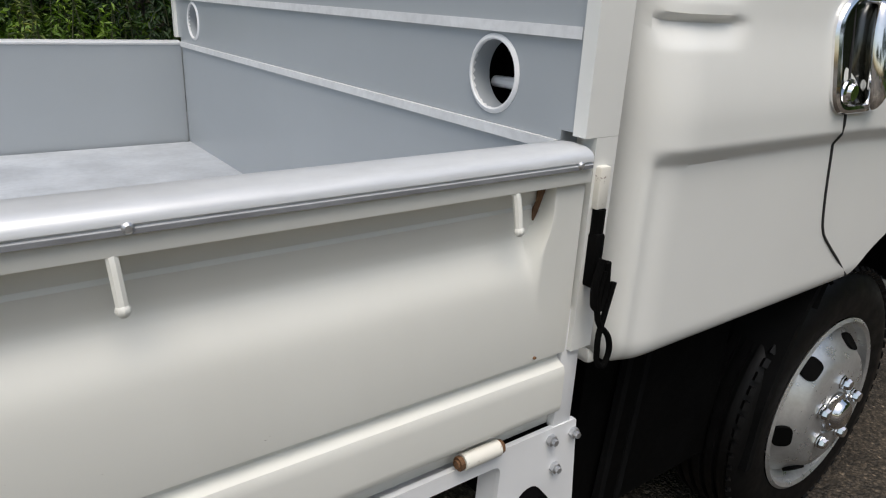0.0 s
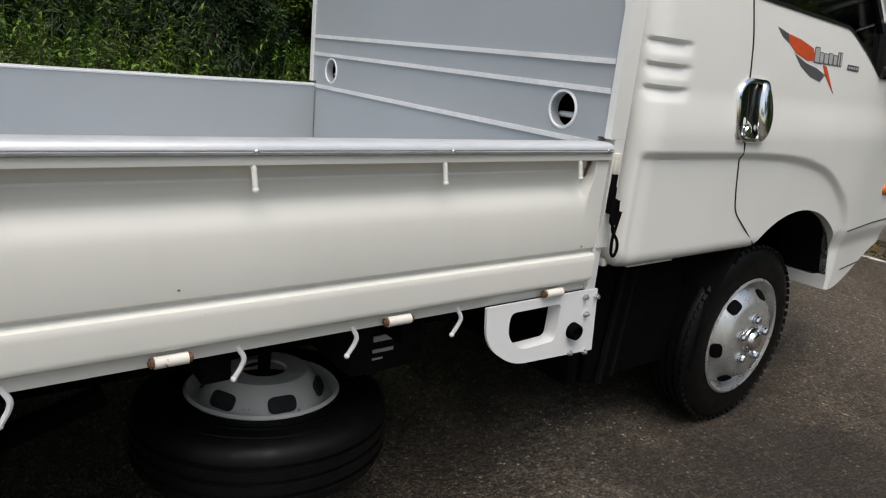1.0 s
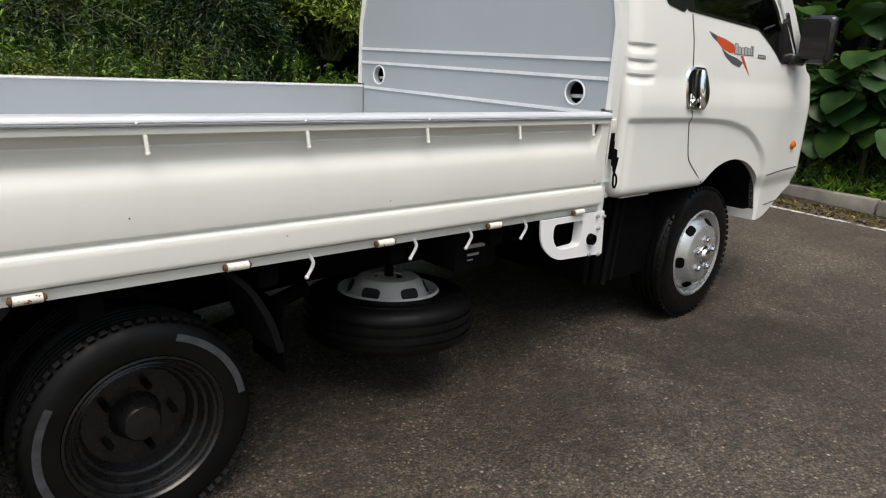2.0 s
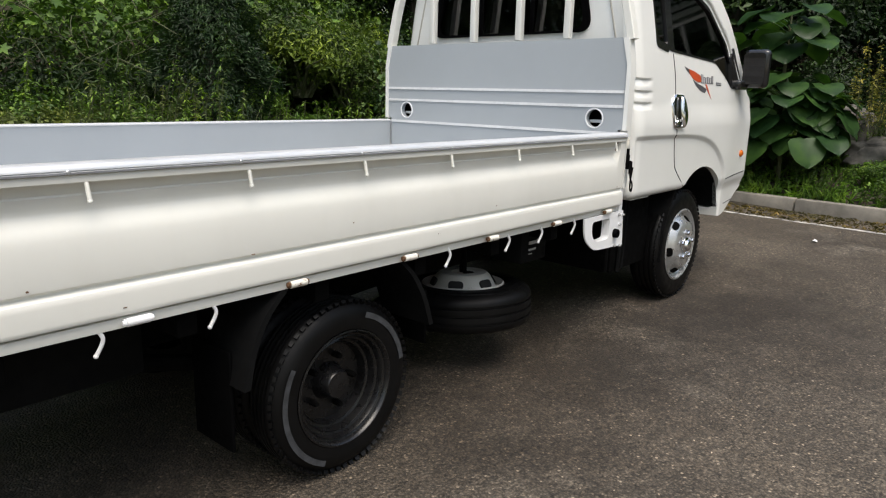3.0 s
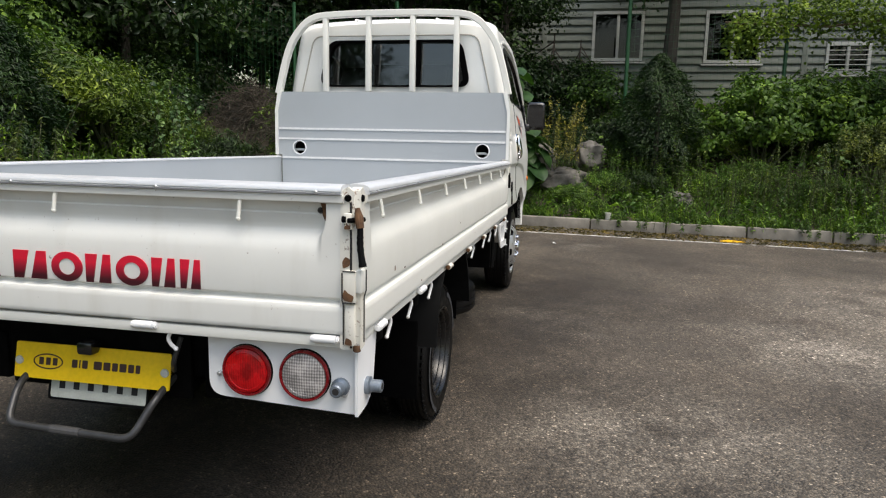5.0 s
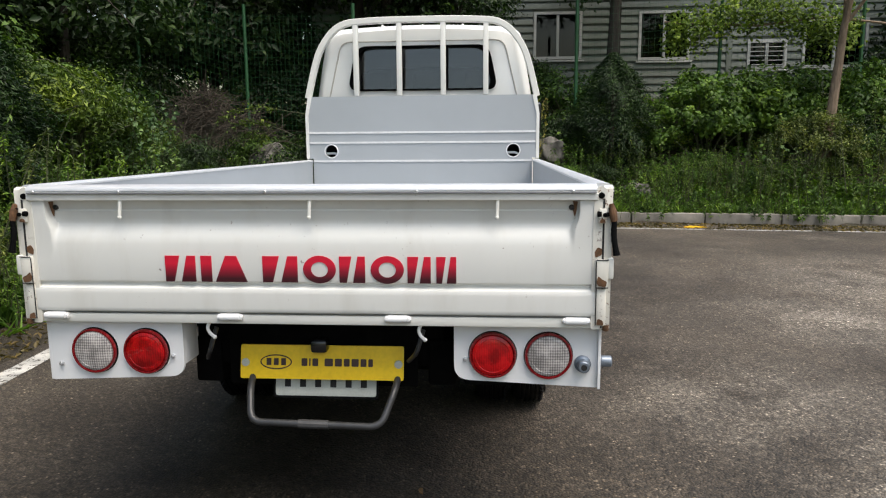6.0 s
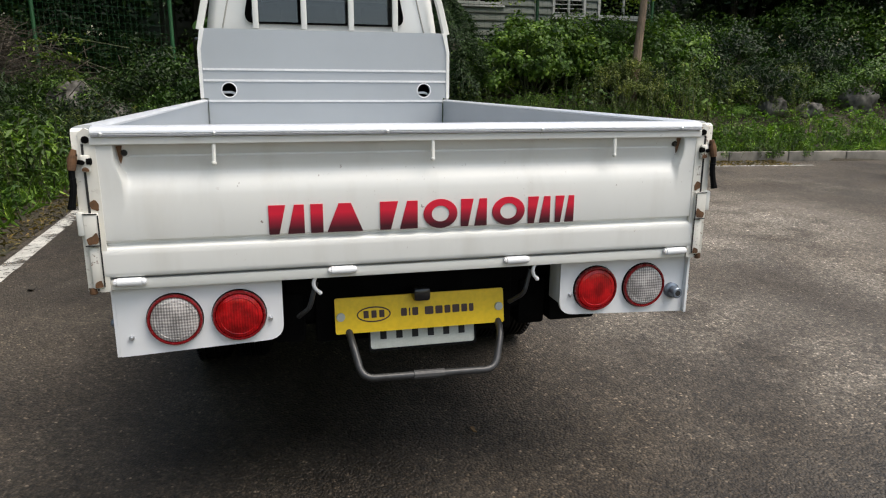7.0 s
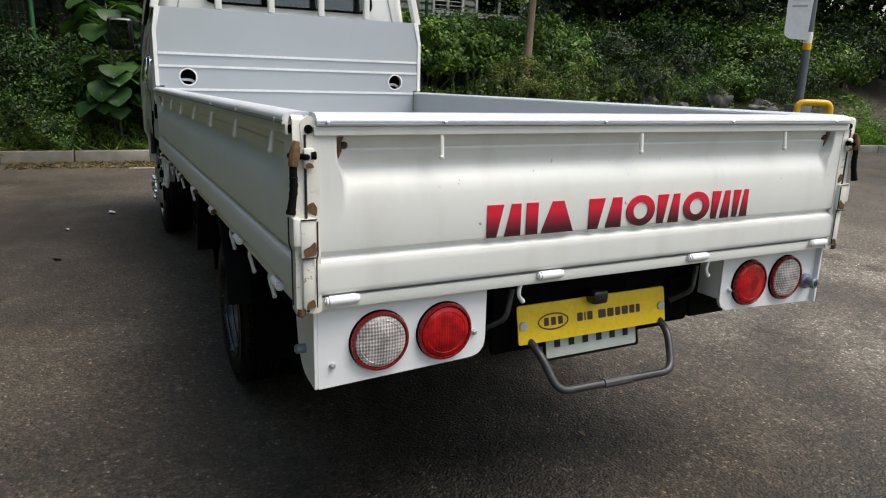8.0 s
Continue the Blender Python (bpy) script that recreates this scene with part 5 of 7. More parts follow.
# side step plate with its hole and bolts
STEP = lambda u, v, a: (u + 0.012, a, v + 0.005)
for s in (-1, 1):
    o = rounded([(2.812, 0.733), (3.215, 0.733), (3.232, 0.545), (2.92, 0.560), (2.822, 0.632)], [0.004, 0.004, 0.004, 0.05, 0.07])
    hole = rounded([(2.895, 0.708), (3.075, 0.708), (3.070, 0.602), (2.94, 0.598), (2.892, 0.645)], [0.02, 0.015, 0.02, 0.04, 0.04])
    stepp = part("side_step", prism(BM(), o, STEP, s * 0.850, s * 0.858, [hole]), WHITE_NEW, truck, "white steel plate with a cut-out step")
    part("step_lip", prism(BM(), shrunk(hole, 1.10), STEP, s * 0.815, s * 0.8495, [shrunk(hole, 1.0)]), WHITE_NEW, stepp)
    part("corner_plate", box(BM(), (3.182, min(s * 0.842, s * 0.856), 0.735), (3.216, max(s * 0.842, s * 0.856), 0.92), 0.002), WHITE_NEW, stepp)
    for x, z in ((3.165, 0.716), (3.21, 0.712), (3.178, 0.664), (3.195, 0.548), (3.135, 0.556)):
        part("bolt", lathe(BM(), [(0.0085, 0), (0.0085, 0.007), (0.005, 0.008), (0.005, 0.013), (0, 0.013)], Matrix.Translation((x + 0.012, s * 0.858, z + 0.005)) @ pose(0, 0, 0, -90 * s, 0, 0), 6), ZINC, stepp)
    part("buffer", lathe(BM(), [(0.024, 0), (0.022, 0.020), (0.016, 0.022), (0.010, 0.012), (0, 0.011)], Matrix.Translation((3.146, s * 0.858, 0.627)) @ pose(0, 0, 0, -90 * s, 0, 0), 18), RUBBER_SMOOTH, stepp, "round rubber buffer")
    # latch at the front end of the side
    lt = part("front_latch", box(BM(), (3.196, min(s * 0.852, s * 0.880), 0.955), (3.212, max(s * 0.852, s * 0.880), 1.03), 0.005), BLACK, truck, "black latch with a hanging hook")
    part("pin", tube(BM(), [(3.205, s * 0.868, 1.02), (3.205, s * 0.868, 1.06)], 0.009, 8), BLACK, lt)
    loop = [(3.203, 0.985), (3.196, 0.945), (3.203, 0.910), (3.228, 0.888), (3.236, 0.862), (3.226, 0.838), (3.211, 0.850), (3.207, 0.89), (3.216, 0.93), (3.224, 0.965)]
    part("hook_loop", tube(BM(), arc_path([(x, s * 0.892, z) for x, z in loop], 0.014, 4), 0.0042, 8), BLACK, lt)
    loop = [(3.199, 1.00), (3.190, 0.965), (3.194, 0.935), (3.206, 0.930), (3.212, 0.955), (3.208, 0.995)]
    part("strap", tube(BM(), arc_path([(x, s * 0.890, z) for x, z in loop], 0.012, 4), 0.0055, 8), BLACK, lt)
    part("latch_tongue", box(BM(), (3.195, min(s * 0.845, s * 0.873), 1.06), (3.214, max(s * 0.845, s * 0.873), 1.115), 0.003), WHITE_RUSTY, lt, "rusty latch tongue")

# rear corner posts with their latches
for s in (-1, 1):
    def cz(x, y, z, s=s):
        return (x, s * y, z)
    post = part("corner_post", prism(BM(), rounded([(0.8040, 0.735), (0.8320, 0.735), (0.8320, 0.865), (0.8360, 0.90), (0.8320, 0.96), (0.8360, 1.05), (0.8420, 1.125), (0.8240, 1.138), (0.8060, 1.125), (0.8040, 1.0)], 0.006, 2), lambda u, v, a: (a, s * u, v), -0.012, -0.002), WHITE_RUSTY, truck, "rusty white corner post")
    part("cheek_plate", prism(BM(), rounded([(-0.010, 0.735), (0.026, 0.740), (0.026, 0.86), (0.020, 0.90), (0.022, 0.97), (0.020, 1.06), (0.024, 1.12), (0.008, 1.138), (-0.010, 1.13)], 0.006, 2), lambda u, v, a: (u, s * a, v), 0.8325, 0.8560), WHITE_RUSTY, post)
    part("lower_bracket", box(BM(), (-0.024, min(s * 0.8140, s * 0.8480), 0.855), (0.010, max(s * 0.8140, s * 0.8480), 0.935), 0.004), WHITE_RUSTY, post)
    part("foot_bracket", box(BM(), (-0.019, min(s * 0.8160, s * 0.8440), 0.745), (0.012, max(s * 0.8160, s * 0.8440), 0.852), 0.006), WHITE_RUSTY, post)
    part("pin", tube(BM(), [cz(-0.022, 0.8240, 1.060), cz(-0.022, 0.814, 1.060)], 0.008, 8), BLACK, post)
    part("pin", tube(BM(), [cz(-0.030, 0.8320, 1.058), cz(0.012, 0.8580, 1.058)], 0.006, 8), BLACK, post)
    part("latch_plate", box(BM(), (-0.024, min(s * 0.8170, s * 0.8380), 1.035), (-0.013, max(s * 0.8170, s * 0.8380), 1.075), 0.004), WHITE_RUSTY, post)
    lever = arc_path([cz(-0.018, 0.850, 1.078), cz(-0.022, 0.860, 1.04), cz(-0.022, 0.858, 1.00), cz(-0.026, 0.866, 0.955)], 0.025, 5)
    part("lever", tube(BM(), lever, 0.009, 10, radii=[0.0075 + 0.0012 * (k % 2) * (k > 6) for k in range(len(lever))]), MUD, post, "black rubber latch lever")
    part("lever_rib", tube(BM(), [lever[-1], lever[-1] + (lever[-1] - lever[-2]) * 0.3], 0.0098, 10), MUD, post)
    part("side_plate", box(BM(), (-0.022, min(s * 0.846, s * 0.862), 0.880), (0.014, max(s * 0.846, s * 0.862), 0.938), 0.004), WHITE, post, "clean white plate")
    part("drain_plug", lathe(BM(), [(0.010, 0.0), (0.010, 0.016), (0.006, 0.019), (0, 0.019)], Matrix.Translation(cz(-0.006, 0.846, 0.748)) @ pose(0, 0, 0, 180, 0, 0), 12), RUST, post)
    part("post_gap", tube(BM(), [cz(-0.0125, 0.8325, 0.74), cz(-0.0125, 0.8325, 1.10)], 0.0028, 6), SEAM, post)
    for x, pts in ((-0.0123, [(0.812, 0.938), (0.829, 0.946), (0.831, 0.962), (0.818, 0.968), (0.810, 0.955)]), (-0.0246, [(0.818, 0.862), (0.840, 0.858), (0.844, 0.874), (0.830, 0.880), (0.820, 0.890), (0.815, 0.874)]),
                   (-0.0246, [(0.819, 1.036), (0.836, 1.037), (0.835, 1.044), (0.828, 1.048), (0.820, 1.043)]), (-0.0196, [(0.818, 0.750), (0.838, 0.748), (0.836, 0.762), (0.822, 0.768)])):
        part("rust_patch", prism(BM(), rounded(pts, 0.004, 2), lambda u, v, a: (a, s * u, v), x, x - 0.0012), RUST, post, "flaking brown rust")
    part("lever_root", tube(BM(), [cz(-0.018, 0.850, 1.088), cz(-0.020, 0.855, 1.066), cz(-0.022, 0.859, 1.040)], 0.010, 10, radii=[0.006, 0.011, 0.0095]), RUST, post, "rusty lever root")
    part("button", lathe(BM(), [(0.009, 0), (0.008, 0.004), (0, 0.005)], Matrix.Translation(cz(0.002, 0.856, 1.110)) @ pose(0, 0, 0, -90 * s, 0, 0), 12), BLACK, post)
    for pts in ([(-0.0205, 0.8155, 0.750), (-0.0205, 0.8155, 0.850), (-0.0245, 0.8138, 0.862), (-0.0245, 0.8138, 0.930)], [(0.0145, 0.8572, 0.750), (0.0145, 0.8572, 0.865), (0.0145, 0.8625, 0.882), (0.0145, 0.8625, 0.934)], [(-0.0245, 0.8150, 0.856), (-0.0245, 0.8470, 0.856)], [(-0.0245, 0.8150, 0.934), (-0.0245, 0.8470, 0.934)]):
        part("gap_line", tube(BM(), [cz(*p) for p in pts], 0.0017, 6), SEAM, post)
    part("bolt", lathe(BM(), [(0.009, 0), (0.008, 0.005), (0, 0.006)], Matrix.Translation(cz(-0.012, 0.8250, 1.110)) @ pose(0, 0, 0, 0, -90, 0), 10), BLACK, post)

# lamp carriers
for s in (-1, 1):
    off, fx = (0.0, 0.018) if s > 0 else (-0.026, 0.034)
    o = rounded([(s * 0.392 + off, 0.735), (s * 0.806 + off, 0.735), (s * 0.806 + off, 0.548), (s * 0.392 + off, 0.566)], [0.006, 0.004, 0.004, 0.045], 6)
    lb = part("lamp_carrier", prism(BM(), o, YZ, fx, fx + 0.010), WHITE_NEW, truck, "white steel lamp carrier with round lamps")
    part("side_plate", prism(BM(), rounded([(0.018, 0.735), (0.175, 0.735), (0.150, 0.60), (0.110, 0.555), (0.018, 0.548)], [0.003, 0.01, 0.05, 0.05, 0.003]), XZ, s * 0.8065 + off, s * 0.814 + off), WHITE_NEW, lb)
    part("inner_plate", box(BM(), (fx + 0.010, min(s * 0.392, s * 0.400) + off, 0.60), (0.12, max(s * 0.392, s * 0.400) + off, 0.733), 0.003), WHITE_NEW, lb)
    for y, mat, red in ((s * 0.666 + off, CLEAR_LENS, 0), (s * 0.505 + off, RED_LENS, 1)):
        m = Matrix.Translation((fx, y, 0.643)) @ pose(0, 0, 0, 0, -90, 0)
        lamp = part("tail_lamp", lathe(BM(), [(0.068, -0.005), (0.069, 0.010), (0.067, 0.014), (0.063, 0.0145), (0.0605, 0.009)], m, 40), RED_RING, lb, "round red tail lamp" if red else "round clear ribbed lamp in a red ring")
        part("lens", lathe(BM(), [(0.0610, 0.008), (0.0590, 0.013), (0.050, 0.0160), (0.0485, 0.0152), (0.047, 0.0155), (0.040, 0.0172), (0.024, 0.0190), (0, 0.020)], m, 36), mat, lamp)
        part("gasket", lathe(BM(), [(0.068, 0.0), (0.0712, 0.0), (0.0706, 0.004), (0.069, 0.006)], m, 40), RUBBER_SMOOTH, lamp)
    for y, z in ((s * 0.425 + off, 0.628), (s * 0.775 + off, 0.600)):
        part("bolt", lathe(BM(), [(0.007, 0), (0.007, 0.006), (0.004, 0.007), (0.004, 0.012), (0, 0.012)], Matrix.Translation((fx, y, z)) @ pose(0, 0, 0, 0, -90, 0), 6), ZINC, lb)
for m, nm in ((Matrix.Translation((0.034, -0.790, 0.621)) @ pose(0, 0, 0, 0, -90, 0), "stud"), (Matrix.Translation((0.090, -0.840, 0.610)) @ pose(0, 0, 0, 90, 0, 0), "stud")):
    st = part(nm, lathe(BM(), [(0.024, 0.0), (0.024, 0.010), (0.017, 0.014), (0.017, 0.040), (0.014, 0.043), (0.009, 0.043), (0.008, 0.030), (0, 0.029)], m, 18), STUD, truck, "threaded stub wrapped in clear film")
    # dark disc caps the hollow end, its shade put into the colour
    part("bore", lathe(BM(), [(0.0095, 0.0425), (0.0085, 0.0435), (0, 0.0435)], m, 14), SEAM, st)
part("stud", lathe(BM(), [(0.011, 0.0), (0.011, 0.020), (0.007, 0.024), (0, 0.025)], Matrix.Translation((0.09, 0.814, 0.62)) @ pose(0, 0, 0, -90, 0, 0), 12), STUD, truck)

# lettering on the tailgate as plain shapes
def letter(outline, holes=()):
    bm = BM()
    prism(bm, outline, lambda u, v, a: (-0.0095 - a, u, v), 0.0, 0.0025, holes)
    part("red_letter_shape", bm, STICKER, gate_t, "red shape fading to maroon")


TOP, LOW = 0.938, 0.862
y = 0.416
for w, kind in ((0.106, "bar"), (0.042, "bar"), (0.104, "wedge"), (-0.036, ""), (0.118, "bar"), (0.105, "ring"), (0.090, "bar"), (0.105, "ring"), (0.082, "bar"), (0.072, "bar")):
    if kind:
        a, b = y, y - w + 0.010
        if kind == "ring":
            c = (a + b) / 2
            letter(circle(c, (TOP + LOW) / 2, (a - b) / 2, 28, 0.040), [circle(c, (TOP + LOW) / 2, (a - b) / 2 * 0.52, 22, 0.022)])
        elif kind == "wedge":
            c = (a + b) / 2
            letter([(a, LOW), (c + 0.016, TOP), (c - 0.016, TOP), (b, LOW)])
        else:
            k = 0.006 if w > 0.05 else 0.0
            b += k
            if w > 0.05:
                g = (a - b) * 0.22
                c = (a + b) / 2
                letter([(a, LOW), (a, TOP), (c + g * 0.1, TOP), (c + g, LOW)])
                letter([(c - g, TOP), (c - g * 0.1, LOW), (b, LOW), (b, TOP)])
            else:
                letter([(a, LOW), (a, TOP), (b, TOP), (b, LOW)])
    y -= abs(w)

# yellow board, number plate, bumper tube, camera
tilt = lambda u, v, a: (0.100 - a + (v - 0.60) * 0.20, u, v)
yel = part("name_board", prism(BM(), rounded([(-0.261, 0.539), (0.248, 0.539), (0.248, 0.641), (-0.261, 0.641)], 0.006, 2), tilt, 0.0, 0.004), YELLOW, truck, "yellow board with dark brown marks")
part("oval_mark", prism(BM(), circle(0.136, 0.590, 0.050, 32, 0.0225), tilt, 0.0045, 0.0052, [circle(0.136, 0.590, 0.046, 32, 0.0188)]), INK, yel)
for k in range(3):
    part("mark_bar", prism(BM(), [(0.166 - k * 0.023, 0.580), (0.166 - k * 0.023, 0.601), (0.151 - k * 0.023, 0.601), (0.151 - k * 0.023, 0.580)], tilt, 0.0045, 0.0052), INK, yel)
x = 0.056
for k, w in enumerate((0.024, 0.010, 0.024, -0.014, 0.032, 0.028, 0.024, 0.028, 0.024, 0.020)):
    if w > 0:
        part("mark_bar", prism(BM(), rounded([(x, 0.579), (x, 0.602), (x - w + 0.006, 0.602), (x - w + 0.006, 0.579)], 0.003, 2), tilt, 0.0045, 0.0052), INK, yel)
    x -= abs(w)
for yy in (0.232, -0.245):
    part("screw_cap", lathe(BM(), [(0.013, 0.003), (0.012, 0.008), (0, 0.009)], Matrix.Translation((0.096, yy, 0.588)) @ pose(0, 0, 0, 0, -90, 0), 14), PLATE_WHITE, yel)
npl = part("number_plate", prism(BM(), rounded([(-0.174, 0.478), (0.146, 0.478), (0.146, 0.575), (-0.174, 0.575)], 0.008, 2), tilt, -0.030, -0.026), PLATE_WHITE, truck, "white number plate partly hidden by the board")
for k in range(6):
    part("plate_bar", prism(BM(), [(0.116 - k * 0.048, 0.506), (0.116 - k * 0.048, 0.56), (0.097 - k * 0.048, 0.56), (0.097 - k * 0.048, 0.506)], tilt, -0.0255, -0.0245), SEAM, npl)
part("plate_rim", prism(BM(), rounded([(-0.179, 0.473), (0.151, 0.473), (0.151, 0.578), (-0.179, 0.578)], 0.008, 2), tilt, -0.031, -0.0235, [rounded([(-0.173, 0.479), (0.145, 0.479), (0.145, 0.572), (-0.173, 0.572)], 0.008, 2)]), MUD, npl)
part("plate_holder", box(BM(), (0.135, -0.30, 0.50), (0.15, 0.30, 0.70), 0.006), BLACK, truck)
part("bumper_tube", tube(BM(), arc_path([(0.22, 0.225, 0.60), (0.05, 0.205, 0.525), (-0.015, 0.185, 0.440), (-0.015, -0.205, 0.432), (0.05, -0.240, 0.525), (0.22, -0.250, 0.60)], 0.035, 5), 0.0108, 12), GREY_TUBE, truck, "worn grey bent bumper tube")
part("tape_wrap", tube(BM(), [(-0.015, 0.040, 0.4370), (-0.015, -0.050, 0.4352)], 0.0135, 10), plain("dark_tape", (0.05, 0.05, 0.052), 0.5, vary=0.2, scale=40), truck, "dark tape wound on the bumper tube")
part("reversing_camera", box(BM(), (0.070, -0.030, 0.625), (0.12, 0.022, 0.665), 0.010), BLACK_GLOSS, truck, "black reversing camera")
part("rear_beam", box(BM(), (0.16, -0.38, 0.56), (0.20, 0.38, 0.735), 0.008), BLACK, truck)
for y in (0.300, -0.327):
    bent_hook(gate_t, tail, y + 0.815, 0.748, 0.690)
    part("chain_stay", tube(BM(), arc_path([(0.05, y, 0.71), (0.04, y + 0.02, 0.64), (0.09, y + 0.05, 0.60)], 0.02), 0.007, 8), GREY_TUBE, truck)

# ---- plants ----
RNG = np.random.default_rng(7)


def leaf_mesh(name, centres, normals, length, width, material, fold=0.25, droop=0.3, seed=0, tips=None, oval=True):
    """Many single leaves in one mesh, each folded along its middle: pointed ovals, or plain rhombs far off."""
    rng = np.random.default_rng(seed)
    n = len(centres)
    c = np.asarray(centres, float)
    nm = np.asarray(normals, float) + rng.normal(0, 0.45, (n, 3))
    nm /= np.linalg.norm(nm, axis=1)[:, None] + 1e-9
    t = rng.normal(0, 1, (n, 3)) + np.asarray(normals, float) * 0.6
    t[:, 2] -= droop
    if tips is not None:
        t = np.asarray(tips, float) + rng.normal(0, 0.2, (n, 3))
    t -= nm * np.sum(t * nm, axis=1)[:, None]
    t /= np.linalg.norm(t, axis=1)[:, None] + 1e-9
    s = np.cross(nm, t)
    k = rng.uniform(0.45, 1.25, (n, 1))
    ln, wd = length * k, width * k
    a = c - t * ln * 0.5
    b = c + t * ln * 0.5 - nm * ln * 0.16
    if oval:
        rows = [a]
        for at, w in ((-0.22, 0.44), (0.16, 0.40)):
            mid = c + t * ln * at - nm * ln * 0.16 * max(0.0, at + 0.1)
            rows += [mid + s * wd * w + nm * wd * fold, mid - s * wd * w + nm * wd * fold]
        verts = np.stack(rows + [b], axis=1).reshape(-1, 3)
        one, nv = [0, 1, 2, 1, 3, 4, 1, 4, 2, 3, 5, 4], 6
    else:
        mid = c - t * ln * 0.05
        verts = np.stack([a, mid + s * wd * 0.5 + nm * wd * fold, b, mid - s * wd * 0.5 + nm * wd * fold], axis=1).reshape(-1, 3)
        one, nv = [0, 1, 2, 0, 2, 3], 4
    tri = (np.arange(n)[:, None] * nv + np.array(one)).reshape(-1)
    me = bpy.data.meshes.new(name)
    me.vertices.add(n * nv)
    me.vertices.foreach_set("co", verts.ravel())
    me.loops.add(len(tri))
    me.loops.foreach_set("vertex_index", tri.astype(np.int32))
    me.polygons.add(len(tri) // 3)
    me.polygons.foreach_set("loop_start", np.arange(0, len(tri), 3, dtype=np.int32))
    me.update(calc_edges=True)
    me.materials.append(material)
    return me


def clumps(rng, n_clump, per, size, radius, squash=0.8, lift=0.0):
    """Leaf places in uneven clumps round a centre; the outward way goes with each."""
    d = rng.normal(0, 1, (n_clump, 3))
    d /= np.linalg.norm(d, axis=1)[:, None]
    d[:, 2] = np.abs(d[:, 2]) * 0.9 - 0.25
    cc = d * (radius * rng.uniform(0.45, 1.0, (n_clump, 1))) * np.array([1, 1, squash])
    cc[:, 2] += radius * squash * 0.45 + lift
    p = np.repeat(cc, per, axis=0)
    q = rng.normal(0, 1, p.shape)
    q /= np.linalg.norm(q, axis=1)[:, None]
    p = p + q * size * rng.uniform(0.3, 1.0, (len(p), 1)) * np.array([1, 1, 0.75])
    out = q * 0.5 + np.repeat(d, per, axis=0) * 0.5
    out[:, 2] += 0.5
    return p, out, cc


def stems(cc, base_r, material, name, parent, every=4, seed=0):
    bm = BM()
    for i, c in enumerate(cc[::every]):
        a = Vector((0.06 * math.sin(i * 2.4), 0.06 * math.cos(i * 2.4), -0.15))
        b = Vector(c)
        mid = a.lerp(b, 0.5) + Vector((0.05 * math.sin(i), 0.05 * math.cos(i * 1.7), 0.08))
        tube(bm, [a, a.lerp(mid, 0.5), mid, b], base_r, 5, radii=[base_r, base_r * 0.8, base_r * 0.6, base_r * 0.25])
    return tagged(part(name, bm, material, parent), kind="stuff")


def shrub(label, leaf, size, n_clump, per, ll, lw, radius, squash, seed, category="shrub", group="", droop=0.3, oval=True):
    rng = np.random.default_rng(seed)
    e = thing("shrub", label, category, group=group)
    p, out, cc = clumps(rng, n_clump, per, size, radius, squash)
    stems(cc, 0.018, STEM, "stem", e, max(1, n_clump // 12))
    o = new("foliage", leaf_mesh("leaves", p, out, ll, lw, leaf, seed=seed, droop=droop, oval=oval))
    o.parent = e
    return e


def conifer(label, height, radius, n, seed):
    rng = np.random.default_rng(seed)
    e = thing("conifer_bush", label, "shrub")
    part("trunk", tube(BM(), [(0, 0, -0.15), (0, 0, height * 0.5), (0.02, 0, height * 0.95)], 0.04, 6, radii=[0.05, 0.03, 0.008]), BARK_DARK, e)
    h = rng.uniform(0, 1, n) ** 0.8
    ang = rng.uniform(0, 2 * np.pi, n)
    lay = 0.85 + 0.14 * np.sin(h * 17 + ang * 3) + 0.10 * np.sin(ang * 7 + h * 9) + rng.normal(0, 0.09, n)
    prof = radius * np.clip(1.08 - h ** 2.6, 0.05, 1) * np.clip(0.45 + 2.5 * h, 0, 1)
    rad = prof * lay * rng.uniform(0.6, 1.0, n) ** 0.4
    p = np.stack([rad * np.cos(ang), rad * np.sin(ang), h * height], axis=1)
    out = np.stack([np.cos(ang) * 0.5, np.sin(ang) * 0.5, np.full(n, 0.7)], axis=1)
    tips = np.stack([np.cos(ang), np.sin(ang), np.full(n, 0.35)], axis=1)
    o = new("foliage", leaf_mesh("needles", p, out, 0.058, 0.016, LEAF_YEW, seed=seed, tips=tips, oval=False))
    o.parent = e
    return e


def weed(label, leaf, height, count, ll, lw, seed, spread_r=0.25, name="weed", per=26):
    """A stand of upright stems with leaves all the way up."""
    rng = np.random.default_rng(seed)
    e = thing(name, label, "weed")
    bm = BM()
    P, O, T = [], [], []
    for i in range(count):
        b = Vector((rng.normal(0, spread_r), rng.normal(0, spread_r), -0.05))
        h = height * rng.uniform(0.6, 1.05)
        lean = Vector((rng.normal(0, 0.14), rng.normal(0, 0.14), 1)) * h
        tube(bm, [b, b + lean * 0.5, b + lean], 0.004, 4, radii=[0.006, 0.004, 0.002])
        for k in range(per):
            s = rng.uniform(0.12, 1.0)
            a = rng.uniform(0, 2 * math.pi)
            w = Vector((math.cos(a), math.sin(a), 0))
            c = b + lean * s + w * ll * 0.5 * (1.15 - s * 0.5)
            P.append(c)
            O.append((w.x * 0.3, w.y * 0.3, 1))
            T.append((w.x, w.y, 0.25 - 0.7 * rng.uniform()))
    tagged(part("stem", bm, STEM, e), kind="stuff")
    o = new("foliage", leaf_mesh("leaves", P, O, ll, lw, leaf, seed=seed, tips=T, oval=lw > ll * 0.5))
    o.parent = e
    return e


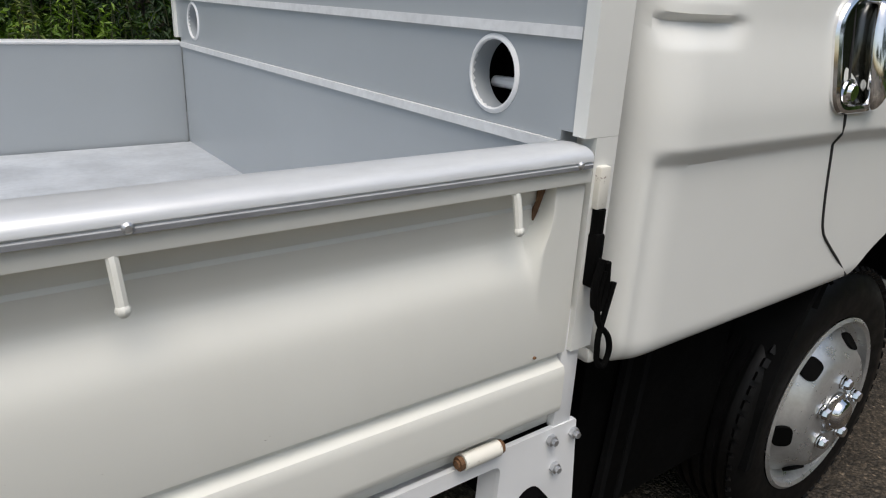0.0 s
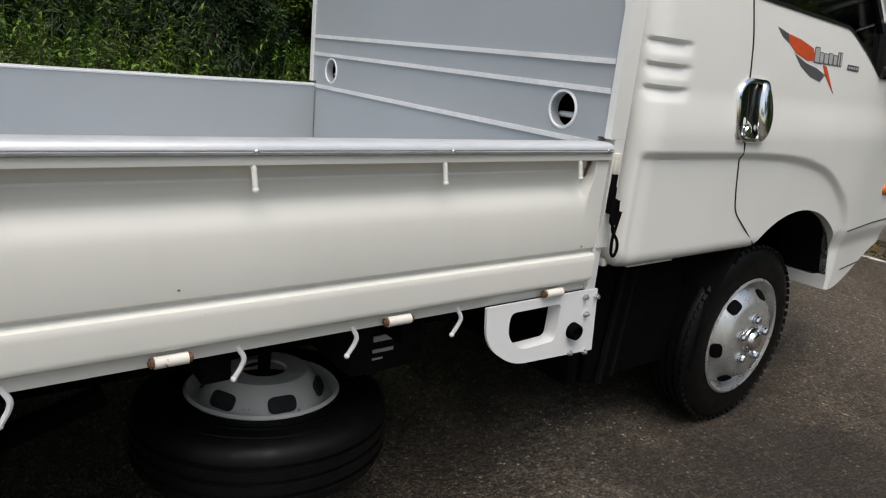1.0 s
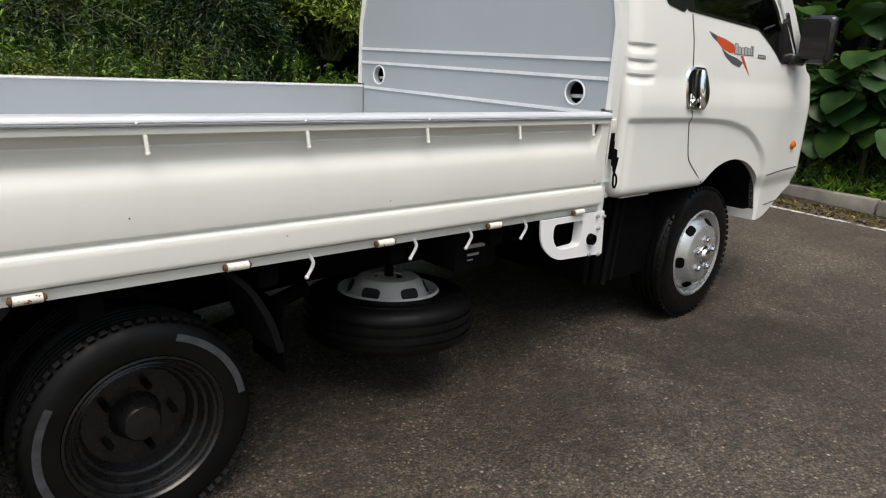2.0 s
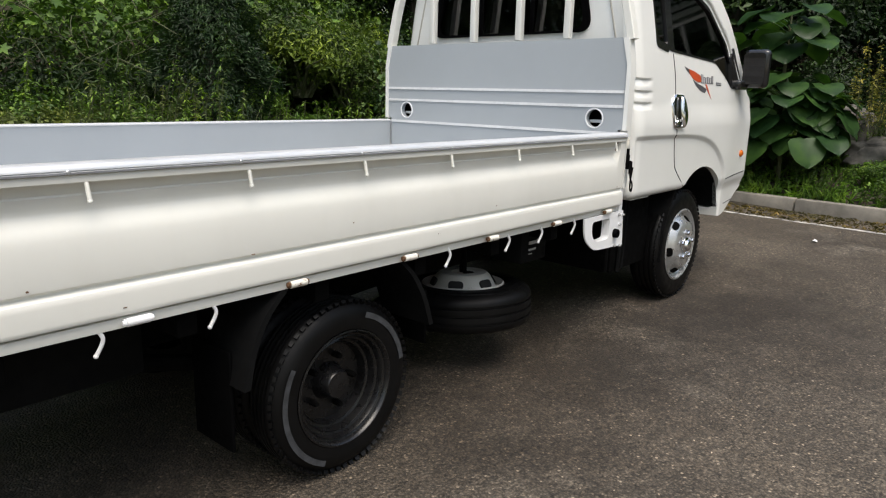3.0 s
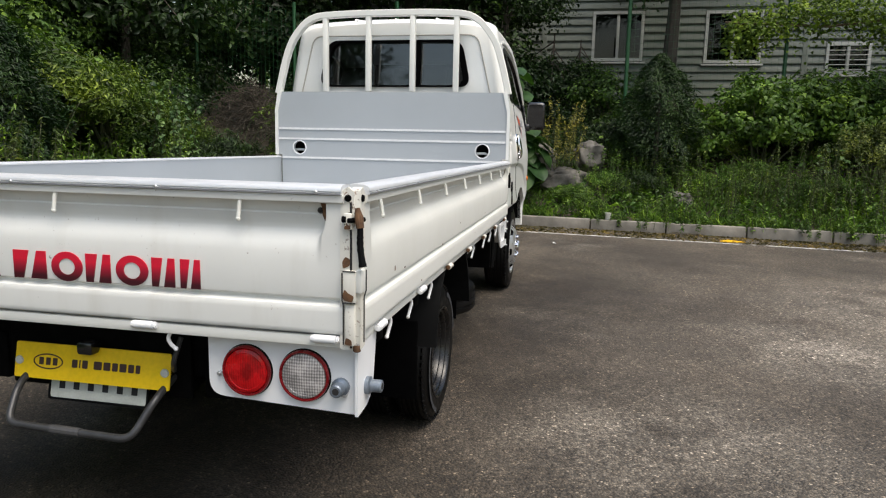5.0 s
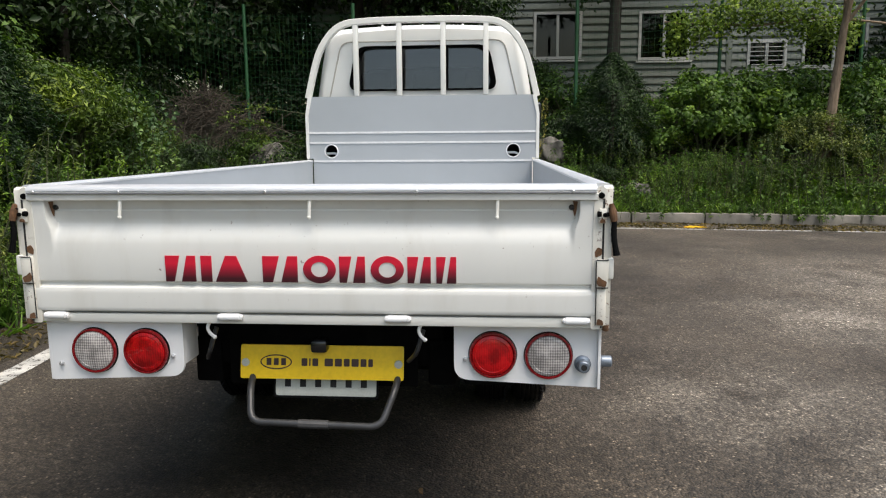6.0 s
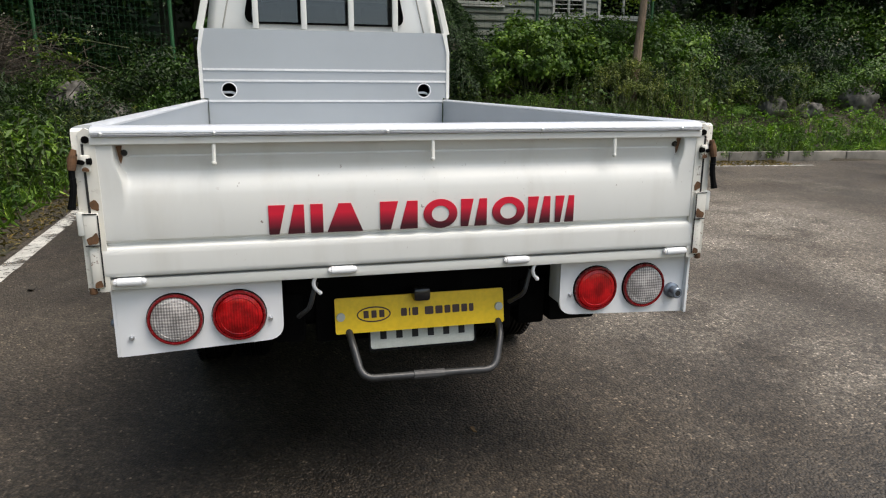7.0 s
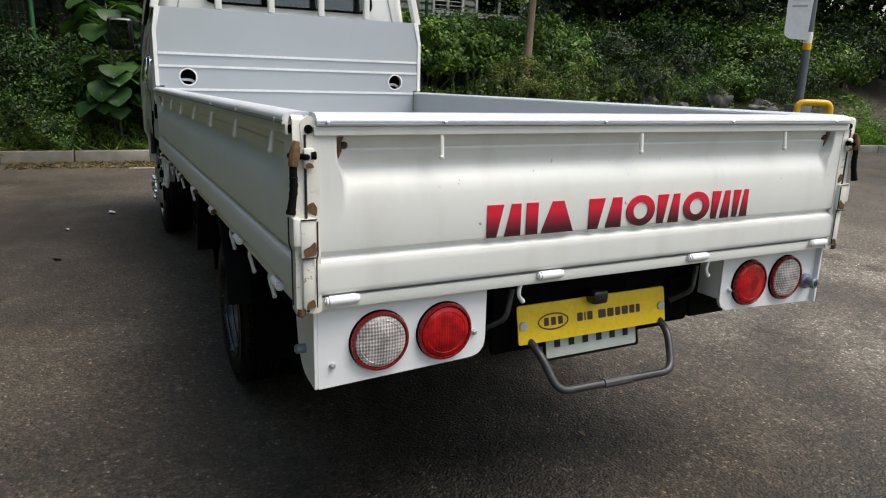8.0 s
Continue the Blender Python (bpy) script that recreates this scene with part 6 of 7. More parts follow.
def broad_leaf(bm, base, tip_dir, size):
    """One large heart-shaped leaf, cupped, with a folded middle."""
    d = Vector(tip_dir).normalized()
    up = Vector((0, 0, 1))
    side = d.cross(up).normalized()
    nrm = side.cross(d).normalized()
    rows = []
    prof = [(-0.12, 0.26), (-0.05, 0.50), (0.10, 0.64), (0.30, 0.66), (0.52, 0.58), (0.72, 0.42), (0.86, 0.22), (0.94, 0.06)]
    for s, w in prof:
        c = Vector(base) + d * s * size - nrm * (0.22 * s * s) * size
        rows.append([bm.verts.new(c + side * w * k * size + nrm * (0.16 * abs(k) * w + 0.03 * math.sin(9 * s + 5 * k)) * size) for k in (-1, -0.5, 0, 0.5, 1)])
    for a, b in zip(rows, rows[1:]):
        for k in range(4):
            bm.faces.new((a[k], a[k + 1], b[k + 1], b[k]))


def big_leaf_plant(label, height, n, size, seed, low=0.16):
    rng = np.random.default_rng(seed)
    e = thing("broad_leaved_sapling", label, "sapling")
    part("stem", tube(BM(), [(0, 0, -0.1), (0.03, 0.02, height * 0.5), (0.0, 0.04, height)], 0.025, 8, radii=[0.032, 0.024, 0.012]), STEM, e)
    for i in range(n):
        h = height * (low + (1 - low) * (i + rng.uniform(0, 0.6)) / n)
        a = i * 2.4 + rng.normal(0, 0.3)
        reach = rng.uniform(0.25, 0.55) * (1.15 - 0.5 * h / height)
        base = (reach * math.cos(a), reach * math.sin(a), h + 0.08)
        bm = BM()
        tube(bm, [(0, 0, h - 0.08), (base[0] * 0.6, base[1] * 0.6, h + 0.03), base], 0.007, 5)
        broad_leaf(bm, base, (math.cos(a), math.sin(a), rng.uniform(-1.7, -0.3) * (1.35 - h / height)), size * rng.uniform(0.7, 1.1))
        part("leaf", bm, LEAF_BIG, e)
    return e


def tree(label, height, crown_r, crown_z, n_clump, per, ll, leaf, bark, trunk_r, seed, lean=(0, 0)):
    rng = np.random.default_rng(seed)
    e = thing("tree", label, "tree")
    bm = BM()
    top = Vector((lean[0], lean[1], height * 0.75))
    pts = [Vector((0, 0, -0.3)), Vector((lean[0] * 0.2, lean[1] * 0.2, height * 0.2)), Vector((lean[0] * 0.5 + 0.06, lean[1] * 0.5, height * 0.45)), top]
    tube(bm, pts, trunk_r, 10, radii=[trunk_r * 1.25, trunk_r, trunk_r * 0.75, trunk_r * 0.3])
    p, out, cc = clumps(rng, n_clump, per, crown_r * 0.30, crown_r, 0.75)
    cc = cc + np.array([lean[0], lean[1], crown_z])
    p = p + np.array([lean[0], lean[1], crown_z])
    for i, c in enumerate(cc[:: max(1, n_clump // 14)]):
        a = pts[2].lerp(top, (i % 5) / 5)
        m = a.lerp(Vector(c), 0.5) + Vector((0, 0, 0.15))
        tube(bm, [a, m, Vector(c)], 0.03, 6, radii=[trunk_r * 0.4, trunk_r * 0.22, 0.008])
    part("trunk", bm, bark, e)
    o = new("crown", leaf_mesh("crown", p, out, ll, ll * 0.55, leaf, seed=seed, oval=False))
    o.parent = e
    return e


def at_bank(x, y, s=1.0, turn=0.0, dz=0.0):
    return Matrix.Translation((x, y, bank(x, y) + dz)) @ Matrix.Rotation(turn, 4, "Z") @ Matrix.Scale(s, 4)


# models to copy from, each also stands in the place
bush_mid = shrub("mid-green leafy shrub on the bank", LEAF, 0.19, 60, 60, 0.056, 0.031, 0.75, 0.85, 11, oval=False)
bush_dark = shrub("dense dark green shrub on the bank", LEAF_DARK, 0.19, 52, 64, 0.054, 0.029, 0.80, 0.9, 12, oval=False)
bush_bright = shrub("bright green leafy shrub on the bank", LEAF_GRASS, 0.16, 62, 60, 0.046, 0.023, 0.60, 0.8, 13, oval=False)
bush_olive = shrub("fine-leaved yellowish green shrub", LEAF_YELLOW, 0.15, 74, 50, 0.044, 0.022, 0.62, 0.85, 14, oval=False)
bush_tall = shrub("tall mid-green bush with layered leaves", LEAF_BRIGHT, 0.17, 92, 58, 0.082, 0.044, 0.98, 1.15, 16)
bush_grey = shrub("dense grey-green bush with small dull leaves", LEAF_OLIVE, 0.13, 110, 62, 0.044, 0.024, 0.74, 0.95, 17, oval=False)
bush_fern = shrub("drooping fine-leaved dark shrub", LEAF_DARK, 0.24, 50, 62, 0.11, 0.020, 0.85, 0.75, 15, droop=1.2, oval=False)
yew = conifer("dense dark green conifer bush", 1.75, 0.66, 24000, 21)
weed_a = weed("tall green weeds on the verge", LEAF_BRIGHT, 0.72, 15, 0.062, 0.017, 31, per=46)
weed_b = weed("leafy weeds beside the kerb", LEAF, 0.42, 18, 0.080, 0.038, 32, per=26)
weed_dry = weed("dry seeding plant with pale flower heads", LEAF_DRY, 1.15, 22, 0.06, 0.022, 33, 0.13, "dry_plant", 60)
big = big_leaf_plant("sapling with very large soft green leaves", 1.20, 46, 0.31, 41, 0.30)
big_tall = big_leaf_plant("tall sapling with very large leaves at its top", 1.85, 18, 0.36, 43, 0.74)
far_tree = tree("tall broad-leaved tree with a dark crown", 7.5, 2.6, 3.4, 100, 40, 0.18, LEAF_DARK, BARK_DARK, 0.13, 51)
far_tree_b = tree("broad-leaved tree with a mid-green crown", 6.5, 2.3, 2.6, 110, 46, 0.155, LEAF, BARK_DARK, 0.11, 52)

low_tree = tree("bushy dark tree with leaves down to the ground", 5.2, 2.3, 0.9, 140, 33, 0.172, LEAF_DARK, BARK_DARK, 0.09, 53)
low_tree_b = tree("bushy mid-green tree with leaves down to the ground", 4.6, 2.0, 0.7, 140, 34, 0.152, LEAF, BARK_DARK, 0.08, 54)

# front bank, near row to far row
bush_mid.matrix_basis = at_bank(10.2, -5.6, 1.05, 0.4)
bush_tall.matrix_basis = at_bank(9.95, -4.05, 1.18, 0.4)
bush_grey.matrix_basis = at_bank(9.10, -5.42, 1.05, 0.9, 0.15)
bush_dark.matrix_basis = at_bank(10.6, -3.0, 0.95, 1.0)
bush_bright.matrix_basis = at_bank(9.15, -1.75, 0.62, 0.2)
bush_olive.matrix_basis = at_bank(9.75, -7.9, 1.05, 2.0)
bush_fern.matrix_basis = at_bank(9.7, -7.2, 1.0, 0.7)
yew.matrix_basis = at_bank(9.55, -2.46, 1.08, 0.0)
weed_dry.matrix_basis = at_bank(9.02, -1.06, 0.85, 0.0, 0.50)
big.matrix_basis = at_bank(8.72, -0.16, 1.0, 0.3)
big_tall.matrix_basis = at_bank(8.95, -0.05, 1.0, 0.9)
weed_a.matrix_basis = at_bank(8.62, -3.2, 0.8, 0.0)
weed_b.matrix_basis = at_bank(8.55, -2.3, 0.9, 0.0)
low_tree.matrix_basis = at_bank(13.0, 5.3, 1.0, 0.5)
low_tree_b.matrix_basis = at_bank(13.2, -1.2, 0.42, 1.5)
far_tree.matrix_basis = at_bank(12.2, 2.2, 1.0, 0.0)
far_tree_b.matrix_basis = at_bank(12.4, 1.7, 0.85, 0.0)

for ob, x, y, s, turn in (
    (big, 8.74, 0.36, 0.85, 1.1), (big, 8.85, -0.38, 0.85, 3.6), (big, 8.75, 0.92, 0.85, 1.9), (big_tall, 8.95, 1.0, 0.9, 4.2),
    (bush_mid, 10.1, -6.9, 1.3, 2.0), (bush_mid, 10.6, -5.0, 1.8, 1.2), (bush_mid, 11.2, -5.9, 1.7, 3.2),
     (bush_dark, 10.4, -1.4, 1.0, 0.6), (bush_dark, 10.8, -0.1, 1.2, 2.6),
    (bush_bright, 9.0, -3.75, 0.75, 1.3), (bush_bright, 9.05, -5.0, 0.7, 4.1), 
    (bush_mid, 10.9, -2.4, 1.1, 0.2), (bush_dark, 10.9, -4.8, 1.3, 4.4), (bush_dark, 9.6, -6.4, 0.9, 1.8), (bush_fern, 9.4, -8.4, 1.1, 2.0),
    (bush_fern, 9.9, -9.6, 1.2, 3.0), (bush_mid, 9.3, -10.6, 1.2, 1.0), (bush_dark, 10.4, -8.4, 1.5, 2.0), (bush_dark, 10.6, -10.4, 1.6, 0.5),
    (bush_mid, 10.9, -7.3, 1.4, 5.0), (bush_dark, 9.2, -12.4, 1.4, 1.0), (bush_mid, 9.6, -14.2, 1.6, 3.0), (bush_dark, 10.5, -16.0, 1.9, 2.0),
    (bush_fern, 8.9, -11.5, 0.9, 0.0), (bush_mid, 10.8, -12.6, 1.8, 5.0), (bush_mid, 9.4, 1.8, 0.9, 0.0), (bush_dark, 9.0, 2.8, 1.1, 2.2),
    (bush_bright, 9.15, -3.3, 0.8, 2.0), (bush_mid, 9.3, -6.5, 0.9, 1.0), (bush_tall, 10.2, -6.6, 0.95, 3.1), (bush_grey, 9.5, -9.0, 0.9, 2.0), (bush_olive, 9.3, -7.7, 1.0, 5.0),
    (bush_fern, 8.3, 3.3, 0.7, 1.0), (bush_dark, 8.8, 1.95, 0.8, 1.0), (bush_dark, 8.6, 2.75, 0.85, 2.0), (bush_dark, 7.9, 3.05, 0.7, 3.0), (bush_dark, 10.2, 2.2, 1.2, 4.0), (bush_dark, 10.6, 3.9, 0.8, 3.0),
    (bush_mid, 10.3, -3.1, 0.9, 2.4), (bush_tall, 10.4, -4.9, 0.9, 2.2), (bush_bright, 9.1, -1.85, 0.55, 0.4),
):
    copy_thing(ob, at_bank(x, y, s, turn))
# left bank
for ob, x, y, s, turn in (
    (yew, 3.80, 4.05, 0.98, 1.0), (bush_mid, 5.75, 3.55, 0.75, 2.0), (bush_bright, 4.6, 3.35, 0.75, 0.3), (bush_mid, 2.9, 3.75, 0.85, 1.4),
    (bush_bright, 2.35, 3.3, 0.70, 4.4), (bush_olive, 1.4, 3.6, 0.9, 2.6), (bush_olive, 1.95, 3.55, 0.95, 0.6), (bush_olive, 5.2, 5.3, 1.3, 1.9), (bush_olive, 6.3, 5.6, 1.4, 4.4), (bush_mid, 1.2, 4.3, 1.0, 0.9), (bush_dark, 2.4, 4.7, 1.1, 3.0),
    (bush_bright, 4.9, 4.9, 1.2, 1.0), (bush_mid, 6.4, 4.4, 1.0, 4.0), (bush_dark, 5.6, 5.6, 1.3, 5.0), (bush_fern, 6.9, 3.4, 0.8, 2.0),
    (bush_mid, 3.2, 5.8, 1.4, 2.0), (bush_bright, 1.5, 5.6, 1.3, 1.0), (bush_dark, 0.2, 4.4, 1.1, 1.0), (bush_mid, -0.9, 4.1, 1.0, 2.0),
    (bush_bright, 0.1, 3.5, 0.8, 0.0), (bush_mid, -2.2, 4.2, 1.1, 3.0), (bush_fern, 7.6, 3.9, 0.9, 4.0), (bush_fern, 7.4, 5.0, 1.1, 1.0),
    (bush_mid, 4.4, 6.9, 1.6, 3.0), (bush_dark, 6.7, 6.6, 1.5, 2.0), (bush_bright, 2.3, 7.2, 1.7, 3.0), (bush_dark, 0.5, 7.0, 1.8, 1.0),
    (bush_dark, 8.4, 5.6, 1.5, 0.6), (bush_mid, 7.9, 7.4, 1.7, 0.9), (bush_mid, 5.6, 8.6, 2.0, 4.0), (bush_bright, 3.4, 9.0, 2.1, 2.0),
    (bush_dark, -2.0, 6.5, 1.9, 1.0), (bush_dark, -5.0, 5.0, 1.8, 1.0), (bush_mid, -8.0, 5.5, 2.0, 2.0), (bush_dark, 9.2, 8.2, 1.9, 0.6),
):
    copy_thing(ob, at_bank(x, y, s, turn))
for i in range(34):
    y = 1.9 - i * 0.42
    x = kerb_x(y) + 0.35 + 0.35 * (0.5 + 0.5 * math.sin(i * 2.9))
    copy_thing((weed_a, weed_b, weed_b)[i % 3], at_bank(x, y, 0.55 + 0.3 * (0.5 + 0.5 * math.sin(i * 1.7)), i * 1.3))
for i in range(26):
    x = -3.0 + i * 0.42
    y = 2.86 + 0.40 * (0.5 + 0.5 * math.sin(i * 2.3))
    copy_thing((weed_b, weed_a, weed_a)[i % 3], at_bank(x, y, 0.7 + 0.35 * (0.5 + 0.5 * math.sin(i * 1.9)), i * 1.1))


def lobed_creeper(label, n, size, seed):
    """Long runners with large five-lobed leaves that lie outward and upward."""
    rng = np.random.default_rng(seed)
    e = thing("creeper", label, "creeper")
    stem_bm, leaf_bm = BM(), BM()
    for run in range(5):
        a = run * 1.3 + rng.uniform(0, 0.8)
        p = Vector((0.1 * math.cos(a), 0.1 * math.sin(a), -0.4))
        pts = [p]
        for k in range(6):
            p = p + Vector((0.13 * math.cos(a), 0.13 * math.sin(a), 0.16 - 0.05 * k)) + Vector(rng.normal(0, 0.035, 3))
            pts.append(p)
        tube(stem_bm, pts, 0.004, 5)
    for k in range(n):
        a, r = rng.uniform(0, 2 * math.pi), 0.62 * math.sqrt(rng.uniform())
        c = Vector((r * math.cos(a), r * math.sin(a), 0.30 - 0.5 * r * r + rng.normal(0, 0.09)))
        nrm = (Vector((math.cos(a) * 0.7, math.sin(a) * 0.7, 0.9)) + Vector(rng.normal(0, 0.3, 3))).normalized()
        side = nrm.orthogonal().normalized()
        side.rotate(Matrix.Rotation(rng.uniform(0, 6.28), 3, nrm))
        fore = nrm.cross(side)
        sz = size * rng.uniform(0.55, 1.15)
        ring = []
        for m in range(11):
            b = -2.75 + 5.5 * m / 10
            rad = (1.0, 0.5)[m % 2] * (1.0 - 0.10 * abs(b)) if m not in (0, 10) else 0.45
            ring.append(leaf_bm.verts.new(c + (fore * math.cos(b) + side * math.sin(b)) * rad * sz - nrm * 0.22 * rad * rad * sz))
        mid = leaf_bm.verts.new(c - fore * 0.08 * sz)
        for u, v in zip(ring, ring[1:]):
            leaf_bm.faces.new((mid, u, v))
    tagged(part("stem", stem_bm, STEM, e), kind="stuff")
    tagged(part("foliage", leaf_bm, LEAF, e), kind="stuff")
    return e


weed_d = lobed_creeper("creeper with large lobed green leaves", 64, 0.070, 35)
weed_d.matrix_basis = at_bank(1.6, 4.2, 1.1, 0.0, 0.95)
for x, y, k, dz in ((0.9, 4.0, 1.0, 0.75), (2.4, 4.35, 1.15, 1.0), (2.9, 4.2, 0.9, 1.15), (1.2, 4.7, 1.2, 1.15), (2.0, 4.9, 1.2, 1.25), (0.2, 4.3, 1.1, 0.9), (-0.8, 4.1, 1.1, 0.7), (3.0, 5.0, 1.2, 1.2), (4.6, 4.6, 1.0, 1.25), (5.5, 4.7, 0.9, 0.9), (-2.0, 4.0, 1.1, 0.7)):
    copy_thing(weed_d, at_bank(x, y, k, x * 2.3 + y, dz))
for i in range(4):
    y = 0.2 - 8.0 * ((i * 0.618) % 1.0)
    copy_thing(weed_d, at_bank(kerb_x(y) + 0.9 + 1.2 * ((i * 0.377) % 1.0), y, 0.8, i * 1.3, 0.25))
hump = shrub("sunlit yellow-green mound of climbing plants", LEAF_YELLOW, 0.17, 80, 62, 0.050, 0.018, 0.55, 0.75, 37, "creeper", oval=False)
hump.matrix_basis = at_bank(5.6, 4.7, 1.2, 0.0, 0.6)
climber = weed("climber with pale rounded leaves", LEAF_PALE, 0.95, 10, 0.062, 0.048, 36, 0.22, "creeper", 34)
climber.matrix_basis = at_bank(6.0, 3.50, 1.1, 0.0, 0.50)
copy_thing(climber, at_bank(5.6, 3.40, 0.9, 1.4, 0.15))
for x, y, k, dz in ((5.3, 4.5, 1.25, 0.9), (5.9, 4.35, 1.2, 0.85), (6.7, 4.4, 1.1, 0.75), (5.0, 4.9, 1.3, 1.0), (6.1, 4.9, 1.2, 0.9), (7.4, 4.3, 0.8, 0.6)):
    copy_thing(hump, at_bank(x, y, k, x * 1.7, dz - 0.35))
copy_thing(climber, at_bank(3.3, 3.2, 0.6, 2.4, 0.0))
spire = weed("upright spiky weeds with narrow grey-green leaves", LEAF_OLIVE, 0.85, 16, 0.052, 0.012, 38, 0.26, per=80)
spire.matrix_basis = at_bank(2.35, 3.22, 1.15, 0.0, 0.1)
for x, y, k, dz in ((2.75, 3.25, 1.05, 0.1), (1.0, 3.3, 0.95, 0.05), (2.05, 3.15, 0.9, 0.0), (4.5, 3.15, 0.75, 0.0), (0.3, 3.2, 0.8, 0.0), (8.35, -4.9, 0.8, 0.0), (8.4, -6.6, 1.05, 0.1), (8.7, -4.3, 0.9, 0.1), (8.55, -6.1, 1.1, 0.1), (8.6, -3.4, 0.75, 0.0), (8.5, -8.2, 0.9, 0.0), (8.3, 2.75, 0.8, 0.0), (7.2, 2.95, 0.8, 0.0)):
    copy_thing(spire, at_bank(x, y, k, x * 3.1 + y, dz))
for x, y, k in ((1.75, 3.40, 1.0), (2.15, 3.5, 0.85), (0.7, 3.4, 0.9)):
    copy_thing(bush_grey, at_bank(x, y, k, x * 2.0, 0.0))
arch = thing("arching_branch", "long arching branch with small yellow-green leaves", "branch", (8.2, 3.9, bank(8.2, 3.9)))
P, O, T = [], [], []
for k in range(3):
    ctrl = [(0.0, 0.1 * k, -0.1), (-0.1, -0.3 - 0.2 * k, 0.95 - 0.12 * k), (-0.1 + 0.1 * k, -0.95, 1.12 - 0.22 * k), (-0.2, -1.75 + 0.2 * k, 0.98 - 0.3 * k)]
    line = arc_path(ctrl, 0.4, 8)
    part("stem", tube(BM(), line, 0.006, 6), STEM, arch)
    for i in range(160):
        u = 0.25 + 0.75 * RNG.uniform()
        a, b = Vector(line[int(u * (len(line) - 2))]), Vector(line[int(u * (len(line) - 2)) + 1])
        P.append(a.lerp(b, RNG.uniform()) + Vector(RNG.normal(0, 0.035, 3)))
        O.append((0.0, 0.0, 1.0))
        T.append((RNG.choice((-1, 1)), -0.4, -0.2))
o = new("foliage", leaf_mesh("leaves", P, O, 0.075, 0.026, LEAF_YELLOW, seed=39, tips=T))
o.parent = arch
weed_c = weed("tall yellow-green weeds on the bank", LEAF_YELLOW, 0.90, 13, 0.055, 0.018, 34, 0.22, per=46)
weed_c.matrix_basis = at_bank(2.1, 3.05, 0.9, 0.0)
for i in range(46):
    x = -1.5 + 9.0 * ((i * 0.618) % 1.0)
    y = 3.05 + 2.6 * ((i * 0.377) % 1.0) ** 1.3
    copy_thing((weed_b, weed_a, weed_a, weed_b)[i % 4], at_bank(x, y, 0.95 + 0.5 * ((i * 0.29) % 1.0), i * 1.3, 0.25 * ((i * 0.7) % 1.0)))
for i in range(40):
    y = 1.6 - 9.0 * ((i * 0.618) % 1.0)
    x = kerb_x(y) + 0.45 + 1.5 * ((i * 0.377) % 1.0)
    copy_thing((weed_a, weed_b, weed_c, weed_a, weed_b)[i % 5], at_bank(x, y, 0.75 + 0.45 * ((i * 0.29) % 1.0), i * 1.7))
for i in range(34):
    y = -1.3 - 7.0 * ((i * 0.618) % 1.0)
    copy_thing((weed_b, weed_a, weed_b)[i % 3], at_bank(kerb_x(y) + 0.17 + 0.04 * math.sin(i), y, 0.40 + 0.35 * ((i * 0.29) % 1.0), i * 1.7, -0.03))
# woods behind
# tall crowns above the view, added to cut sky light on the left
for i in range(8):
    copy_thing(far_tree, at_bank(-1.0 + 2.3 * i, 11.6 + 0.9 * math.sin(i * 2.6), 2.0 + 0.25 * math.sin(i * 1.7), i * 1.1))
# trees beyond x = -20 stand unseen, added for reflections only
for i, (x, y, s) in enumerate((
    (8.8, 7.6, 0.9), (6.4, 9.4, 1.0), (3.6, 10.6, 1.05), (0.6, 10.2, 1.1), (-2.8, 9.4, 1.1), (-6.5, 8.6, 1.2), (-10.5, 8.2, 1.2),
    (13.4, 4.8, 1.1), (11.8, 7.8, 1.2), (8.8, 11.6, 1.3), (5.0, 14.0, 1.5), (0.5, 14.5, 1.5), (-5.0, 13.0, 1.5),
    (12.8, -10.6, 0.9), (12.4, -13.6, 1.0), (11.6, -16.5, 1.1), (14.6, -12.6, 1.2), (13.6, -17.6, 1.3), (12.0, -21.0, 1.4), (16.0, -21.0, 1.5),
    (10.5, -25.5, 1.5), (8.0, -30.5, 1.6), (-24.0, -44.0, 1.0), (-50.0, -18.0, 0.8), (-52.0, -4.0, 0.7), (-40.0, 8.0, 0.9), (-18.0, 9.5, 1.3),
)):
    copy_thing((far_tree, far_tree_b)[i % 2], at_bank(x, y, s, i * 1.7))

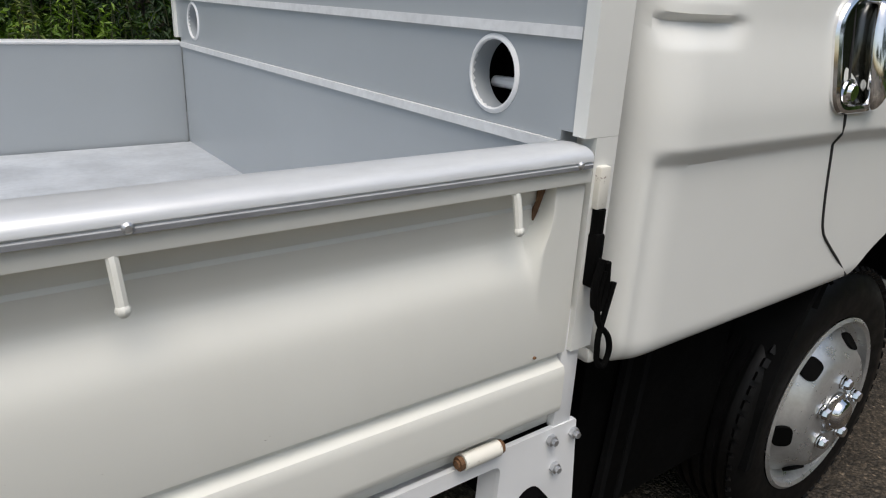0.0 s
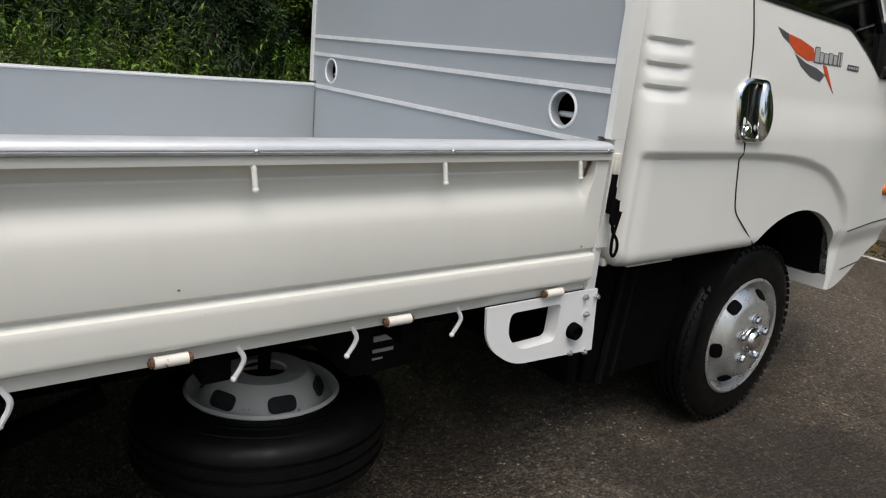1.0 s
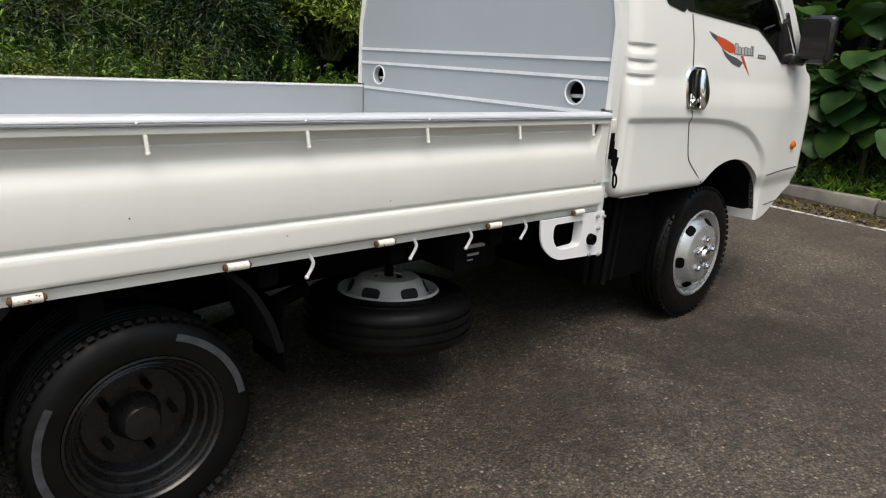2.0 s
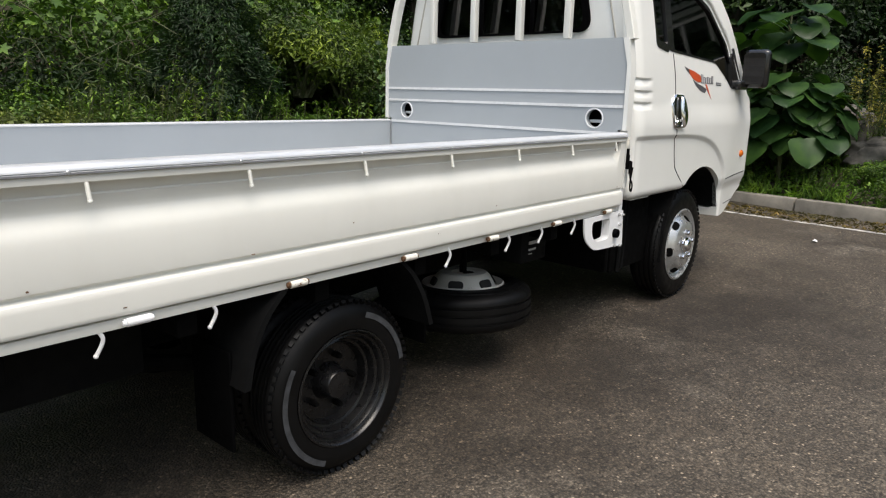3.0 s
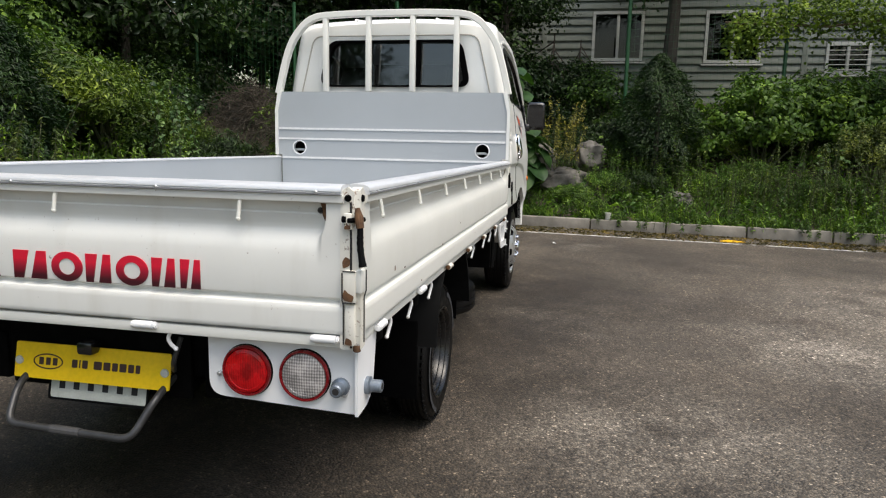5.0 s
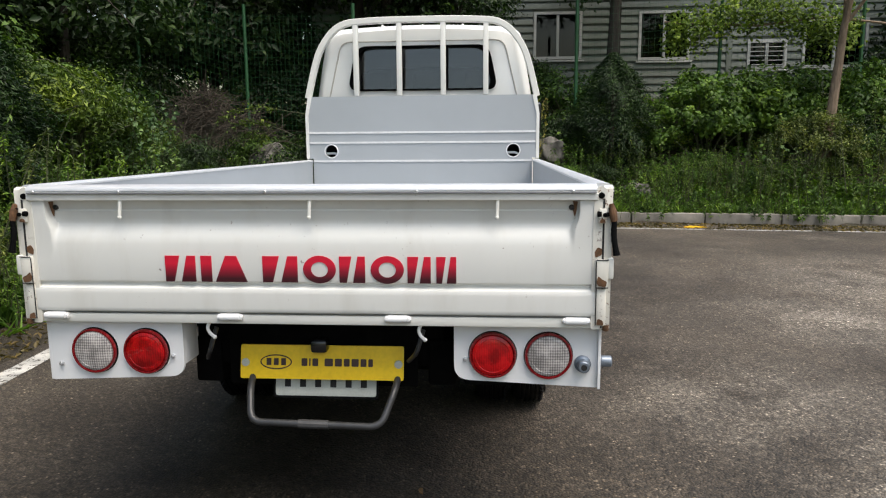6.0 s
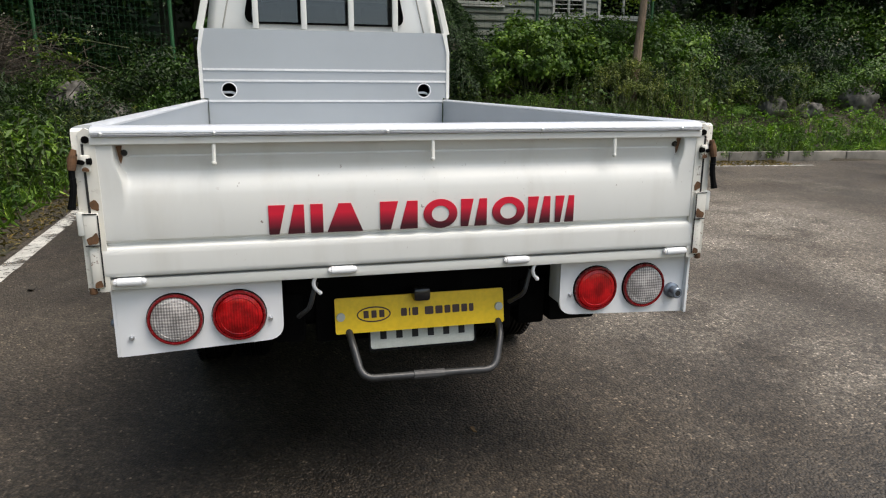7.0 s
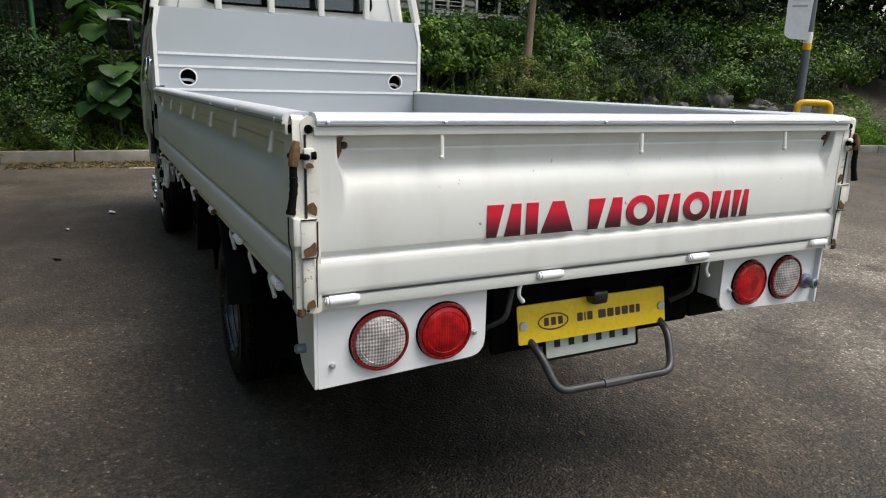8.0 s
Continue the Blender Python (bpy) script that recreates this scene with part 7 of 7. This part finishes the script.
# tree row added out of view to block low sky light from the right
for i in range(8):
    x = -15.0 + 3.0 * i
    copy_thing((far_tree, low_tree_b)[i % 2], at_bank(x, -15.5 - 1.5 * math.sin(i * 1.9), 1.25 + 0.2 * math.sin(i * 2.7), i * 1.3))
for i, (x, y, s) in enumerate((
    (14.5, 6.2, 1.2), (13.0, 9.0, 1.3), (10.6, 10.4, 1.2), (8.0, 9.6, 1.1), (5.2, 10.8, 1.2), (2.4, 10.4, 1.2), (-0.6, 9.8, 1.2), (-3.8, 9.0, 1.2),
    (-7.6, 8.4, 1.3), (17.0, 10.0, 1.6), (11.8, -11.8, 1.0), (11.2, -14.8, 1.1), (10.4, -18.0, 1.3), (9.0, -21.6, 1.4),
    (7.0, -26.5, 1.5), (3.0, -31.0, 1.6), (12.6, -19.5, 1.5), (11.0, -27.0, 1.7), (9.8, 6.9, 0.9), (-12.0, 7.5, 1.5), (14.0, -16.0, 1.5), (13.3, 4.7, 0.95), (15.8, 4.6, 1.2), (12.3, 6.4, 0.9), (9.2, 8.6, 1.0), (20.0, 8.0, 2.0), (14.0, 14.0, 1.9), (9.5, 15.0, 1.8), (1.5, 15.0, 1.8), (-6.5, 12.5, 1.7), (3.2, 12.6, 1.4), (22.0, 3.5, 2.0), (7.2, 8.4, 1.2), (12.6, 7.4, 1.1), (9.8, 12.2, 1.5), (12.4, -8.3, 0.75), (12.5, -9.9, 0.85), (15.5, -10.5, 1.4), (17.0, -14.0, 1.6), (19.0, -18.0, 1.9), (13.2, -12.6, 1.1), (15.6, -24.0, 2.0), (21.0, -24.0, 2.4), (12.9, 5.2, 0.85), (13.4, 6.0, 0.9),
)):
    copy_thing((low_tree, low_tree_b)[i % 2], at_bank(x, y, s, i * 2.1))
for i, (x, y, s) in enumerate((
    (9.0, -0.35, 0.55), (8.75, -1.25, 0.40), (8.95, -2.2, 0.55), (9.0, -3.4, 0.6), (8.85, -4.5, 0.5), (8.95, -5.7, 0.55), (8.9, -6.6, 0.6), (9.2, -3.9, 0.6),
    (10.5, -2.0, 1.0), (10.6, -5.2, 1.2), (10.4, -6.6, 1.2), (10.3, -3.2, 1.15), (8.9, -7.6, 0.75), (9.2, -9.4, 0.9), (10.0, -0.9, 0.8), (10.9, -3.9, 1.0),
    (8.7, 1.7, 0.6), (3.6, 5.4, 0.9), (4.7, 5.5, 0.9), (6.2, 3.2, 0.6), (3.4, 3.2, 0.6), (1.7, 3.1, 0.6), (0.7, 3.2, 0.7), (-0.8, 3.2, 0.7), (5.2, 4.2, 0.9), (2.0, 4.0, 0.9),
    (3.0, 4.6, 1.0), (4.3, 4.3, 0.9), (6.9, 5.2, 1.2), (5.0, 6.2, 1.3), (7.8, 6.2, 1.2), (9.4, 6.2, 1.2),
)):
    copy_thing((bush_bright, bush_mid, bush_fern, bush_bright, bush_mid, bush_olive)[i % 6], at_bank(x, y, s, i * 2.7))

for i, y in enumerate((-0.8, -1.9, -3.3, -4.4, -5.6, -6.8, -8.0, -9.2)):
    copy_thing((bush_dark, bush_mid, bush_bright)[i % 3], at_bank(11.9 + 0.4 * math.sin(i * 2.2), y, 1.15 + 0.3 * math.sin(i * 1.3), i * 0.9))

for i, (x, y, s) in enumerate((
    (13.4, 4.2, 1.9), (15.2, 4.9, 2.1), (16.6, 3.9, 2.2), (15.6, 3.2, 2.0), (11.2, 7.4, 1.8), (12.6, 8.4, 2.0), (9.6, 7.8, 1.8), (10.2, 9.2, 2.0), (8.6, 9.6, 2.0), (7.2, 9.9, 2.0),
    (11.3, -11.0, 1.6), (12.6, -12.4, 1.9), (11.8, -14.0, 1.9), (10.6, -13.6, 1.6), (9.9, -15.4, 1.7), (9.2, -17.2, 1.8), (10.9, -17.0, 2.0), (13.8, -10.9, 1.9), (14.8, -13.8, 2.2), (8.6, -19.4, 2.0), (12.4, -16.0, 2.2),
)):
    copy_thing((bush_dark, bush_mid, bush_fern)[i % 3], at_bank(x, y, s, i * 1.9, 0.2))

for ob, x, y, s, turn in ((bush_dark, 11.6, 2.8, 1.3, 1.4), (bush_mid, 11.9, 3.2, 0.9, 2.2), (bush_dark, 12.4, 3.7, 1.8, 3.0), (bush_mid, 10.2, 3.6, 1.0, 5.0), (bush_dark, 11.5, 6.6, 1.9, 1.0), (bush_mid, 10.0, 1.45, 1.3, 2.0), (bush_dark, 10.3, 2.05, 1.5, 4.0), (bush_dark, 9.9, 0.9, 1.0, 1.0), (bush_dark, 8.4, 8.6, 2.0, 2.0), (bush_mid, 7.0, 7.6, 1.8, 0.7)):
    copy_thing(ob, at_bank(x, y, s, turn))
rng = np.random.default_rng(77)
pile = thing("brush_pile", "tangle of dry brown twigs on the bank", "brush pile", (9.8, 4.45, bank(9.8, 4.45) + 0.15))
bm = BM()
for k in range(620):
    a, r = rng.uniform(0, 2 * math.pi), abs(rng.normal(0, 0.70))
    p = Vector((r * math.cos(a), 1.25 * r * math.sin(a), 1.05 * max(0.05, 1 - r / 2.1) * rng.uniform(0.5, 1.15)))
    d = Vector((rng.normal(), rng.normal(), rng.normal() * 0.35 - 0.1)).normalized() * rng.uniform(0.4, 1.1)
    tube(bm, [p - d * 0.5, p + Vector((0, 0, 0.05)), p + d * 0.5], 0.005, 4, radii=[0.006, 0.004, 0.002])
tagged(part("twig_tangle", bm, TWIG, pile), kind="stuff")

# low plants that cover the banks
n = 46000
P = np.empty((n, 3))
for i in range(n):
    if i % 2:
        y = 2.6 - 17.5 * RNG.uniform() ** 1.0
        x = kerb_x(y) + 0.16 + 3.2 * RNG.uniform() ** 1.6
    else:
        x = -6 + 15.5 * RNG.uniform()
        y = 2.72 + 3.3 * RNG.uniform() ** 1.4
    gap = noise.noise((x * 2.3, y * 2.3, 4.0)) + 0.4 * noise.noise((x * 6.0, y * 6.0, 1.0))
    P[i] = (x, y, bank(x, y) + (0.20 * RNG.uniform() if gap > -0.08 else -0.25) * min(1.0, max(x - kerb_x(y) - 0.1, y - 2.5) * 2.2))
up = np.tile((0.0, 0.0, 1.0), (n, 1))
cover = new("ground_cover", leaf_mesh("ground_cover", P[::2], up[::2], 0.110, 0.052, LEAF, seed=3, oval=False))
tagged(cover, "low green ground plants covering the long bank", "plants", kind="stuff")
cover = new("ground_cover", leaf_mesh("ground_cover", P[1::2], up[1::2], 0.100, 0.048, LEAF_GRASS, seed=6, oval=False))
tagged(cover, "low bright green ground plants behind the kerb", "plants", kind="stuff")
n = 12000
P, T = np.empty((n, 3)), np.empty((n, 3))
for i in range(n):
    if i % 2:
        y = 2.4 - 16 * RNG.uniform()
        if i % 3 == 1:
            y = round(y * 1.3) / 1.3 + RNG.normal(0, 0.11)
            x = kerb_x(y) + 0.12 + 0.10 * RNG.uniform()
        else:
            x = kerb_x(y) + 0.16 + 0.9 * RNG.uniform()
    else:
        x = -5 + 13.5 * RNG.uniform()
        y = 2.60 + 0.7 * RNG.uniform()
    P[i] = (x, y, bank(x, y) + 0.07)
    a = RNG.uniform(0, 6.28)
    T[i] = (0.5 * math.cos(a), 0.5 * math.sin(a), 1)
grass = new("grass", leaf_mesh("grass", P, T[:, [1, 0, 2]] * np.array([1, -1, 0.2]), 0.24, 0.012, LEAF_GRASS, seed=4, tips=T, oval=False))
tagged(grass, "tufts of long green grass on the verge", "grass", kind="stuff")
n = 6000
P = np.empty((n, 3))
for i in range(n):
    if i % 3:
        y = 2.2 - 9.5 * RNG.uniform()
        x = kerb_x(y) - 0.02 - 0.55 * RNG.uniform() ** 1.5
        P[i] = (x, y, lot(x) + 0.008)
    else:
        x = -4 + 12 * RNG.uniform()
        y = 2.30 + 0.45 * RNG.uniform()
        P[i] = (x, y, max(lot(x), bank(x, y)) + 0.012)
litter = new("leaf_litter", leaf_mesh("leaf_litter", P, np.tile((0.0, 0.0, 1.0), (n, 1)), 0.06, 0.022, LEAF_BROWN, seed=5, oval=False))
tagged(litter, "dry fallen leaves and grass along the kerb", "leaf litter", kind="stuff")


# ---- rocks, building, fence, tree, pole, small things ----
def rock(place, size, seed, label):
    bm = BM()
    bmesh.ops.create_icosphere(bm, subdivisions=4, radius=1.0)
    for v in bm.verts:
        d = v.co.normalized()
        k = 1 + 0.45 * noise.noise(d * 1.6 + Vector((seed * 3.7, 0, 0))) + 0.18 * noise.noise(d * 4 + Vector((0, seed, 0))) + 0.10 * noise.turbulence(d * 8, 4, True)
        q = d * k
        q = Vector([math.copysign(abs(c) ** 0.8, c) for c in q])
        v.co = Vector((q.x * size[0], q.y * size[1], q.z * size[2]))
    o = part("rock", bm, ROCK, None, angle=45)
    o.location = place
    return tagged(o, label, "rock", group="rocks on the bank")


for x, y, dz, size, seed in ((9.45, -0.74, 0.36, (0.22, 0.20, 0.27), 1), (9.50, -1.45, 0.40, (0.22, 0.22, 0.22), 2), (9.25, -1.08, 0.14, (0.20, 0.36, 0.18), 3), (8.75, -2.75, 0.02, (0.15, 0.20, 0.13), 4),
                             (9.0, -8.35, 0.12, (0.20, 0.20, 0.20), 5), (9.0, -10.2, 0.12, (0.26, 0.33, 0.26), 6), (8.8, -9.0, 0.06, (0.18, 0.20, 0.16), 7), (8.5, -11.0, 0.10, (0.24, 0.28, 0.22), 10), (10.0, 3.38, 0.18, (0.38, 0.30, 0.34), 8), (9.6, 2.7, 0.08, (0.30, 0.26, 0.26), 9)):
    rock((x, y, bank(x, y) + dz), size, seed, "weathered grey boulder half hidden by plants")

house = thing("house", "pale green clapboard house behind the bank", "building", (0, 0, 0))
WX, W0, W1, WZ0, WZ1 = 14.0, 3.6, -11.5, 1.9, 5.6
WINS = [(-1.45, -2.46, 3.15, 4.12), (-3.76, -4.82, 3.10, 4.10), (-7.28, -8.58, 2.88, 3.86), (-6.12, -6.90, 2.88, 3.45)]
holes = [[(a, z0), (b, z0), (b, z1), (a, z1)] for a, b, z0, z1 in WINS]
wall = part("wall", prism(BM(), [(W0, WZ0 - 0.6), (W1, WZ0 - 0.6), (W1, WZ1), (W0, WZ1)], YZ, WX + 0.02, WX + 0.2, holes), SIDING, house, "pale green board wall")
step = 0.165
for k in range(int((WZ1 - WZ0 + 0.5) / step)):
    z = WZ0 - 0.5 + k * step
    spans, y0 = [], W0
    for a, b, z0, z1 in sorted(WINS, key=lambda w: -w[0]):
        if z0 - step < z < z1:
            spans.append((y0, a + 0.04))
            y0 = b - 0.04
    spans.append((y0, W1))
    for a, b in spans:
        bm = BM()
        vs = [(WX + 0.018, z), (WX - 0.030, z + 0.004), (WX - 0.032, z + 0.03), (WX + 0.012, z + step + 0.004), (WX + 0.018, z + step)]
        rows = [[bm.verts.new((x, yy, zz)) for x, zz in vs] for yy in (a, b)]
        for i in range(5):
            bm.faces.new((rows[0][i], rows[0][(i + 1) % 5], rows[1][(i + 1) % 5], rows[1][i]))
        bm.faces.new(rows[0][::-1])
        bm.faces.new(rows[1])
        part("board", bm, SIDING, wall)
for y in (-0.4, -3.15, -5.7, -9.2):
    part("pilaster", box(BM(), (WX - 0.035, y - 0.06, WZ0 - 0.5), (WX + 0.018, y + 0.06, WZ1), 0.004), SIDING, house)
for a, b, z0, z1 in WINS:
    w = part("window", prism(BM(), [(a + 0.03, z0 - 0.03), (b - 0.03, z0 - 0.03), (b - 0.03, z1 + 0.03), (a + 0.03, z1 + 0.03)], YZ, WX - 0.04, WX + 0.06, [[(a - 0.03, z0 + 0.03), (b + 0.03, z0 + 0.03), (b + 0.03, z1 - 0.03), (a - 0.03, z1 - 0.03)]]), WINDOW_WHITE, house, "white framed sliding window")
    mid = (a + b) / 2
    part("mullion", box(BM(), (WX - 0.02, mid - 0.03, z0 + 0.03), (WX + 0.05, mid + 0.03, z1 - 0.03), 0.004), WINDOW_WHITE, w)
    for c, d in ((a - 0.03, mid + 0.03), (mid - 0.03, b + 0.03)):
        part("pane", box(BM(), (WX + 0.02, d, z0 + 0.03), (WX + 0.026, c, z1 - 0.03)), GLASS_DARK, w)
    part("sill", box(BM(), (WX - 0.07, b - 0.08, z0 - 0.09), (WX + 0.02, a + 0.08, z0 - 0.052), 0.005), WINDOW_WHITE, w)
for k in range(6):
    part("window_grille", tube(BM(), [(WX - 0.06, -6.14, 2.93 + k * 0.095), (WX - 0.06, -6.88, 2.93 + k * 0.095)], 0.008, 6), WINDOW_WHITE, house)
part("roof", prism(BM(), [(13.5, WZ1 - 0.1), (13.5, WZ1), (16.5, WZ1 + 1.2), (19.5, WZ1), (19.5, WZ1 - 0.1), (16.5, WZ1 + 1.05)], lambda u, v, a: (u, a, v), W1 - 0.4, W0 + 0.4), ROOF, house, "dark roof sheet")
# solid dark box stands in for the unlit rooms behind the panes
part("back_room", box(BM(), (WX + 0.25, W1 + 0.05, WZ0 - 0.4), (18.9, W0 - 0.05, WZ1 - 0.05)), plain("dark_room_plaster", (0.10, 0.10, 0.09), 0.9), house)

fence = thing("mesh_fence", "green steel mesh fence on the bank", "fence")
for run in ([(10.2, 1.9), (10.7, 4.01), (11.0, 6.2), (10.9, 8.6)], [(10.9, -2.02), (11.1, -4.6), (11.4, -7.2)]):
    for (x0, y0), (x1, y1) in zip(run, run[1:]):
        z0, z1 = bank(x0, y0), bank(x1, y1)
        for k in range(22):
            h = 0.12 + k * 0.12
            part("wire", tube(BM(), [(x0, y0, z0 + h), (x1, y1, z1 + h)], 0.0022, 4), GREEN_STEEL, fence)
        m = 24
        for k in range(m):
            s = k / m
            x, y, z = x0 + (x1 - x0) * s, y0 + (y1 - y0) * s, z0 + (z1 - z0) * s
            part("wire", tube(BM(), [(x, y, z + 0.1), (x, y, z + 2.68)], 0.002, 4), GREEN_STEEL, fence)
    for x, y in run:
        part("post", tube(BM(), [(x, y, bank(x, y) - 0.3), (x, y, bank(x, y) + 2.85)], 0.032, 10), GREEN_STEEL, fence)

lean_tree = tree("young tree with a slender brown leaning trunk", 4.8, 1.5, 2.9, 70, 60, 0.13, LEAF_BRIGHT, BARK, 0.075, 61, lean=(0.15, -0.45))
lean_tree.matrix_basis = at_bank(9.35, -5.73, 1.0, 0.0)
dark_tree = tree("old tree with a thick dark trunk", 6.0, 2.0, 2.6, 100, 60, 0.14, LEAF_DARK, BARK_DARK, 0.13, 62, lean=(0.2, -0.2))
dark_tree.matrix_basis = at_bank(11.6, -2.75, 1.0, 0.0)
copy_thing(dark_tree, at_bank(12.0, 0.1, 0.72, 2.0))
copy_thing(low_tree, at_bank(11.6, 0.25, 0.55, 2.6))
copy_thing(low_tree, at_bank(12.0, 1.1, 0.8, 1.5))
copy_thing(low_tree, at_bank(12.3, -0.7, 0.45, 0.6))
copy_thing(dark_tree, at_bank(12.0, 1.6, 0.95, 4.0))
vine = thing("climbing_vine", "yellow-green climbing vine on the fence top", "vine")
vp = np.stack([RNG.normal(11.1, 0.22, 5200), RNG.uniform(-6.9, -3.6, 5200), np.zeros(5200)], axis=1)
vp[:, 2] = 3.40 + 0.20 * np.sin(vp[:, 1] * 2.1) + RNG.normal(0, 0.22, 5200)
o = new("foliage", leaf_mesh("leaves", vp, np.tile((-0.4, 0.0, 0.8), (5200, 1)), 0.082, 0.055, LEAF_VINE, seed=9))
o.parent = vine
part("stem", tube(BM(), [(11.1, -7.5, 3.3), (11.15, -6.4, 3.45), (11.05, -5.2, 3.3), (11.1, -3.6, 3.4)], 0.02, 6), BARK, vine)

px, py = 5.36, -7.86
sign = thing("sign_pole", "dark grey pole with a white sign sheet and yellow band", "sign", (px, py, lot(px)))
part("pole", tube(BM(), [(0, 0, -0.2), (0, 0, 3.6)], 0.055, 14), POLE_GREY, sign)
part("base_collar", box(BM(), (-0.13, -0.13, 0.0), (0.13, 0.13, 0.98), 0.02), POLE_GREY, sign)
part("band", tube(BM(), [(0, 0, 1.73), (0, 0, 1.82)], 0.0575, 14), YELLOW_GUARD, sign, "yellow reflective band")
part("band", tube(BM(), [(0, 0, 1.82), (0, 0, 1.97)], 0.0575, 14), SIGN, sign, "white reflective band")
facing = lambda u, v, a: (u * 0.72 - a * 0.65, u * 0.65 + a * 0.72, v)
board2 = part("sign_sheet", prism(BM(), rounded([(0.02, 1.86), (-0.02, 3.2), (0.34, 3.2), (0.33, 1.94), (0.26, 1.88)], 0.03), facing, 0.060, 0.064), SIGN, sign, "white sign sheet with grey bars")
for k in range(5):
    part("sign_bar", prism(BM(), [(0.07, 2.30 + k * 0.09), (0.27, 2.30 + k * 0.09), (0.27, 2.33 + k * 0.09), (0.07, 2.33 + k * 0.09)], facing, 0.0645, 0.066), SILVER_DECAL, board2)
guard = thing("yellow_guard_rail", "yellow steel hoop guard at the pole's foot", "guard rail", (px - 0.35, py + 0.15, lot(px)))
part("crossbar", tube(BM(), [(0.12, 0.18, 0.52), (-0.12, -0.18, 0.52)], 0.036, 12), YELLOW_GUARD, guard)
part("hoop", tube(BM(), arc_path([(0.12, 0.18, -0.1), (0.12, 0.18, 1.01), (-0.12, -0.18, 1.01), (-0.12, -0.18, -0.1)], 0.10), 0.045, 14), YELLOW_GUARD, guard)

cup_y = -1.74
cup = part("paper_cup", lathe(BM(), [(0, 0), (0.030, 0), (0.036, 0.012), (0.044, 0.09), (0.047, 0.094), (0.044, 0.095), (0.036, 0.015), (0, 0.012)], Matrix(), 24), CUP)
cup.location = (kerb_x(cup_y) + 0.07, cup_y, lot(8.1) + 0.146)
tagged(cup, "crumpled off-white paper cup on the kerb", "cup")
wrap = part("yellow_wrapper", prism(BM(), [(0, 0), (0.12, 0.02), (0.26, -0.01), (0.30, 0.03), (0.20, 0.07), (0.08, 0.06)], lambda u, v, a: (v, u, a + 0.01 * math.sin(u * 40)), 0.0, 0.006), YELLOW_GUARD)
wrap.location = (7.42, -3.40, lot(7.42) + 0.012)
tagged(wrap, "crumpled yellow wrapper on the asphalt", "litter")
for x, y, s, m, nm, lab in ((4.95, 1.12, 0.09, SIGN, "paper_scrap", "small white paper scrap on the asphalt"), (4.4, 1.45, 0.05, SIGN, "paper_scrap", "small white paper scrap on the asphalt"),
                            (3.53, 1.47, 0.09, BARK_DARK, "dead_leaf", "dark dead leaf on the asphalt"), (2.6, 1.85, 0.07, BARK_DARK, "dead_leaf", "dark dead leaf on the asphalt"),
                            (6.6, -1.1, 0.08, SIGN, "paper_scrap", "small white paper scrap on the asphalt"), (0.41, -0.28, 0.03, LITTER, "dead_leaf", "dry brown leaf on the asphalt")):
    o = part(nm, prism(BM(), [(0, 0), (s, 0.1 * s), (1.3 * s, 0.5 * s), (0.6 * s, 0.6 * s), (0.1 * s, 0.4 * s)], lambda u, v, a: (u, v, a + 0.006 * math.sin(u * 60 + v * 35)), 0.0, 0.004), m)
    o.location = (x, y, lot(x) + 0.010)
    tagged(o, lab, "litter")
